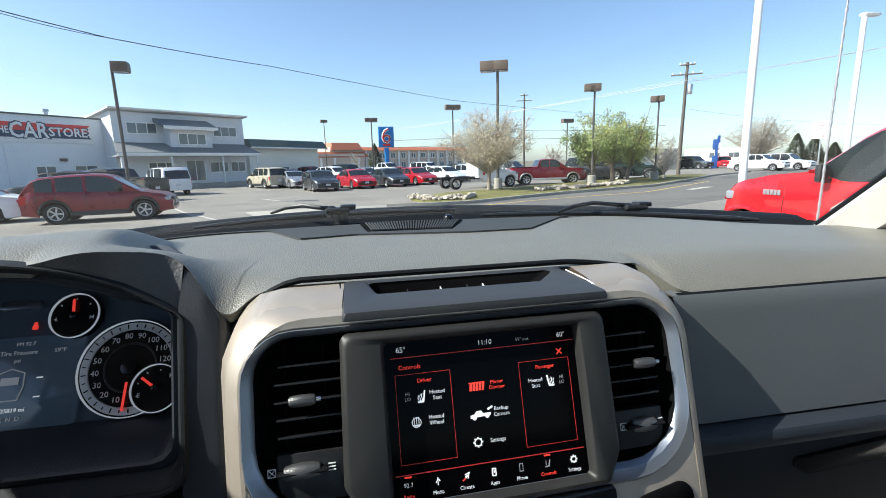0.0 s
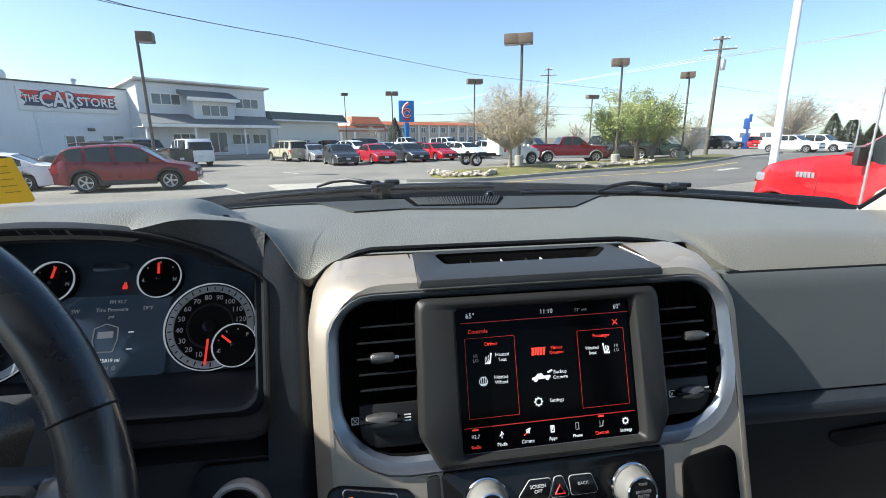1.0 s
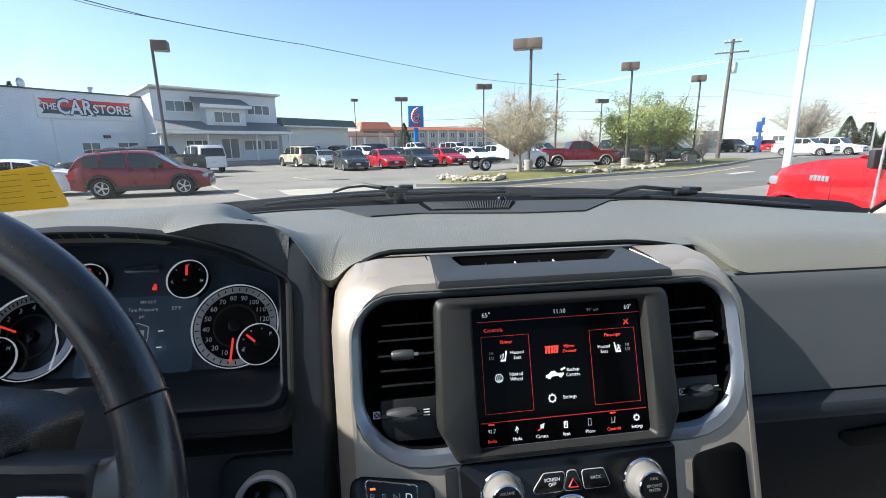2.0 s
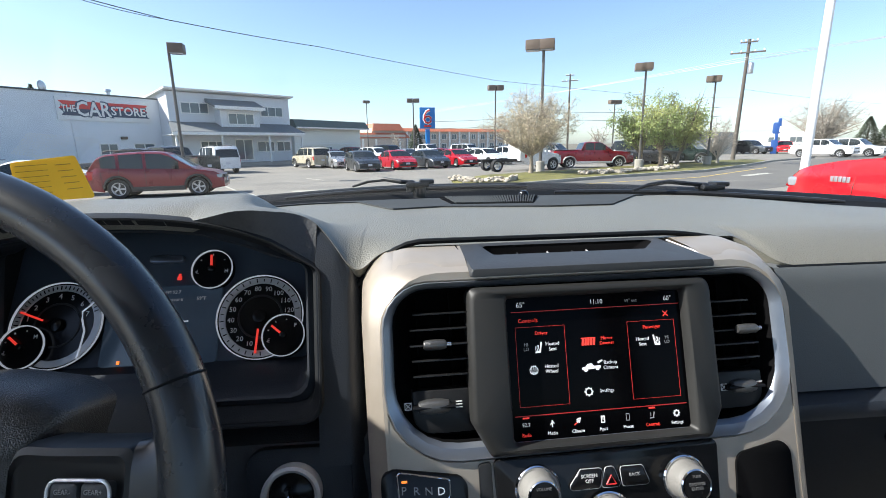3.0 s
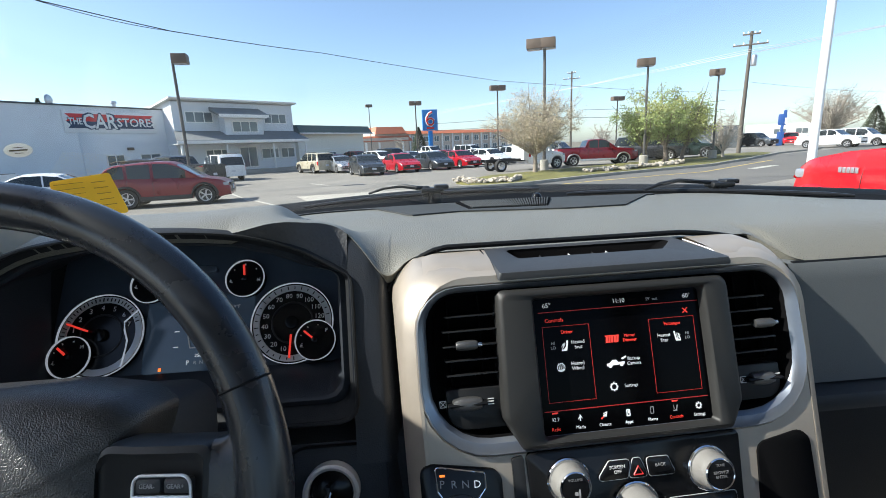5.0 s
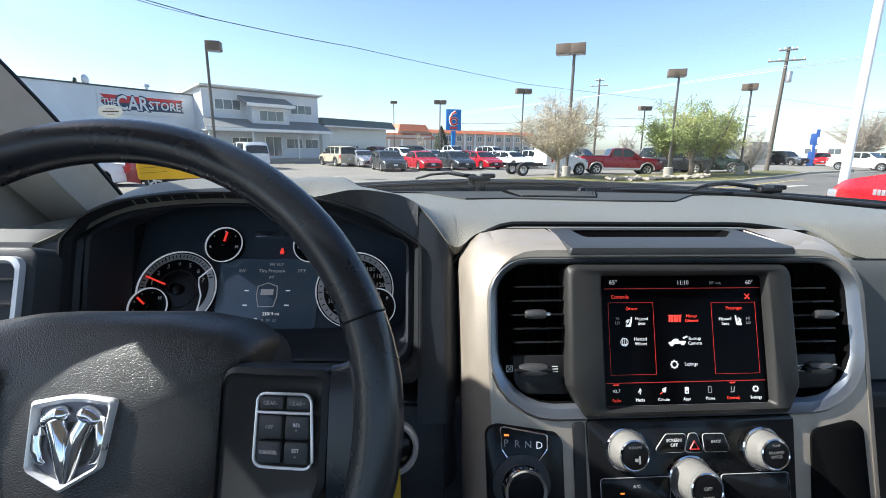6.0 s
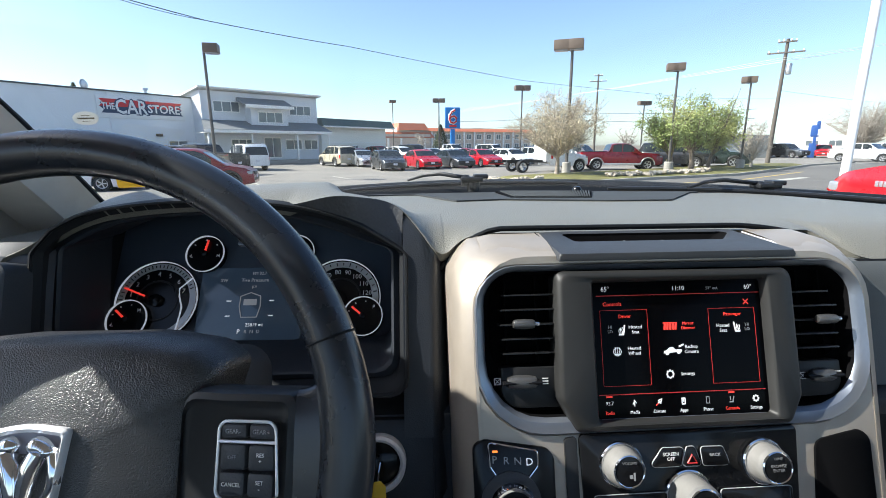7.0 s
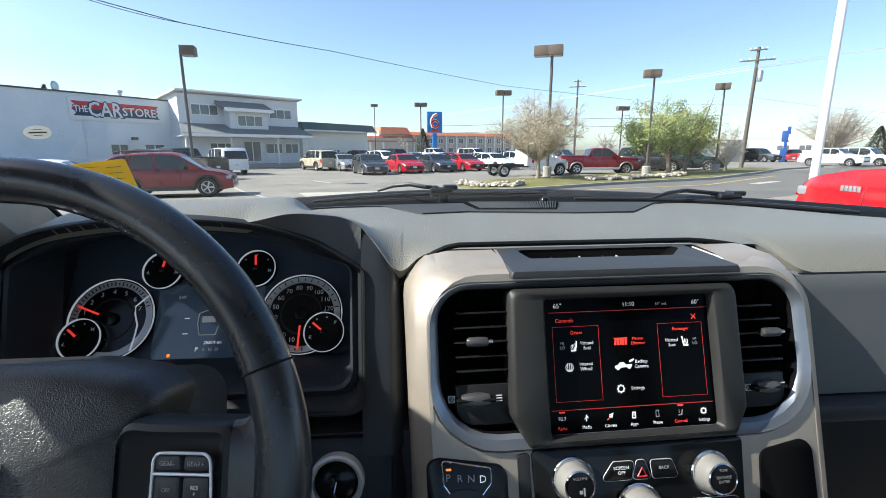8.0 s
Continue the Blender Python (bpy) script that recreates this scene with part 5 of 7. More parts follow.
# black cowl outside the foot of the glass
bm = B()
rows = []
for i in range(41):
    x = -0.86 + 1.72 * i / 40
    f0 = 0.58 - 0.24 * x * x
    zt = 1.678 - 0.045 * abs(x) ** 1.5 + (0.004 if x < 0 else 0.0) * ease(0.0, 0.25, abs(x))
    rows.append([(x, f0, 1.640 - 0.02 * abs(x)), (x, f0 + 0.025, zt - 0.022), (x, f0 + 0.030, zt - 0.0225), (x, f0 + 0.055, zt - 0.008), (x, f0 + 0.062, zt - 0.012), (x, f0 + 0.10, zt - 0.001), (x, f0 + 0.13, zt), (x, f0 + 0.16, zt - 0.004), (x, f0 + 0.27, 1.630 - 0.05 * abs(x)), (x, f0 + 0.30, 1.5)])
loft(bm, rows, closed=False)
part("cowl", bm, M["rubber"], cabin, "black plastic cowl below the windscreen")

# ---- wipers ----
def wiper(name, pts, head, blade_a, blade_b, label):
    """pts: the cranked arm from its tip; head: the pivot block; the blade lies along the cowl."""
    w = thing(name, label, "windscreen wiper")
    head, blade_a, blade_b = Vector(head), Vector(blade_a), Vector(blade_b)
    bm_ = B()
    box(bm_, head.x - 0.004, head.y, head.z - 0.003, 0.050, 0.036, 0.011, 0.004, None, 3)
    box(bm_, head.x + 0.016, head.y, head.z + 0.003, 0.032, 0.030, 0.010, 0.004, None, 3)
    lathe(bm_, [(0.010, -0.018), (0.010, 0.003), (0.007, 0.006), (0.002, 0.007)], Matrix.Translation(head + Vector((-0.018, 0, 0))), 14)
    lathe(bm_, [(0.014, -0.030), (0.014, -0.006), (0.010, -0.004)], Matrix.Translation(head), 14)
    part("pivot_cap", bm_, M["wiperblack"], w)
    bm_ = B()
    tube(bm_, [*pts, tuple(head + Vector((-0.02, 0, 0.002)))], [0.0028, 0.0040] + [0.0046] * (len(pts) - 1), 8)
    part("arm", bm_, M["wiperblack"], w, "cranked black wiper arm")
    bm_ = B()
    line = [blade_a.lerp(blade_b, k / 12) + Vector((0, 0.02 * math.sin(k / 12 * math.pi), 0.006 * math.sin(k / 12 * math.pi))) for k in range(13)]
    tube(bm_, line, [0.003] + [0.0056] * 11 + [0.003], 8)
    part("blade", bm_, M["wiperblack"], w, "long black rubber blade")
    return w


wiper("windscreen_wiper", [(-0.300, 0.648, 1.681), (-0.262, 0.622, 1.694), (-0.225, 0.596, 1.699), (-0.190, 0.580, 1.694)], (-0.152, 0.588, 1.690), (-0.44, 0.600, 1.662), (0.10, 0.640, 1.672), "black windscreen wiper parked on the cowl")
wiper("windscreen_wiper", [(0.285, 0.500, 1.672), (0.325, 0.512, 1.682), (0.375, 0.526, 1.686), (0.430, 0.532, 1.680)], (0.480, 0.536, 1.675), (0.14, 0.560, 1.666), (0.70, 0.440, 1.645), "black windscreen wiper parked on the cowl")
# whip aerial on the front wing
ant = thing("whip_aerial", "thin pale spiral whip aerial on the front wing", "aerial")
bm = B()
box(bm, 0.93, 0.90, 1.05, 0.10, 1.2, 0.66, 0.04)
tagged(part("front_wing", bm, M["rubber"]), "dark front wing below the windscreen", "vehicle wing", kind="structure")
bm = B()
tube(bm, [(0.945, 0.53, 1.30), (0.950, 0.53, 1.66), (0.958, 0.53, 2.25)], [0.0030, 0.0026, 0.002], 8)
part("mast", bm, M["mast"], ant)
for i in range(26):
    f = i / 25
    bm = B()
    lathe(bm, [(0.0026, -0.006), (0.0034, 0), (0.0026, 0.006)], pose(0.949 + 0.009 * f, 0.53, 1.58 + 0.66 * f, 0, 0.6, 0), 8)
    part("spiral_turn", bm, M["mast"], ant)
# ---- loose things in the cabin ----
card = thing("yellow_card", "yellow card in a clear sleeve propped against the windscreen", "card")


def facing(p, viewer, roll=0):
    p = Vector(p)
    return look(p, p * 2 - Vector(viewer), roll)


CM = facing((-0.690, 0.300, 1.735), (-0.40, -0.40, 1.90), 4)
bm = B()
slab(bm, rounded([(-0.040, -0.034, 0.004), (0.048, -0.038, 0.004), (0.034, 0.026, 0.004), (-0.040, 0.022, 0.004)], 3), -0.001, 0.0006, CM)
sheet_ob = part("card_sheet", bm, M["yellow"], card)
for k in range(5):
    bm = B()
    box(bm, 0.018 + 0.002 * k, 0.014 - 0.009 * k, 0.0011, 0.018, 0.0010, 0.0006, 0, CM)
    part("printed_bar", bm, M["ink_ochre"], sheet_ob)
for k in range(6):
    bm = B()
    box(bm, -0.018, 0.016 - 0.008 * k, 0.0009, 0.036, 0.0007, 0.0004, 0, CM)
    part("printed_rule", bm, M["ink_ochre"], sheet_ob)
decal = thing("oval_decal", "white oval decal with dark bars stuck on the windscreen", "decal")
DM = facing((-0.727, 0.244, 1.799), (-0.30, -0.40, 1.80), 3)
bm = B()
lathe(bm, [(0.0185, -0.0005), (0.0185, 0.0003), (0.018, 0.0004)], DM @ Matrix.Diagonal((0.80, 0.50, 1, 1)), 40)
oval = part("oval", bm, M["film_white"], decal)
for y, w, h in ((0.0036, 0.010, 0.0008), (0.0, 0.019, 0.0020), (-0.0038, 0.009, 0.0008)):
    bm = B()
    box(bm, 0, y, 0.0007, w, h, 0.0004, 0, DM)
    part("dark_bar", bm, M["ink_brown"], oval)
tag = thing("key_tag", "small yellow paper tag hanging from the ignition key", "key tag")
bm = B()
slab(bm, rounded([(-0.008, -0.055, 0.001), (0.008, -0.055, 0.001), (0.008, -0.006, 0.001), (0.003, 0.0, 0.001), (-0.003, 0.0, 0.001), (-0.008, -0.006, 0.001)], 2), 0, 0.0006, pose(-0.307, -0.030, 1.428, 84, 0, 6))
part("tag_paper", bm, M["yellow"], tag)
bm = B()
tube(bm, [(-0.309, -0.006, 1.424), (-0.305, -0.018, 1.440), (-0.306, -0.027, 1.436), (-0.307, -0.030, 1.426)], 0.0008, 6)
part("wire_loop", bm, M["brightchrome"], tag)


# ==== outside ====
def gz(x, y):
    """The lot is level and rises a little towards the buildings."""
    return 0.12 * ease(37, 52, -0.5 * x + 0.86 * y)


AX = radians(45)
bm = B()
step = [-2400, -1200, -600, -300, -200, -140] + [-100 + 5 * i for i in range(41)] + [140, 200, 300, 600, 1200, 2400]
vg = [[bm.verts.new((x, y + 30, gz(x, y + 30) if abs(x) < 300 and abs(y) < 300 else 0.12)) for x in step] for y in step]
for i in range(len(step) - 1):
    for j in range(len(step) - 1):
        f = bm.faces.new((vg[i][j], vg[i][j + 1], vg[i + 1][j + 1], vg[i + 1][j]))
        c = f.calc_center_median()
        f.material_index = 0 if (-75 < c.x < 60 and -40 < c.y < 120) else 1
tagged(part("ground", bm, [M["asphalt"], M["farland"]]), "sun-bleached grey asphalt lot running out to dry flat land", "ground", kind="structure")


def sheet(name, pts, h, material, label, category, kerb=None):
    """A flat raised patch of ground, with a bevelled rim."""
    bm_ = B()
    slab(bm_, pts, -0.05, h, Matrix.Translation((0, 0, 0)), min(0.03, h * 0.5))
    return tagged(part(name, bm_, material), label, category, kind="structure")


def strip(name, pts, half, h, material, label, category):
    """A ribbon along a line on the ground."""
    bm_ = B()
    rows = []
    for i, p in enumerate(pts):
        p = Vector(p)
        t = (Vector(pts[min(i + 1, len(pts) - 1)]) - Vector(pts[max(i - 1, 0)])).normalized()
        n = Vector((-t.y, t.x))
        a, b_ = p + n * half, p - n * half
        rows.append([(a.x, a.y, gz(*a) - 0.03), (a.x, a.y, gz(*a) + h), (b_.x, b_.y, gz(*b_) + h), (b_.x, b_.y, gz(*b_) - 0.03)])
    loft(bm_, rows, closed=False)
    return tagged(part(name, bm_, material), label, category, kind="structure")


road_line = [(-8, 8.5), (0, 13.5), (7, 17.4), (14, 20.8), (22, 25.4), (32, 31.5), (48, 40), (80, 55), (140, 80)]
strip("road", road_line, 4.3, 0.006, M["road"], "dark asphalt side road with worn markings", "road")
strip("road_line", [(1.5, 16.5), (8, 19.6), (14.7, 21.7), (17.8, 24.0), (24, 28.6)], 0.06, 0.011, M["line_yellow"], "worn yellow edge line on the road", "road marking")
strip("kerb", [(0.8, 19.2), (3.0, 18.9), (4.6, 19.2), (7.4, 20.9), (10.5, 22.6), (17.6, 25.6), (24, 30.6), (31, 36.6), (40, 42)], 0.09, 0.14, M["concrete"], "pale concrete kerb", "kerb")
strip("lane_arrow", [(17.4, 22.0), (18.6, 22.8), (20.0, 23.6)], 0.22, 0.011, M["line_white"], "worn white lane arrow", "road marking")
sheet("planting_island", rounded([(2.0, 22.2, 1.2), (3.0, 19.2, 0.8), (4.7, 19.4, 1.0), (10.5, 22.9, 1), (17.6, 25.9, 1), (24.2, 31.0, 1), (31, 37.2, 2), (33, 41, 2), (26, 38.5, 2), (17, 33.0, 2), (9.5, 28.6, 2), (4.5, 25.8, 1)], 4), 0.10, M["grass"], "dry patchy spring grass in a kerbed island", "grass")
for a, b_ in (((-9.9, 24.6), (-6.6, 18.4)), ((-7.3, 19.9), (-4.2, 15.0)), ((-6.0, 27.5), (-4.6, 25.3))):
    strip("bay_line", [a, ((a[0] + b_[0]) / 2, (a[1] + b_[1]) / 2), b_], 0.05, 0.008, M["line_white"], "worn white parking bay line", "road marking")
sheet("concrete_apron", [(-4, 17.0), (2.6, 18.2), (2.2, 20.4), (-5, 19.4)], 0.008, M["concrete"], "pale worn concrete gutter pan", "pavement")

# river rock edging: each stone in the nearer heaps is its own piece
random.seed(7)


def stone_mesh(seed):
    rnd = random.Random(seed)
    bm_ = B()
    bmesh.ops.create_icosphere(bm_, subdivisions=1, radius=1.0)
    for v in bm_.verts:
        v.co *= 0.75 + 0.4 * rnd.random()
        v.co.z *= 0.62
    return mesh_from("stone", bm_, M["rock"], True)


stone_meshes = [stone_mesh(i) for i in range(6)]


def rock_bed(label, line, width, count, size):
    bed = thing("rock_bed", label, "rock edging", group="rock edging")
    for i in range(count):
        f = random.random() * (len(line) - 1)
        k = int(f)
        a, b_ = Vector(line[k]), Vector(line[min(k + 1, len(line) - 1)])
        p = a.lerp(b_, f - k)
        off = random.gauss(0, width * 0.35)
        s = size * random.uniform(0.55, 1.25)
        ob = new("stone", random.choice(stone_meshes))
        ob.parent = bed
        pile = max(0.0, 1 - abs(off) / width)
        ob.matrix_basis = pose(p.x + off * 0.5, p.y + off, 0.10 + s * 0.35 + random.random() * 0.16 * pile, random.uniform(-25, 25), random.uniform(-25, 25), random.uniform(0, 360)) @ Matrix.Diagonal((s, s * random.uniform(0.7, 1.0), s, 1))


rock_bed("heap of pale river stones at the island's end", [(2.3, 22.6), (3.0, 20.6), (4.6, 20.6), (5.2, 21.6)], 0.7, 260, 0.125)
rock_bed("long heap of pale river stones along the island", [(9.6, 24.6), (12, 24.9), (15, 26.6), (17.6, 28.2)], 0.75, 300, 0.14)


# ---- vehicles ----
def wheel_mesh(r, w):
    bt, br = B(), B()
    prof = [(r * 0.66, -w / 2), (r * 0.93, -w / 2), (r, -w * 0.36), (r, w * 0.36), (r * 0.93, w / 2), (r * 0.66, w / 2)]
    t = Matrix.Rotation(radians(90), 4, "X")
    lathe(bt, prof, t, 28, False)
    lathe(br, [(r * 0.67, w * 0.34), (r * 0.64, w * 0.46), (r * 0.58, w * 0.40), (r * 0.57, -w * 0.2)], t, 28, False)
    lathe(br, [(r * 0.15, w * 0.25), (r * 0.14, w * 0.42), (r * 0.02, w * 0.43)], t, 12)
    for k in range(5):
        for d in (-6, 6):
            m = t @ Matrix.Rotation(radians(72 * k + d), 4, "Z")
            box(br, r * 0.36, 0, w * 0.36, r * 0.48, r * 0.075, w * 0.10, 0, m)
    bb = B()
    lathe(bb, [(r * 0.6, w * 0.05), (r * 0.59, w * 0.1)], t, 20)
    return mesh_from("tyre", bt, M["tyre"]), mesh_from("rim", br, M["rim"]), mesh_from("brake", bb, M["blacktrim"])


WHEELS = {}


def vehicle(name, label, category, at, colour, L, W, H, belt, roof, cabin_keys, wheels=(0.34, 0.23), axle=(-1.3, 1.3), side=((0, 0),), ws=(0, 0), rw=(0, 0), ground=0.18,
            clad=None, rack=False, bed=None, group="", tuck=0.16, tail=0.30, lampz=None, dark_rim=False):
    """A parked vehicle facing +x. belt: keys of the waist (bonnet, doors, tail); roof: keys of the upper outline;
    side: spans of the side windows; ws, rw: spans of the front and rear screens."""
    car = thing(name, label, category, at, group)
    r, tw = wheels
    hw = W / 2
    xs_ = [-L / 2 + L * i / 84 for i in range(85)]
    body, side_faces, front_faces, rear_faces = B(), {}, [], []

    def section(x):
        nose = 1 - 0.16 * ease(L / 2 - 0.55, L / 2, x) - 0.10 * ease(L / 2 - 0.45, L / 2, -x)
        h = hw * nose
        zb, zr = lerp_keys(belt, x), max(lerp_keys(roof, x), lerp_keys(belt, x))
        z0 = ground + 0.06 * ease(L / 2 - 0.5, L / 2, abs(x))
        for a in axle:
            d = abs(x - a)
            R = r * 1.17
            if d < R:
                z0 = max(z0, r + math.sqrt(R * R - d * d))
        z0 = min(z0, zb - 0.12)
        up = (zr - zb) / max(0.01, H - 0.95)
        tr = h - tuck * min(1, up) if zr > zb + 0.02 else h * 0.93
        crown = 0.05 * min(1.0, max(up, 0.3))
        pts = [(h * 0.90, z0), (h * 0.985, z0 + 0.03), (h, z0 + (zb - z0) * 0.40), (h * 0.995, z0 + (zb - z0) * 0.72), (h * 0.965, zb - 0.02), (h * 0.945, zb),
               (tr + 0.02, zr - 0.05 if zr > zb + 0.12 else zb + 0.001 + (zr - zb) * 0.5), (tr - 0.05, zr), (tr * 0.55, zr + crown * 0.8), (0, zr + crown)]
        return pts

    secs = [section(x) for x in xs_]
    n = len(secs[0])
    for sgn in (1, -1):
        vs = [[(x, sgn * y, z) for y, z in s_] for x, s_ in zip(xs_, secs)]
        bv = [[body.verts.new(p) for p in row] for row in vs]
        for i in range(len(xs_) - 1):
            xm = (xs_[i] + xs_[i + 1]) / 2
            for j in range(n - 1):
                kind = None
                if j == 5:
                    for k, (a, b_) in enumerate(side):
                        if a <= xm <= b_:
                            kind = ("s", sgn, k)
                if j >= 7 and ws[0] <= xm <= ws[1]:
                    kind = ("w",)
                if j >= 7 and rw[0] <= xm <= rw[1]:
                    kind = ("r",)
                if kind is None:
                    body.faces.new((bv[i][j], bv[i + 1][j], bv[i + 1][j + 1], bv[i][j + 1]))
                else:
                    side_faces.setdefault(kind, []).append([vs[i][j], vs[i + 1][j], vs[i + 1][j + 1], vs[i][j + 1]])
        for e in (0, -1):
            pts = vs[e]
            low = [(pts[0][0], 0, z) for _, _, z in pts]
            lv = [body.verts.new(p) for p in low]
            for j in range(n - 1):
                try:
                    body.faces.new((bv[e][j], bv[e][j + 1], lv[j + 1], lv[j]))
                except ValueError:
                    pass
    bmesh.ops.remove_doubles(body, verts=body.verts[:], dist=0.002)
    shell = part("body", body, colour, car)
    for kind, quads in side_faces.items():
        g = B()
        for q in quads:
            g.faces.new([g.verts.new(p) for p in q])
        bmesh.ops.remove_doubles(g, verts=g.verts[:], dist=0.002)
        part({"s": "side_window", "w": "windscreen", "r": "rear_window"}[kind[0]], g, M["carglass"], car)
    # dark floor and arch linings
    fl = B()
    box(fl, 0, 0, ground + 0.17, L * 0.90, W * 0.80, 0.24, 0.03)
    part("underbody", fl, M["blacktrim"], car)
    if (r, tw) not in WHEELS:
        WHEELS[(r, tw)] = wheel_mesh(r, tw)
    for a in axle:
        for sgn in (1, -1):
            me = WHEELS[(r, tw)]
            wob = new("wheel", me[0])
            wob.parent = car
            wob.matrix_basis = pose(a, sgn * (hw - tw * 0.55), r, 0, 0, 0 if sgn < 0 else 180)
            wob["label"] = "black tyre"
            for nm, m_ in (("rim", me[1]), ("brake_disc", me[2])):
                o = new(nm, m_)
                o.parent = wob
    zl = lampz or lerp_keys(belt, L / 2 - 0.25) - 0.14
    for sgn in (1, -1):
        g = B()
        box(g, L / 2 - 0.22, sgn * hw * 0.74, zl, 0.34, hw * 0.30, 0.13, 0.04, Matrix.Translation((0, 0, 0)))
        part("headlight", g, M["lamp_clear"], car, "clear headlight")
        g = B()
        box(g, -L / 2 + 0.13, sgn * hw * 0.82, lerp_keys(belt, -L / 2 + 0.2) - 0.16 - tail * 0.2, 0.22, hw * 0.22, tail, 0.03)
        part("tail_light", g, M["lamp_red"], car, "red tail light")
        g = B()
        mx = ws[0] + 0.15 if ws[0] > 0 or ws[1] else 0.8
        box(g, mx, sgn * (hw + 0.07), lerp_keys(belt, mx) + 0.06, 0.11, 0.17, 0.13, 0.035)
        part("door_mirror", g, colour if clad is None else M["blacktrim"], car)
    g = B()
    box(g, L / 2 - 0.045, 0, zl - 0.03, 0.10, W * 0.50, 0.14, 0.02)
    part("grille", g, M["blacktrim"], car)
    g = B()
    box(g, L / 2 - 0.06, 0, ground + 0.22, 0.14, W * 0.72, 0.14, 0.03)
    part("lower_grille", g, M["blacktrim"], car)
    g = B()
    box(g, L / 2 + 0.015, 0, ground + 0.32, 0.02, 0.30, 0.14, 0.004)
    box(g, -L / 2 - 0.005, 0, ground + 0.42, 0.02, 0.30, 0.14, 0.004)
    part("number_plate", g, M["plate"], car)
    if clad:
        for sgn in (1, -1):
            for a in axle:
                g = B()
                tube(g, [(a + r * 1.22 * math.cos(q * math.pi / 12), sgn * (hw - 0.012), r + r * 1.22 * math.sin(q * math.pi / 12)) for q in range(13)], 0.045, 6)
                part("arch_trim", g, clad, car)
            g = B()
            box(g, 0, sgn * (hw - 0.02), ground + 0.09, abs(axle[1] - axle[0]) - 2.3 * r, 0.06, 0.16, 0.02)
            part("sill_trim", g, clad, car)
    # door seams and handles
    for sgn in (1, -1):
        for a, b_ in side:
            if b_ - a > 0.3:
                g = B()
                box(g, a + 0.06, sgn * (hw + 0.004), lerp_keys(belt, a) - 0.13, 0.20, 0.03, 0.035, 0.01)
                part("door_handle", g, colour, car)
                g = B()
                box(g, a - 0.03, sgn * (hw * 0.995), (ground + lerp_keys(belt, a)) / 2 + 0.05, 0.012, 0.012, lerp_keys(belt, a) - ground - 0.2, 0)
                part("door_seam", g, M["blacktrim"], car)
    if rack:
        for sgn in (1, -1):
            g = B()
            zt = max(v for _, v in roof) + 0.07
            tube(g, [(-L * 0.38, sgn * hw * 0.62, zt - 0.05), (-L * 0.34, sgn * hw * 0.64, zt), (L * 0.08, sgn * hw * 0.64, zt), (L * 0.12, sgn * hw * 0.62, zt - 0.05)], 0.02, 6)
            part("roof_rail", g, M["blacktrim"], car)
    if bed:
        g = B()
        box(g, (bed[0] + bed[1]) / 2, 0, lerp_keys(belt, bed[0]) + 0.045, bed[1] - bed[0], W * 0.86, 0.03, 0.01)
        part("bed_opening", g, M["blacktrim"], car, "dark open load bed")
    return car


SUVK = dict(L=4.43, W=1.82, H=1.68, belt=[(-2.2, 0.98), (-1.9, 1.12), (-1.2, 1.09), (0.9, 1.03), (1.25, 1.01), (1.9, 0.90), (2.12, 0.78), (2.2, 0.62)], roof=[(-2.2, 0.99), (-2.12, 1.14), (-1.86, 1.46), (-1.6, 1.57), (-0.9, 1.63), (-0.2, 1.65), (0.2, 1.62), (0.45, 1.53), (1.25, 1.03), (2.2, 0.6)],
            cabin_keys=None, wheels=(0.36, 0.24), axle=(-1.28, 1.32), side=((-1.72, -1.25), (-1.16, -0.42), (-0.34, 0.72)), ws=(0.45, 1.16), rw=(-2.12, -1.88), ground=0.25)
SEDAN = dict(L=4.6, W=1.80, H=1.46, belt=[(-2.3, 0.88), (-1.6, 0.96), (0.7, 0.92), (1.1, 0.9), (1.9, 0.76), (2.3, 0.58)], roof=[(-2.3, 0.9), (-1.75, 1.0), (-1.0, 1.36), (-0.5, 1.42), (0.1, 1.42), (0.4, 1.34), (1.2, 0.93), (2.3, 0.5)],
             cabin_keys=None, wheels=(0.32, 0.21), axle=(-1.32, 1.36), side=((-1.30, -0.55), (-0.47, 0.62)), ws=(0.38, 1.1), rw=(-1.70, -1.02), ground=0.16)
HATCH = dict(L=4.35, W=1.80, H=1.47, belt=[(-2.15, 0.92), (-1.6, 1.0), (0.7, 0.93), (1.1, 0.92), (1.8, 0.78), (2.15, 0.58)], roof=[(-2.15, 0.95), (-2.0, 1.06), (-1.55, 1.34), (-0.8, 1.44), (0.1, 1.44), (0.4, 1.36), (1.15, 0.95), (2.15, 0.5)],
             cabin_keys=None, wheels=(0.32, 0.21), axle=(-1.28, 1.32), side=((-1.55, -0.55), (-0.47, 0.62)), ws=(0.38, 1.05), rw=(-1.98, -1.58), ground=0.16)
PICKUP = dict(L=5.85, W=2.0, H=1.93, belt=[(-2.92, 1.30), (-0.9, 1.32), (-0.85, 1.30), (1.2, 1.28), (1.5, 1.24), (2.6, 1.14), (2.92, 1.0)], roof=[(-2.92, 1.2), (-0.98, 1.3), (-0.90, 1.40), (-0.72, 1.82), (-0.45, 1.89), (0.3, 1.90), (0.62, 1.82), (1.38, 1.28), (2.9, 1.0)],
              cabin_keys=None, wheels=(0.40, 0.27), axle=(-1.75, 1.85), side=((-0.66, -0.02), (0.06, 0.86)), ws=(0.60, 1.32), rw=(-0.93, -0.73), ground=0.34, bed=(-2.8, -1.0), tail=0.42)
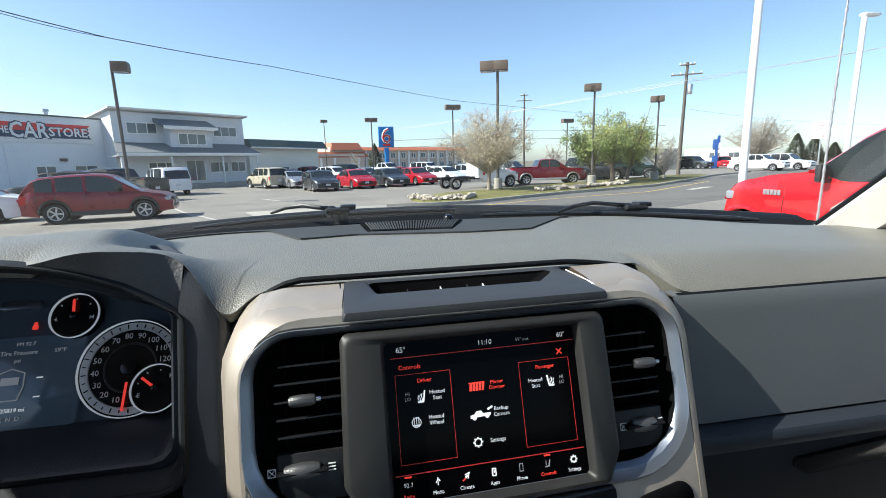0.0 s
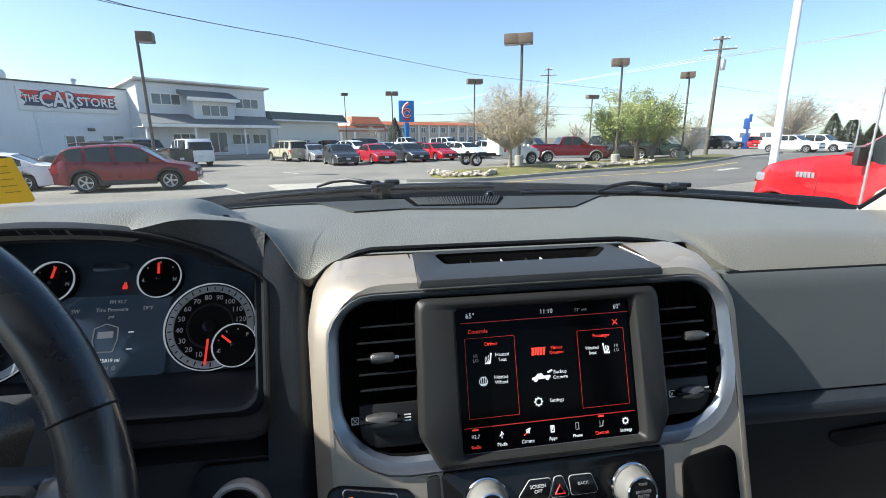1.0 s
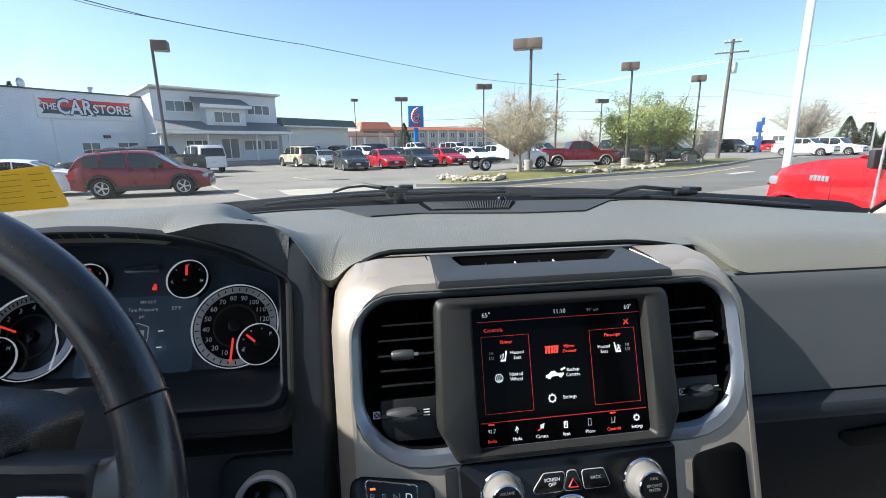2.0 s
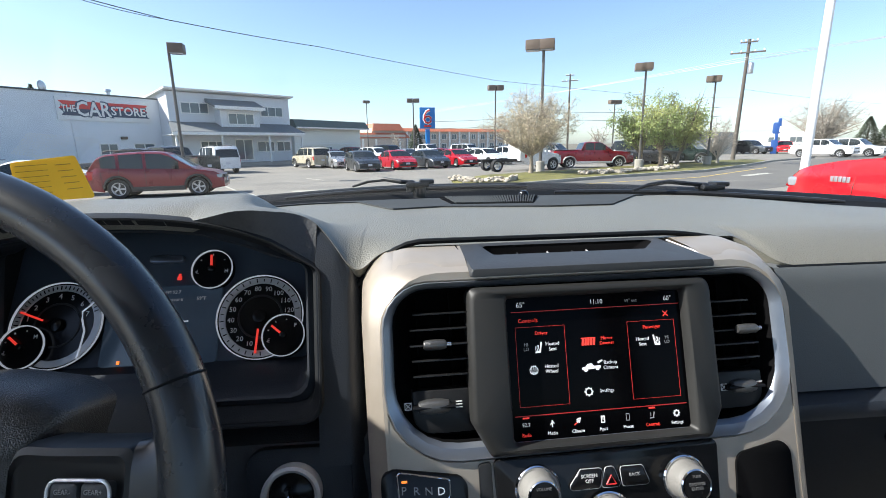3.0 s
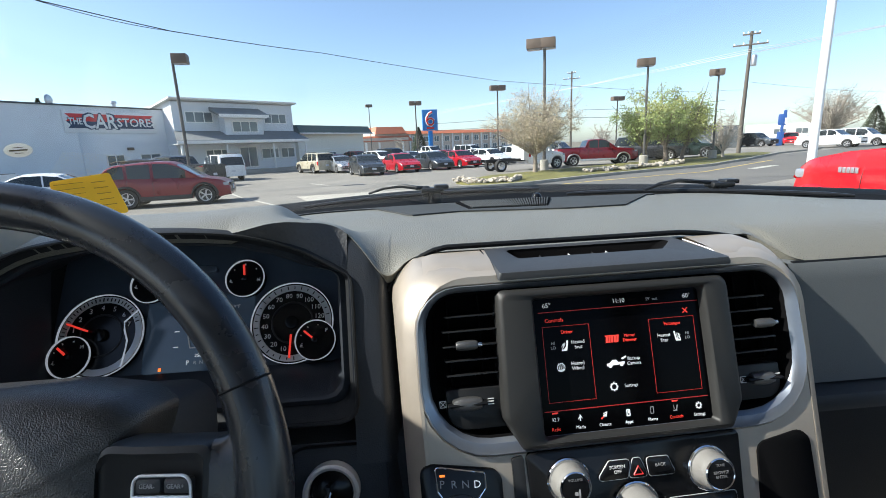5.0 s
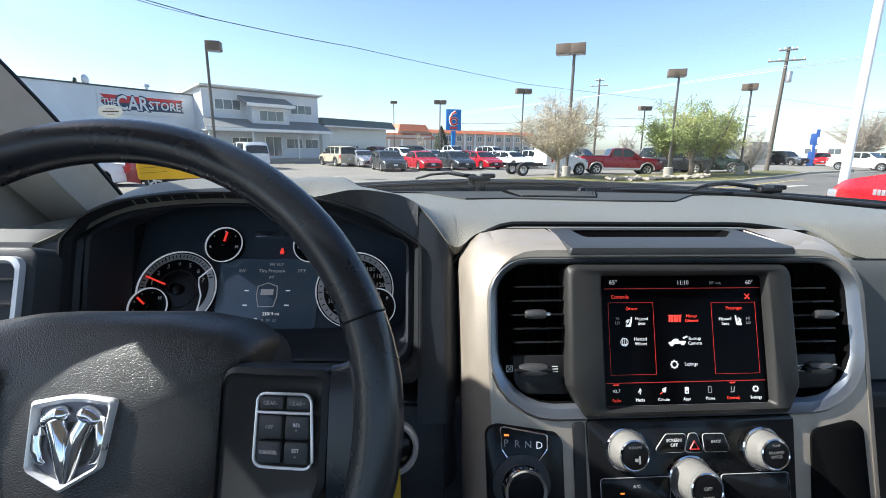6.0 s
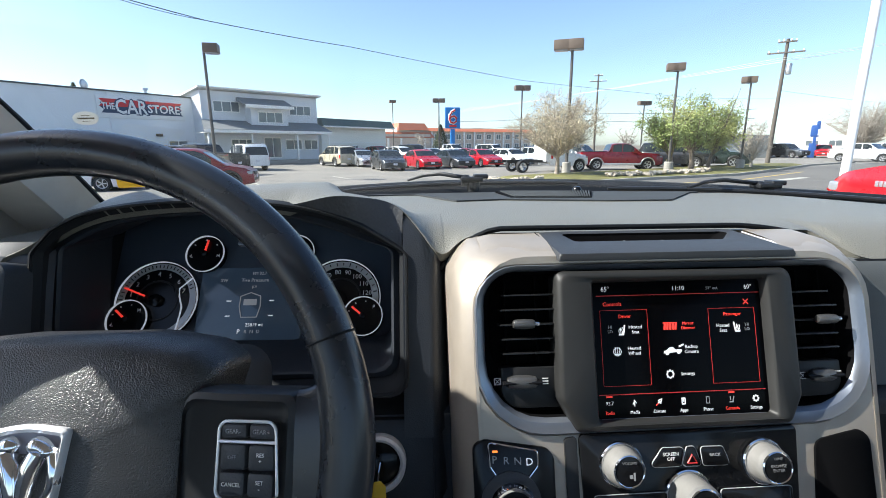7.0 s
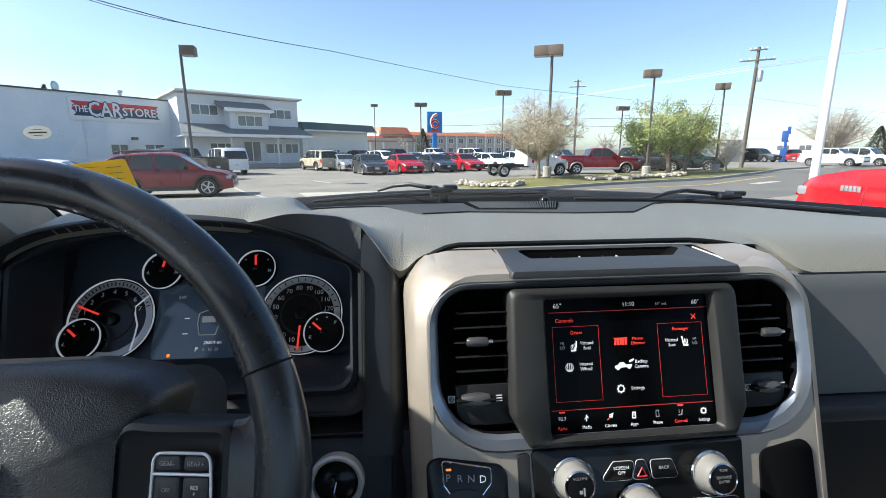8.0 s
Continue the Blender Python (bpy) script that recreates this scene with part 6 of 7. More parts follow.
TOPPER = dict(L=5.2, W=1.85, H=1.95, belt=[(-2.6, 1.05), (-0.9, 1.08), (1.0, 1.06), (1.3, 1.04), (2.2, 0.95), (2.6, 0.8)], roof=[(-2.6, 1.1), (-2.52, 1.60), (-2.3, 1.84), (-0.4, 1.86), (0.2, 1.82), (0.5, 1.72), (1.15, 1.06), (2.6, 0.8)],
              cabin_keys=None, wheels=(0.37, 0.25), axle=(-1.6, 1.6), side=((-2.2, -0.75), (-0.60, -0.05), (0.03, 0.62)), ws=(0.48, 1.1), rw=(-2.58, -2.46), ground=0.30, tail=0.34)
WAGON = dict(L=5.2, W=2.0, H=1.9, belt=[(-2.6, 1.12), (-2.2, 1.16), (1.0, 1.12), (1.3, 1.1), (2.3, 1.0), (2.6, 0.85)], roof=[(-2.6, 1.15), (-2.5, 1.5), (-2.3, 1.80), (-0.5, 1.86), (0.2, 1.84), (0.5, 1.74), (1.2, 1.12), (2.6, 0.85)],
             cabin_keys=None, wheels=(0.39, 0.26), axle=(-1.5, 1.5), side=((-2.2, -1.25), (-1.15, -0.30), (-0.22, 0.70)), ws=(0.48, 1.14), rw=(-2.58, -2.36), ground=0.26)
BOXY = dict(L=4.25, W=1.82, H=1.69, belt=[(-2.12, 1.02), (-1.7, 1.06), (0.9, 1.03), (1.2, 1.02), (1.9, 0.94), (2.12, 0.75)], roof=[(-2.12, 1.05), (-2.04, 1.35), (-1.9, 1.60), (-1.4, 1.66), (0.2, 1.66), (0.45, 1.58), (1.05, 1.04), (2.12, 0.7)],
            cabin_keys=None, wheels=(0.35, 0.23), axle=(-1.25, 1.32), side=((-1.80, -1.15), (-1.06, -0.36), (-0.28, 0.64)), ws=(0.45, 0.98), rw=(-2.10, -1.92), ground=0.22)


def park(name, label, category, kind_, colour, x, y, heading, scale=1.0, **kw):
    p = pose(x, y, gz(x, y), 0, 0, heading) @ Matrix.Scale(scale, 4)
    return vehicle(name, label, category, p, colour, **{**kind_, **kw})


red_m = paint("deep_red", (0.17, 0.007, 0.015), 0.3)
cherry_m = paint("cherry_red", (0.40, 0.008, 0.018), 0.1)
bright_red = paint("bright_red", (0.60, 0.006, 0.012))
grey_m = paint("graphite", (0.055, 0.062, 0.07), 0.5)
black_m = paint("black", (0.012, 0.013, 0.015))
white_m = paint("white", (0.72, 0.73, 0.74))
tan_m = paint("tan", (0.44, 0.40, 0.30))
silver_m = paint("silver", (0.48, 0.49, 0.50), 0.7)
green_m = paint("dark_green", (0.012, 0.025, 0.022))
maroon_m = paint("maroon", (0.22, 0.012, 0.015), 0.2)

park("suv", "deep red compact SUV with alloy wheels parked on the lot", "car", SUVK, red_m, -9.72, 18.75, 13, 1.03, rack=True, clad=M["blacktrim"])
park("pickup_truck", "black full-size pickup parked behind the red SUV", "pickup truck", PICKUP, black_m, -14.9, 26.6, 187, 0.98)
park("pickup_truck", "dark blue-black pickup with red tail lights", "pickup truck", PICKUP, black_m, -14.9, 30.0, 160, 1.04)
park("suv", "black SUV parked in front of the grey building", "car", WAGON, black_m, -19.8, 36.5, 150, 1.0)
park("pickup_truck", "white pickup with a white canopy over its bed", "pickup truck", TOPPER, white_m, -14.6, 36.6, 128, 1.05, rack=True)
park("sedan", "white sedan with red tail lights", "car", SEDAN, white_m, -15.2, 19.2, 200, 1.0)
park("pickup_truck", "white pickup parked by the grey block wall", "pickup truck", PICKUP, white_m, -26.8, 29.5, 160, 1.0)
park("suv", "tan boxy compact SUV with black lower trim", "car", BOXY, tan_m, -8.6, 42.6, 128, 1.05, clad=M["blacktrim"], rack=True)
park("sedan", "silver sedan among the parked cars", "car", SEDAN, silver_m, -6.2, 41.5, -62, 1.0)
park("hatchback", "dark grey hatchback with a green windscreen sticker", "car", HATCH, grey_m, -3.35, 35.0, -70, 1.02)
park("sedan", "bright red sedan parked in the front row", "car", SEDAN, cherry_m, -0.75, 37.0, -68, 1.02)
park("sedan", "graphite grey sedan parked in the front row", "car", SEDAN, grey_m, 1.9, 38.4, -66, 1.02)
park("sedan", "bright red sedan parked in the front row", "car", SEDAN, cherry_m, 4.4, 40.2, -64, 1.02)
park("sedan", "white sedan parked in the front row", "car", SEDAN, white_m, 7.4, 42.4, -58, 1.03)
park("suv", "white SUV parked in the front row", "car", SUVK, white_m, 10.2, 44.0, -58, 0.97)
row_b = [("sedan", SEDAN, red_m, "dark red sedan in the second row", -8.0, 52.0), ("suv", SUVK, white_m, "white SUV in the second row", -3.2, 50.5), ("sedan", SEDAN, silver_m, "silver sedan in the second row", 0.2, 51.5),
         ("sedan", SEDAN, maroon_m, "maroon sedan in the second row", 4.4, 52.5), ("sedan", SEDAN, white_m, "white sedan in the second row", 8.2, 54.0), ("suv", SUVK, grey_m, "grey SUV in the second row", 12.0, 55.5), ("pickup_truck", PICKUP, white_m, "white pickup in the back rows", 3.0, 64.0),
         ("suv", WAGON, white_m, "white SUV in the back rows", 9.0, 66.0), ("suv", WAGON, black_m, "black SUV in the back rows", -2.0, 62.0), ("suv", SUVK, maroon_m, "maroon SUV in the back rows", -6.5, 60.0), ("sedan", SEDAN, bright_red, "red sedan in the back rows", 14.5, 62.0), ("suv", WAGON, silver_m, "silver SUV in the back rows", 18.0, 58.0)]
for nm, kd_, col, lab, x, y in row_b:
    park(nm, lab, "car" if nm != "pickup_truck" else "pickup truck", kd_, col, x, y, -46, 1.0, group="parked cars")
park("pickup_truck", "maroon crew-cab pickup with grey lower trim", "pickup truck", PICKUP, red_m, 13.7, 33.2, -8, 0.98, clad=M["rim"])
park("suv", "black SUV parked behind the shrubs", "car", WAGON, black_m, 19.9, 36.6, -40, 1.05)
park("suv", "dark green full-size SUV parked behind the shrubs", "car", WAGON, green_m, 22.6, 36.4, -35, 1.1)
park("pickup_truck", "white pickup parked behind the trees", "pickup truck", PICKUP, white_m, 20.2, 41.2, -45, 1.0)
park("suv", "silver SUV parked behind the trees", "car", WAGON, silver_m, 15.0, 46.0, -45, 1.0)
park("suv", "grey SUV on the far side of the road", "car", WAGON, grey_m, 48.0, 60.8, -72, 1.0)
park("suv", "bright red boxy SUV on the far side of the road", "car", BOXY, bright_red, 52.6, 60.2, -128, 1.0, clad=M["blacktrim"])
park("pickup_truck", "white crew-cab pickup on the far side of the road", "pickup truck", PICKUP, white_m, 43.5, 44.7, -66, 0.96)
park("suv", "white full-size SUV on the far side of the road", "car", WAGON, white_m, 47.4, 45.0, -66, 1.0)
park("sedan", "silver sedan on the far side of the road", "car", SEDAN, silver_m, 51.0, 67.0, -70, 1.0)
# red pickup alongside
big_red = park("pickup_truck", "bright red full-size pickup parked alongside", "pickup truck", PICKUP, bright_red, 6.85, 3.24, 90, 1.1,
               belt=[(-2.92, 1.30), (-0.9, 1.32), (1.10, 1.29), (1.25, 1.34), (1.45, 1.40), (2.04, 1.345), (2.70, 1.215), (2.86, 1.12), (2.92, 0.95)],
               roof=[(-2.92, 1.2), (-0.88, 1.3), (-0.80, 1.40), (-0.62, 1.82), (-0.35, 1.89), (0.5, 1.92), (0.74, 1.90), (0.94, 1.80), (1.28, 1.54), (1.58, 1.36), (2.9, 1.0)],
               ws=(0.90, 1.52), side=((-0.56, 0.20), (0.28, 1.30)), axle=(-1.65, 2.40), wheels=(0.40, 0.26), lampz=1.04)
for k in range(5):
    bm = B()
    box(bm, 1.84 + 0.055 * k, 1.004, 1.125, 0.044, 0.014, 0.07, 0.003, Matrix.Translation((0, 0, 0)))
    part("badge_bar", bm, M["rim"], big_red, "plain chrome badge bar")
for s in (-1, 1):
    bm = B()
    tube(bm, [(2.40 + 0.490 * math.cos(radians(a)), s * 0.985, 0.40 + 0.490 * math.sin(radians(a))) for a in range(8, 173, 8)], 0.032, 8)
    part("arch_flare", bm, bright_red, big_red, "swollen red wheel-arch lip")
    bm = B()
    tube(bm, [(1.77, s * 0.965, 1.27), (1.775, s * 1.002, 1.05), (1.79, s * 1.006, 0.75), (1.70, s * 0.995, 0.45)], 0.005, 6)
    part("door_gap", bm, M["blacktrim"], big_red, "dark gap at the front edge of the door")
for o in [c for c in big_red.children if c.name.startswith("door_mirror")]:
    bpy.data.objects.remove(o)
for s in (-1, 1):
    bm = B()
    box(bm, 1.24, s * 1.08, 1.385, 0.08, 0.13, 0.21, 0.03)
    box(bm, 1.24, s * 0.99, 1.30, 0.06, 0.16, 0.05, 0.015)
    part("door_mirror", bm, M["blacktrim"], big_red, "black door mirror")

# cab-chassis truck with a bare frame
cc = thing("flatbed_truck", "white cab-chassis truck with a bare rear frame", "truck", pose(7.6, 31.2, 0, 0, 0, 14))
cab = vehicle("cab", "", "", Matrix(), white_m, L=2.9, W=1.95, H=1.95, belt=[(-1.45, 1.25), (0.2, 1.25), (0.5, 1.2), (1.2, 1.1), (1.45, 0.9)], roof=[(-1.45, 1.9), (-0.4, 1.92), (-0.1, 1.82), (0.45, 1.22), (1.45, 0.9)], cabin_keys=None,
              wheels=(0.40, 0.25), axle=(0.75,), side=((-1.0, -0.12),), ws=(-0.1, 0.42), rw=(9, 9), ground=0.38)
for o in list(cab.children):
    o.parent = cc
    o.matrix_basis = pose(1.6, 0, 0) @ o.matrix_basis
bpy.data.objects.remove(cab)
bm = B()
for s in (-1, 1):
    box(bm, -1.2, s * 0.42, 0.72, 3.2, 0.09, 0.20, 0.01)
for x in (-2.5, -1.2, 0.0):
    box(bm, x, 0, 0.72, 0.08, 0.85, 0.12, 0.01)
part("chassis_frame", bm, M["blacktrim"], cc, "bare black chassis frame")
for s in (-1, 1):
    o = new("wheel", WHEELS[(0.40, 0.25)][0])
    o.parent = cc
    o.matrix_basis = pose(-1.9, s * 0.82, 0.40, 0, 0, 0 if s < 0 else 180) @ Matrix.Diagonal((1, 1.6, 1, 1))
    o2 = new("rim", WHEELS[(0.40, 0.25)][1])
    o2.parent = o
bm = B()
box(bm, 0.05, 0, 1.25, 0.5, 1.8, 1.1, 0.03)
part("tool_box", bm, white_m, cc, "white steel box behind the cab")


# ---- buildings ----
def window(parent, m, w, h, panes, frame_m="trim", depth=0.06):
    bm_ = B()
    f = 0.09
    for cx, cy, sx, sy in ((0, h / 2 - f / 2, w, f), (0, -h / 2 + f / 2, w, f), (-w / 2 + f / 2, 0, f, h), (w / 2 - f / 2, 0, f, h)):
        box(bm_, cx, cy, depth / 2, sx, sy, depth, 0, m)
    for i in range(1, panes):
        box(bm_, -w / 2 + w * i / panes, 0, depth / 2, 0.07, h - 2 * f, depth * 0.9, 0, m)
    fr = part("window", bm_, M[frame_m], parent, smooth=False)
    for i in range(panes):
        bm_ = B()
        box(bm_, -w / 2 + w * (i + 0.5) / panes, 0, 0.012, w / panes - 0.06, h - 2 * f + 0.02, 0.02, 0, m)
        part("pane", bm_, M["winglass"], fr, smooth=False)
    return fr


def wall_frame(x, y, ang, z=0):
    """u along the wall, v up, w out of the wall towards the lot."""
    a = radians(ang)
    return Matrix(((math.cos(a), 0, math.sin(a), x), (math.sin(a), 0, -math.cos(a), y), (0, 1, 0, z), (0, 0, 0, 1)))


# grey block shop with the big sign
shop = thing("shop_building", "grey block shop with a flat roof and a large sign", "shop building", group="")
zb_ = 0.30
WS_ = wall_frame(-22.75, 46.0, 58, zb_)
bm = B()
box(bm, -14, 2.75, -6, 28, 6.5, 12, 0, WS_)
part("wall", bm, M["stucco"], shop, "plain grey block wall", smooth=False)
bm = B()
box(bm, -14, 6.06, -6, 28.2, 0.12, 12.2, 0, WS_)
part("parapet_cap", bm, M["roofdark"], shop, smooth=False)
window(shop, WS_ @ Matrix.Translation((-1.9, 1.35, 0.002)), 1.9, 1.5, 2)
window(shop, WS_ @ Matrix.Translation((-4.9, 1.6, 0.002)), 1.5, 1.0, 2)
bm = B()
box(bm, -3.6, 2.55, 0.12, 0.5, 0.24, 0.24, 0.03, WS_)
part("wall_lamp", bm, M["bronze"], shop)
for x, h, r_ in ((-14.5, 6.6, 0.14), (-3.2, 6.7, 0.16)):
    bm = B()
    lathe(bm, [(r_, 6.0), (r_, h - 0.12), (r_ * 1.7, h - 0.1), (r_ * 1.5, h + 0.08), (0.03, h + 0.12)], WS_ @ Matrix.Translation((x, 0, -2.0)) @ Matrix.Rotation(radians(-90), 4, "X"), 14)
    part("roof_vent", bm, M["rim"], shop)
bm = B()
lathe(bm, [(0.42, 0.0), (0.36, 0.08), (0.05, 0.14)], WS_ @ Matrix.Translation((-8.66, 6.42, -0.5)) @ Matrix.Rotation(radians(30), 4, "Y"), 20)
tube(bm, [WS_ @ Vector((-8.66, 6.0, -0.6)), WS_ @ Vector((-8.66, 6.42, -0.55))], 0.04, 6)
part("satellite_dish", bm, M["rim"], shop)
bm = B()
tube(bm, [WS_ @ Vector((-7.35, 6.0, 0.06)), WS_ @ Vector((-7.35, 0.1, 0.06))], 0.06, 8)
part("downpipe", bm, M["stucco"], shop)
# sign with its ribbon and lettering
sign = thing("shop_sign", "white shop sign with a red and navy ribbon and large lettering", "sign")
SG = WS_ @ Matrix.Translation((-4.62, 4.80, 0.05))
bm = B()
box(bm, 0, 0, 0, 7.25, 1.80, 0.12, 0.03, SG)
board = part("sign_board", bm, M["signwhite"], sign)
bm = B()
slab(bm, [(-3.45, 0.02), (3.35, 0.02), (3.05, 0.28), (3.45, 0.62), (-3.45, 0.62), (-3.15, 0.32)], 0.05, 0.075, SG)
part("red_ribbon", bm, M["signred"], board)
bm = B()
slab(bm, [(-3.35, -0.52), (3.45, -0.52), (3.1, -0.24), (3.35, 0.02), (-3.45, 0.02), (-3.15, -0.26)], 0.05, 0.075, SG)
part("navy_ribbon", bm, M["navy"], board)
for body, x, y, s, sq in (("THE", -2.80, 0.02, 0.72, 0.75), ("CAR", -1.02, 0.0, 1.62, 0.80), ("STORE", 1.72, -0.03, 0.98, 0.98)):
    for grow, mt, d_ in ((1.07, "navy", 0.080), (1.0, "signwhite", 0.088)):
        t_ = text_mesh("lettering", body, s * grow, M[mt], board, SG @ Matrix.Translation((x, y - 0.02, d_)), depth=0.004, squash=sq, bold=0.018 * s if mt == "signwhite" else 0.05 * s)

# two-storey grey building with a porch and a dormer
house = thing("office_building", "two-storey blue-grey office with a porch roof and white trim", "office building")
zb_ = 0.40
WH = wall_frame(-21.0, 44.6, 45, zb_)
LEN = 11.85
bm = B()
box(bm, LEN / 2 - 0.185, 3.0, -4.5, LEN + 0.37, 7.1, 9, 0, WH)
part("wall", bm, M["siding"], house, "blue-grey lap siding", smooth=False)
for i in range(30):
    bm = B()
    box(bm, LEN / 2, 0.3 + 0.205 * i, 0.006, LEN, 0.02, 0.014, 0, WH)
    part("siding_lap", bm, M["siding"], house, smooth=False)
bm = B()
rp = [WH @ Vector(p) for p in ((-0.74, 6.84, 0.75), (LEN + 0.22, 6.84, 0.75), (LEN + 0.22, 5.88, -9.6), (-0.74, 5.88, -9.6))]
rq = [WH @ Vector(p) for p in ((-0.74, 6.70, 0.70), (LEN + 0.22, 6.70, 0.70), (LEN + 0.22, 5.73, -9.6), (-0.74, 5.73, -9.6))]
loft(bm, [rq, rp], True, True, True)
part("roof", bm, M["trim"], house, "thin pale roof edge", smooth=False)
for u, v, w, h, n_ in ((1.95, 5.17, 2.55, 1.05, 3), (9.76, 5.15, 2.6, 1.05, 3)):
    window(house, WH @ Matrix.Translation((u, v, 0.02)), w, h, n_)
# dormer bay with its own small roof
bm = B()
box(bm, 5.70, 4.25, 0.5, 3.9, 2.2, 1.4, 0, WH)
bay = part("dormer", bm, M["siding"], house, smooth=False)
window(bay, WH @ Matrix.Translation((5.75, 4.24, 1.205)), 2.65, 1.10, 3)
bm = B()
loft(bm, [[WH @ Vector(p) for p in ((2.95, 5.15, 2.0), (7.95, 5.15, 2.0), (7.95, 5.34, 2.0), (2.95, 5.34, 2.0))], [WH @ Vector(p) for p in ((2.95, 5.80, -0.1), (7.95, 5.80, -0.1), (7.95, 6.15, -0.1), (2.95, 6.15, -0.1))]], True, True, True)
part("dormer_roof", bm, M["shingle"], bay, smooth=False)
bm = B()
box(bm, 5.45, 5.22, 2.03, 5.0, 0.26, 0.08, 0, WH)
box(bm, 5.45, 5.08, 1.6, 4.5, 0.10, 0.85, 0, WH)
part("dormer_fascia", bm, M["trim"], bay, smooth=False)
# porch roof, fascia, posts
bm = B()
loft(bm, [[WH @ Vector(p) for p in ((-1.25, 2.75, 2.7), (LEN + 0.02, 2.75, 2.7), (LEN + 0.02, 2.95, 2.7), (-1.25, 2.95, 2.7))], [WH @ Vector(p) for p in ((-0.45, 3.70, 0.0), (LEN - 0.15, 3.70, 0.0), (LEN - 0.15, 3.90, 0.0), (-0.45, 3.90, 0.0))]], True, True, True)
part("porch_roof", bm, M["shingle"], house, "grey shingled porch roof", smooth=False)
bm = B()
box(bm, LEN / 2 - 0.62, 2.80, 2.72, LEN + 1.28, 0.24, 0.08, 0, WH)
box(bm, LEN / 2 - 0.62, 2.66, 1.3, LEN + 1.2, 0.06, 2.7, 0, WH)
part("porch_fascia", bm, M["trim"], house, "white porch fascia and soffit", smooth=False)
for u in (-0.9, 3.09, 7.86, LEN - 0.25):
    bm = B()
    box(bm, u, 1.3, 2.45, 0.14, 2.6, 0.14, 0.01, WH)
    part("porch_post", bm, M["trim"], house)
bm = B()
box(bm, LEN / 2 - 0.5, -0.17, 1.4, LEN + 0.6, 0.40, 2.8, 0.02, WH)
part("porch_floor", bm, M["concrete"], house)
window(house, WH @ Matrix.Translation((6.35, 1.28, 0.02)), 1.9, 2.1, 2)
window(house, WH @ Matrix.Translation((8.75, 1.58, 0.02)), 2.0, 1.1, 2)
window(house, WH @ Matrix.Translation((10.85, 1.58, 0.02)), 1.7, 1.1, 2)
window(house, WH @ Matrix.Translation((3.2, 1.55, 0.02)), 2.3, 1.2, 3)
WL = wall_frame(-21.0, 44.6, 45 + 90, zb_)
bm = B()
box(bm, 1.5, 3.2, 0.012, 0.16, 6.3, 0.02, 0, WL @ Matrix.Diagonal((1, 1, -1, 1)))
part("corner_board", bm, M["trim"], house, smooth=False)

# long low building with a dark mansard edge
low = thing("low_building", "long low cream building with a dark flat roof edge", "building")
WB = wall_frame(-12.4, 57.0, 53, 0.5)
bm = B()
box(bm, 4.7, 1.55, -5, 11.4, 4.3, 10, 0, WB)
part("wall", bm, M["cream"], low, smooth=False)
bm = B()
loft(bm, [[WB @ Vector(p) for p in ((-1.4, 3.62, 1.0), (11.3, 3.62, 1.0), (11.3, 3.62, -11), (-1.4, 3.62, -11))], [WB @ Vector(p) for p in ((-1.4, 4.56, 0.5), (11.0, 4.56, 0.5), (11.0, 4.56, -11), (-1.4, 4.56, -11))]], True, True, True)
part("roof_edge", bm, M["green_metal"], low, "faded green mansard edge", smooth=False)
bm = B()
box(bm, 4.95, 3.60, 1.0, 12.7, 0.16, 0.1, 0, WB)
part("gutter", bm, M["trim"], low, smooth=False)
for u in (2.5, 4.4, 7.6, 9.2):
    window(low, WB @ Matrix.Translation((u, 1.1, 0.02)), 1.2, 0.6, 2)
bm = B()
box(bm, 4.7, 1.75, 0.03, 11.4, 0.10, 0.06, 0, WB)
part("band", bm, M["trim"], low, smooth=False)

# motel beyond the lot
motel = thing("motel_building", "long tan two-storey motel with an orange roof edge", "motel")
WM = wall_frame(-9.0, 92.0, 28, 0.5)
bm = B()
box(bm, 5.0, 1.55, -4, 10, 4.1, 10, 0, WM)
part("office_wall", bm, M["motel"], motel, smooth=False)
for u0, u1, z0_, z1_, w_ in ((-1.0, 11.0, 2.9, 4.0, 1.2), (3.0, 10.0, 4.4, 5.8, 0.6), (10.5, 40.0, 4.3, 5.0, -1.0)):
    bm = B()
    loft(bm, [[WM @ Vector(p) for p in ((u0, z0_, w_), (u1, z0_, w_), (u1, z0_, -9), (u0, z0_, -9))], [WM @ Vector(p) for p in ((u0 + 0.6, z1_, w_ - 1), (u1 - 0.6, z1_, w_ - 1), (u1 - 0.6, z1_, -9), (u0 + 0.6, z1_, -9))]], True, True, True)
    part("roof_edge", bm, M["roofred"], motel, "orange metal roof edge", smooth=False)
bm = B()
box(bm, 6.5, 4.2, -4, 7, 1.4, 8, 0, WM)
part("office_tower", bm, M["motel"], motel, smooth=False)
bm = B()
box(bm, 25.0, 1.85, -6, 30, 4.9, 9, 0, WM)
part("wing_wall", bm, M["motel"], motel, smooth=False)
for i in range(11):
    bm = B()
    box(bm, 11.6 + 2.7 * i, 1.85, -1.4, 0.35, 4.9, 0.35, 0, WM)
    part("pilaster", bm, M["trim"], motel, smooth=False)
    for v in (1.2, 3.2):
        window(motel, WM @ Matrix.Translation((12.9 + 2.7 * i, v, -1.49)), 1.3, 1.2, 2)
bm = B()
for u in (0.6, 3.4, 8.6):
    box(bm, u, 1.2, 0.9, 0.4, 3.2, 0.4, 0, WM)
part("porte_cochere", bm, M["trim"], motel, smooth=False)

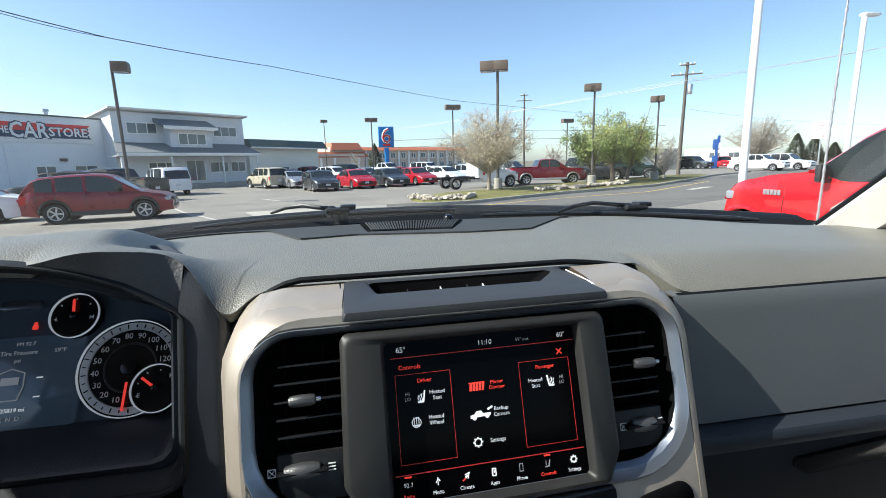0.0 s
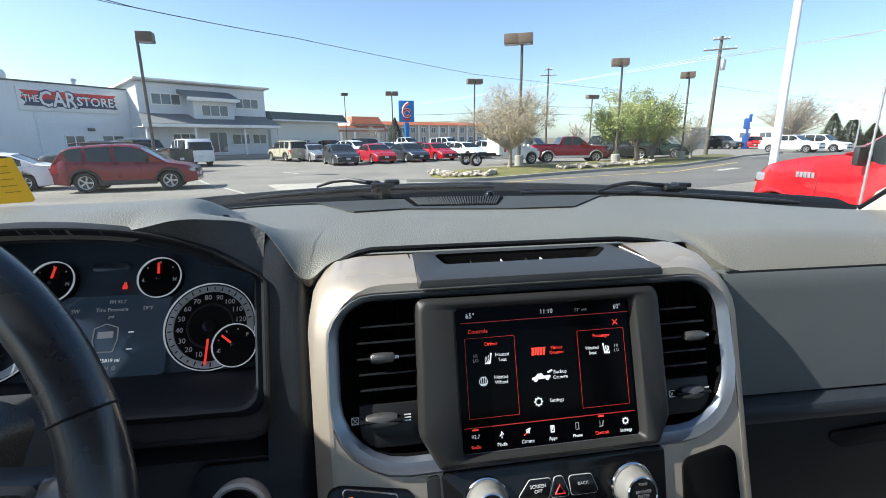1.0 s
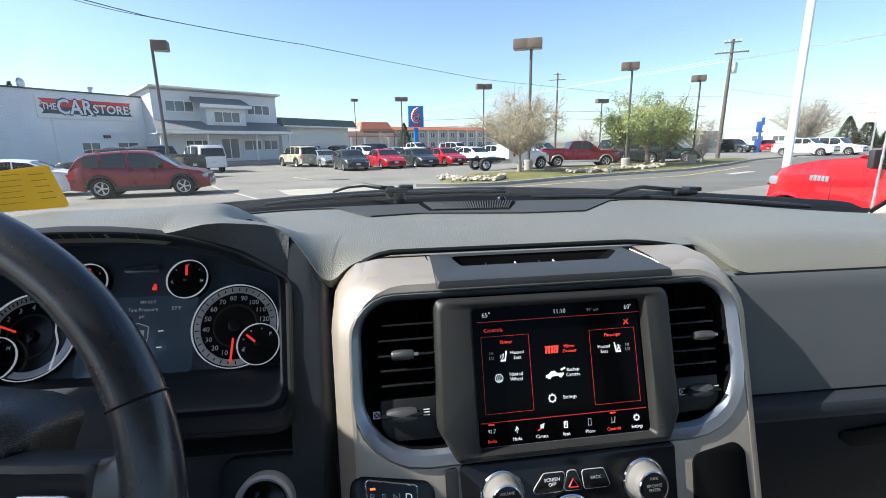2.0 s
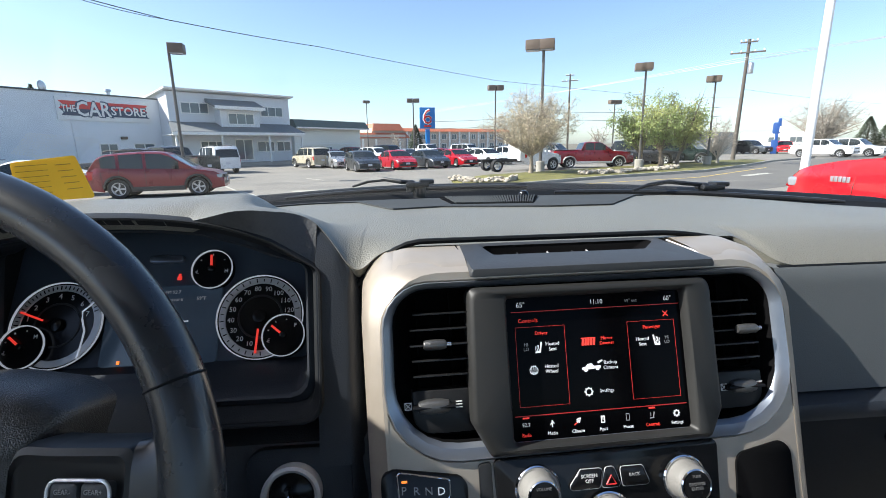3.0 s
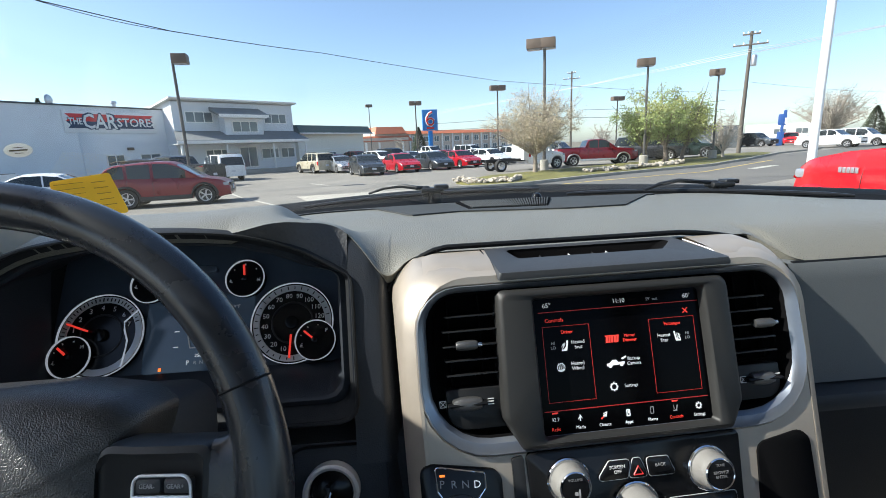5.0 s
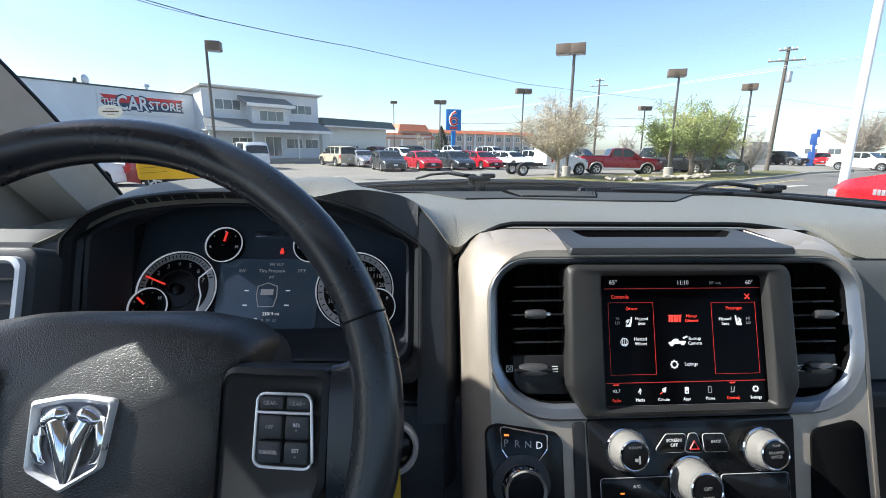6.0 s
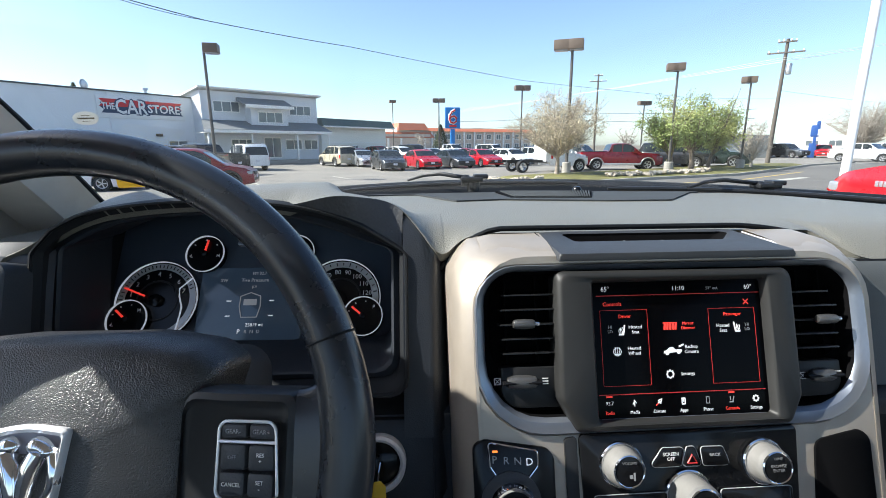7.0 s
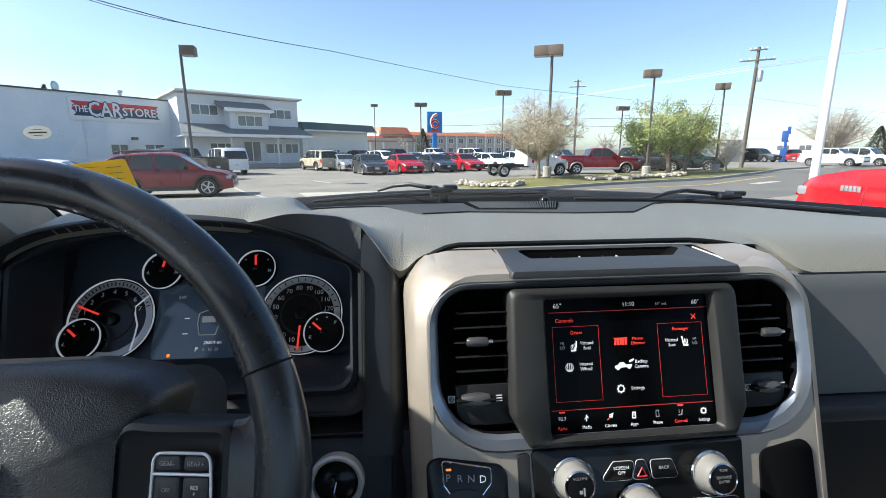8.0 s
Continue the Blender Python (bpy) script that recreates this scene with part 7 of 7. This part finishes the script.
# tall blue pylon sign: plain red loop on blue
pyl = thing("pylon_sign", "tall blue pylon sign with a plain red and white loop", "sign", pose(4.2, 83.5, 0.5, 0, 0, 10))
bm = B()
box(bm, 0, 0, 1.9, 0.7, 0.7, 4.6, 0.05)
part("pylon_post", bm, M["signblue"], pyl)
bm = B()
box(bm, 0, 0, 6.1, 2.75, 0.5, 3.6, 0.08)
cabinet = part("sign_cabinet", bm, M["signblue"], pyl)
for rad, mt, y in ((0.27, "signwhite", -0.26), (0.15, "signred", -0.46)):
    bm = B()
    loop = [(0.35, 0, 7.45), (-0.25, 0, 7.15), (-0.62, 0, 6.5), (-0.68, 0, 5.9), (-0.42, 0, 5.35), (0.1, 0, 5.2), (0.55, 0, 5.5), (0.58, 0, 6.05), (0.2, 0, 6.4), (-0.3, 0, 6.3), (-0.6, 0, 6.0)]
    tube(bm, [(x, y, z) for x, _, z in loop], rad, 8)
    part("loop", bm, M[mt], cabinet)
bm = B()
box(bm, 0, -0.28, 4.72, 1.3, 0.1, 0.34, 0.02)
part("red_bar", bm, M["signred"], cabinet)
# blue service sign, far right
svc = thing("pylon_sign", "blue stepped pylon sign by the road", "sign", pose(50.9, 60, 0, 0, 0, -38) @ Matrix.Diagonal((0.5, 0.7, 0.88, 1)))
bm = B()
box(bm, 0, 0, 1.0, 1.6, 0.6, 2.2, 0.06)
box(bm, 0.2, 0, 2.6, 0.7, 0.6, 1.0, 0.06)
box(bm, 0.1, 0, 3.9, 1.9, 0.7, 1.7, 0.25)
box(bm, 0.6, 0, 5.0, 0.8, 0.7, 0.7, 0.2)
part("sign_body", bm, M["deepblue"], svc)
bm = B()
box(bm, 0.9, -0.36, 3.7, 0.5, 0.06, 0.9, 0.02)
part("white_panel", bm, M["signwhite"], svc)
far_shop = thing("white_building", "small white flat-roofed building beyond the road", "building", pose(66, 76, 0, 0, 0, -35))
bm = B()
box(bm, -1.0, 0, 1.6, 10.5, 6, 3.2, 0.05)
part("wall", bm, M["stucco"], far_shop, smooth=False)
window(far_shop, pose(-1.6, -3.01, 1.9, 90, 0, 0), 1.8, 1.0, 2)
window(far_shop, pose(1.4, -3.01, 1.9, 90, 0, 0), 1.8, 1.0, 2)
far_lot = thing("brown_building", "low brown building beyond the trees", "building", pose(42, 66, 0, 0, 0, -35))
bm = B()
box(bm, 0, 0, 1.5, 12, 7, 3.0, 0.05)
part("wall", bm, M["roofdark"], far_lot, smooth=False)
for k in range(5):
    bm = B()
    box(bm, -4.4 + 2.2 * k, -3.52, 1.5, 1.3, 0.1, 1.4, 0)
    part("window", bm, M["winglass"], far_lot, smooth=False)

# ---- poles ----
def light_pole(x, y, h, heads, label, col="bronze", yaw=0, size=1.0, group="lot lights"):
    p = thing("lamp_post", label, "street lamp", pose(x, y, gz(x, y), 0, 0, yaw), group)
    bm_ = B()
    lathe(bm_, [(0.28, 0.0), (0.28, 0.65), (0.24, 0.7)], None, 16)
    part("concrete_base", bm_, M["concrete"], p)
    bm_ = B()
    tube(bm_, [(0, 0, 0.6), (0, 0, h)], [0.085 * size, 0.07 * size], 8)
    part("pole", bm_, M["darksteel"], p)
    for s in heads:
        bm_ = B()
        tube(bm_, [(0, 0, h - 0.12), (s * 0.35 * size, 0, h - 0.12)], 0.04, 6)
        part("arm", bm_, M[col], p)
        bm_ = B()
        box(bm_, s * 0.40 * size, 0, h - 0.02, 0.72 * size, 0.66 * size, 0.46 * size, 0.03)
        hd = part("lamp_head", bm_, M[col], p, "bronze box lamp head")
        bm_ = B()
        box(bm_, s * 0.40 * size, 0, h - 0.02 - 0.245 * size, 0.60 * size, 0.50 * size, 0.04, 0.008)
        part("lens", bm_, M["lamp_clear"], hd)
    return p


light_pole(8.72, 29.3, 7.80, (-1.30, 0.42), "tall bronze lot lamp with two box heads", yaw=-20, size=1.25)
light_pole(15.25, 28.9, 6.45, (-0.85, 0.1), "bronze lot lamp behind the green trees", yaw=-20, size=0.95)
light_pole(22.45, 32.5, 6.2, (-0.8, 0.1), "bronze lot lamp beyond the green trees", yaw=-30, size=0.9)
light_pole(-11.4, 24.3, 6.60, (0.95,), "bronze lot lamp beside the parked pickups", yaw=10, size=0.95)
light_pole(1.1, 55.5, 6.9, (-1, 1), "bronze lot lamp with two box heads", yaw=5, size=0.95)
light_pole(8.6, 43.9, 7.0, (-1, 1), "bronze lot lamp behind the blossoming tree", yaw=5, size=0.95)
light_pole(25.4, 55.0, 6.6, (-1, 1), "bronze lot lamp far back in the lot", yaw=10, size=1.0)
light_pole(-5.4, 70.0, 8.1, (-0.6, 0.6), "thin lot lamp near the motel", yaw=20, size=0.8)


def tall_white(x, y, h, r, label, lamp=False):
    p = thing("white_pole", label, "pole", pose(x, y, 0))
    bm_ = B()
    tube(bm_, [(0, 0, 0), (0, 0, h)], [r * 1.12, r], 20)
    part("shaft", bm_, M["whitepole"], p)
    bm_ = B()
    lathe(bm_, [(r * 2.2, 0), (r * 2.2, 0.04), (r * 1.3, 0.10)], None, 16)
    part("base_plate", bm_, M["concrete"], p)
    if lamp:
        bm_ = B()
        box(bm_, 0.35, 0, h + 0.05, 1.0, 0.4, 0.16, 0.05)
        part("lamp_head", bm_, M["whitepole"], p)
    return p


tall_white(18.78, 20.0, 14.0, 0.165, "tall white steel pole beside the road")
tall_white(27.3, 22.0, 9.1, 0.13, "white lamp pole beyond the red pickup", True)

nop = thing("parking_sign", "white no-parking sign with red lettering on a thin post", "traffic sign", pose(18.6, 16.0, 0, 0, 0, -44))
bm = B()
tube(bm, [(0, 0.03, 0), (0, 0.03, 3.1)], 0.03, 8)
part("post", bm, M["rim"], nop)
bm = B()
box(bm, 0, 0, 2.72, 0.62, 0.02, 0.70, 0.005)
plate_ob = part("sign_plate", bm, M["signwhite"], nop)
for body, z, s in (("NO", 2.92, 0.19), ("PARKING", 2.72, 0.13), ("ANY", 2.58, 0.09), ("TIME", 2.47, 0.09)):
    text_mesh("lettering", body, s, M["signred"], plate_ob, pose(0, -0.014, z, 90, 0, 0), depth=0.001)


def utility_pole(x, y, h, yaw, label, can=True, lean=0.0):
    p = thing("utility_pole", label, "utility pole", pose(x, y, gz(x, y), 0, lean, yaw))
    bm_ = B()
    tube(bm_, [(0, 0, 0), (0, 0, h)], [0.19, 0.12], 12)
    part("pole", bm_, M["woodpole"], p)
    for z, w in ((h - 1.1, 2.6), (h - 0.25, 1.3)):
        bm_ = B()
        box(bm_, 0, -0.14, z, w, 0.1, 0.12, 0.01)
        part("crossarm", bm_, M["woodpole"], p)
        for f in (-0.46, -0.2, 0.2, 0.46):
            bm_ = B()
            lathe(bm_, [(0.05, 0), (0.07, 0.08), (0.04, 0.16)], pose(w * f, -0.14, z + 0.06), 10)
            part("insulator", bm_, M["trim"], p)
    if can:
        bm_ = B()
        lathe(bm_, [(0.2, -0.45), (0.22, -0.4), (0.22, 0.35), (0.15, 0.45)], pose(0.38, 0.0, h - 2.4), 16)
        part("transformer", bm_, M["rim"], p, "grey transformer can")
    return p


utility_pole(30.0, 39.9, 10.4, -38, "tall wooden utility pole with a transformer", True, 1.0)
utility_pole(26.9, 75.0, 12.6, -25, "wooden utility pole far behind the lot", False)


def cable(name, pts, r, material, label, sag=0.0, n=14):
    c = thing(name, label, "overhead cable")
    bm_ = B()
    out = []
    for a, b_ in zip(pts, pts[1:]):
        a, b_ = Vector(a), Vector(b_)
        for k in range(n):
            f = k / n
            out.append(a.lerp(b_, f) + Vector((0, 0, -sag * 4 * f * (1 - f))))
    out.append(Vector(pts[-1]))
    tube(bm_, out, r, 5)
    part("cable", bm_, material, c)
    return c


cable("service_cable", [(-6.9, 6.6, 4.45), (-4.84, 10.0, 4.33), (-2.53, 14.0, 4.62), (4.28, 22.0, 4.73), (19.31, 34.0, 5.11), (30.0, 39.9, 5.6)], 0.009, M["wire"], "black service cable slung across the lot", 0.02, 6)
cable("second_cable", [(-6.0, 7.0, 4.30), (-4.84, 10.0, 4.33)], 0.006, M["wire"], "thin cable twisted with the service cable", 0.08, 10)
top = Vector((30.0, 39.9, 8.6))
for k, (dx, dz) in enumerate(((-1.1, 0.15), (-0.4, 0.1), (0.5, 0.1), (1.1, 0.15))):
    cable("power_line", [(8.0 + dx, 110.0, 9.4 + 0.3 * k), (top.x + dx * 0.8, top.y + dx * 0.6, top.z + dz), (60.0 + dx, 26.0, 12.5 + 0.3 * k)], 0.016, M["alu_wire"], "pale overhead power line", 0.25, 10)
cable("low_line", [(30.0, 39.9, 6.3), (62, 50, 5.4), (100, 60, 6.0)], 0.012, M["wire"], "thin dark overhead line", 0.3)
for z in (6.4, 5.2):
    cable("far_line", [(5, 82, z - 0.5), (26.9, 75.0, z + 0.4), (44, 62, z)], 0.03, M["wire"], "dark overhead line behind the lot", 0.3)


# ---- trees ----
def leaf_cloud(bm_, spots, per, size, reach, rnd):
    for p, d, dep in spots:
        for _ in range(per):
            c = p + Vector((rnd.gauss(0, reach), rnd.gauss(0, reach), rnd.gauss(0, reach * 0.8)))
            u = Vector((rnd.gauss(0, 1), rnd.gauss(0, 1), rnd.gauss(0, 1))).normalized()
            v = u.orthogonal().normalized()
            s = size * rnd.uniform(0.6, 1.4)
            q = rnd.uniform(0, math.tau)
            v2 = u.cross(v)
            a = (v * math.cos(q) + v2 * math.sin(q)) * s
            b_ = u.cross(a).normalized() * s * 0.6
            vs = [bm_.verts.new(c + a), bm_.verts.new(c + b_ + u * s * 0.15), bm_.verts.new(c - a), bm_.verts.new(c - b_ + u * s * 0.15)]
            bm_.faces.new((vs[0], vs[1], vs[2]))
            bm_.faces.new((vs[0], vs[2], vs[3]))


def bezier(a, b_, c, n):
    return [a * (1 - t) ** 2 + b_ * 2 * t * (1 - t) + c * t * t for t in [k / n for k in range(n + 1)]]


def inside(centre, radii, rnd, lo=0.0, hi=1.0, floor_=-0.75):
    while True:
        d = Vector((rnd.gauss(0, 1), rnd.gauss(0, 1), rnd.gauss(0.15, 1))).normalized()
        if d.z > floor_:
            k = lo + (hi - lo) * rnd.random() ** 0.5
            return centre + Vector((d.x * radii[0], d.y * radii[0], d.z * radii[1])) * k


def tree(name, label, x, y, seed, trunk_r, fork, centre, radii, limbs=14, subs=6, twigs=5, bark="bark", leaf=None, leaf2=None, per=0, size=0.05, reach=0.2, twig_r=0.006, floor_=-0.75, lean=(0, 0)):
    """A tree whose limbs fork low and reach into a rounded crown; leaves or buds sit on the outer twigs."""
    t = thing(name, label, "tree", pose(x, y, gz(x, y)))
    rnd = random.Random(seed)
    wood, spots = B(), []
    c0 = Vector((lean[0], lean[1], centre))
    f0 = Vector((lean[0] * 0.25, lean[1] * 0.25, fork))
    tube(wood, [(0, 0, -0.1), (0.03, 0.0, fork * 0.4), (f0.x * 0.8, f0.y, fork)], [trunk_r * 1.4, trunk_r * 1.05, trunk_r * 0.85], 10, False)
    for k in range(limbs):
        tip = inside(c0, radii, rnd, 0.72, 1.0, floor_)
        start = f0 + Vector((0, 0, -rnd.random() * fork * 0.18))
        mid = start.lerp(tip, 0.45) + Vector((rnd.gauss(0, 0.12), rnd.gauss(0, 0.12), rnd.uniform(-0.05, 0.30) * radii[1]))
        pts = bezier(start, mid, tip, 8)
        r0 = trunk_r * rnd.uniform(0.30, 0.52)
        tube(wood, pts, [r0 + (twig_r * 1.3 - r0) * (i / 8) ** 0.7 for i in range(9)], 5, False)
        for j in range(subs):
            q = rnd.uniform(0.28, 0.95)
            i0 = int(q * 8)
            s0 = pts[i0]
            e0 = s0.lerp(inside(c0, radii, rnd, 0.6, 1.04, floor_), rnd.uniform(0.22, 0.48))
            m0 = s0.lerp(e0, 0.5) + Vector((rnd.gauss(0, 0.08), rnd.gauss(0, 0.08), rnd.gauss(0.05, 0.08))) * radii[0] * 0.4
            sp = bezier(s0, m0, e0, 4)
            rs = r0 * (1 - q) * 0.55 + twig_r * 1.6
            tube(wood, sp, [rs + (twig_r - rs) * i / 4 for i in range(5)], 4, False)
            for w in range(twigs):
                b0 = sp[rnd.choice((1, 2, 3, 4))]
                d = (b0 - c0)
                d = Vector((d.x / radii[0], d.y / radii[0], d.z / radii[1])) + Vector((rnd.gauss(0, 0.5), rnd.gauss(0, 0.5), rnd.gauss(0.25, 0.4)))
                e = b0 + d.normalized() * rnd.uniform(0.10, 0.26) * radii[0] * 0.75
                mt_ = b0.lerp(e, 0.5) + Vector((rnd.gauss(0, 0.03), rnd.gauss(0, 0.03), rnd.gauss(0, 0.03)))
                tube(wood, [b0, mt_, e], [twig_r, twig_r * 0.8, twig_r * 0.5], 3, False)
                spots += [(mt_, d, 0), (e, d, 0)]
    part("trunk", wood, M[bark], t)
    if leaf:
        split = len(spots) if not leaf2 else int(len(spots) * 0.6)
        # sort by a slow drift so that each tint gathers in its own part of the crown
        spots.sort(key=lambda s_: math.sin(s_[0].x * 1.1 + seed) + 0.6 * math.cos(s_[0].z * 1.7 + s_[0].y) + rnd.random() * 0.7)
        for mat_key, chunk in ((leaf, spots[:split]), (leaf2, spots[split:])):
            if mat_key and chunk:
                g = B()
                leaf_cloud(g, chunk, per, size, reach, rnd)
                part("crown", g, M[mat_key], t)
    return t


tree("blossom_tree", "rounded tree with bare twigs and pale cream buds", 7.35, 26.6, 3, 0.12, 1.25, 3.0, (3.35, 2.3), 38, 10, 9, "budbark", "blossom", None, 2, 0.036, 0.11, 0.0055, -0.45)
tree("green_tree", "spreading tree in fresh green leaf", 18.3, 31.6, 11, 0.17, 1.2, 3.75, (2.5, 2.2), 16, 7, 5, "bark", "leaf", "leaf_y", 9, 0.060, 0.20, 0.01, -0.7, (-0.3, 0))
tree("green_tree", "yellow-green tree beside the lot lamp", 15.9, 29.8, 14, 0.12, 1.0, 3.5, (2.2, 1.95), 13, 7, 5, "bark", "leaf", "leaf_y", 9, 0.060, 0.20, 0.01, -0.75, (-0.4, 0))
tree("green_tree", "yellow-green spreading tree with a leaning trunk", 20.0, 32.4, 17, 0.13, 1.1, 3.75, (2.3, 2.0), 13, 7, 5, "bark", "leaf_y", "leaf", 9, 0.060, 0.20, 0.01, -0.7, (0.9, 0))
tree("bare_tree", "bare many-stemmed tree beside the road", 24.3, 34.0, 21, 0.11, 0.5, 2.2, (1.9, 1.8), 22, 7, 6, "twig", twig_r=0.008, floor_=-0.4)
tree("bare_tree", "large bare round-headed tree across the road", 59.9, 62.0, 31, 0.34, 1.5, 4.5, (6.2, 4.0), 40, 10, 8, "twig", twig_r=0.010, floor_=-0.25)
tree("bare_tree", "bare tree near the motel", -1.5, 86.0, 41, 0.12, 1.2, 2.9, (1.8, 1.7), 12, 5, 4, "twig", twig_r=0.02)
tree("bare_tree", "bare tree behind the lot", 28.5, 66.0, 43, 0.16, 1.4, 3.0, (2.2, 1.8), 12, 5, 4, "twig", twig_r=0.018)


def conifer(label, x, y, h, r, seed):
    t = thing("conifer", label, "tree", pose(x, y, gz(x, y)))
    rnd = random.Random(seed)
    g = B()
    tube(g, [(0, 0, -0.1), (0, 0, h)], [0.14, 0.02], 8, False)
    part("trunk", g, M["bark"], t)
    g = B()
    n = 2600
    for i in range(n):
        f = (i / n) ** 0.8
        z = 0.35 + (h - 0.3) * f
        rr = r * (1 - f) ** 0.8 * rnd.uniform(0.55, 1.08)
        a = rnd.uniform(0, math.tau)
        c = Vector((rr * math.cos(a), rr * math.sin(a), z))
        o = Vector((math.cos(a), math.sin(a), rnd.uniform(-0.2, 0.5))).normalized()
        s = Vector((-math.sin(a), math.cos(a), 0))
        L_ = rnd.uniform(0.16, 0.34) * (0.6 + 0.5 * (1 - f))
        vs = [g.verts.new(c - o * L_ * 0.4), g.verts.new(c + s * L_ * 0.35), g.verts.new(c + o * L_), g.verts.new(c - s * L_ * 0.35 + Vector((0, 0, L_ * 0.2)))]
        g.faces.new((vs[0], vs[1], vs[2]))
        g.faces.new((vs[0], vs[2], vs[3]))
    part("crown", g, M["needle"], t)
    return t


conifer("dense dark conifer across the road", 59.3, 55.0, 4.5, 1.7, 5)
conifer("dense dark conifer across the road", 62.2, 55.0, 4.2, 1.6, 6)
conifer("dense dark conifer across the road", 65.6, 55.0, 3.2, 1.4, 7)
conifer("dark conifer near the motel", 2.1, 84.5, 5.4, 1.7, 8)
conifer("dark conifer behind the shop roof", -38.0, 52.0, 8.4, 1.8, 9)
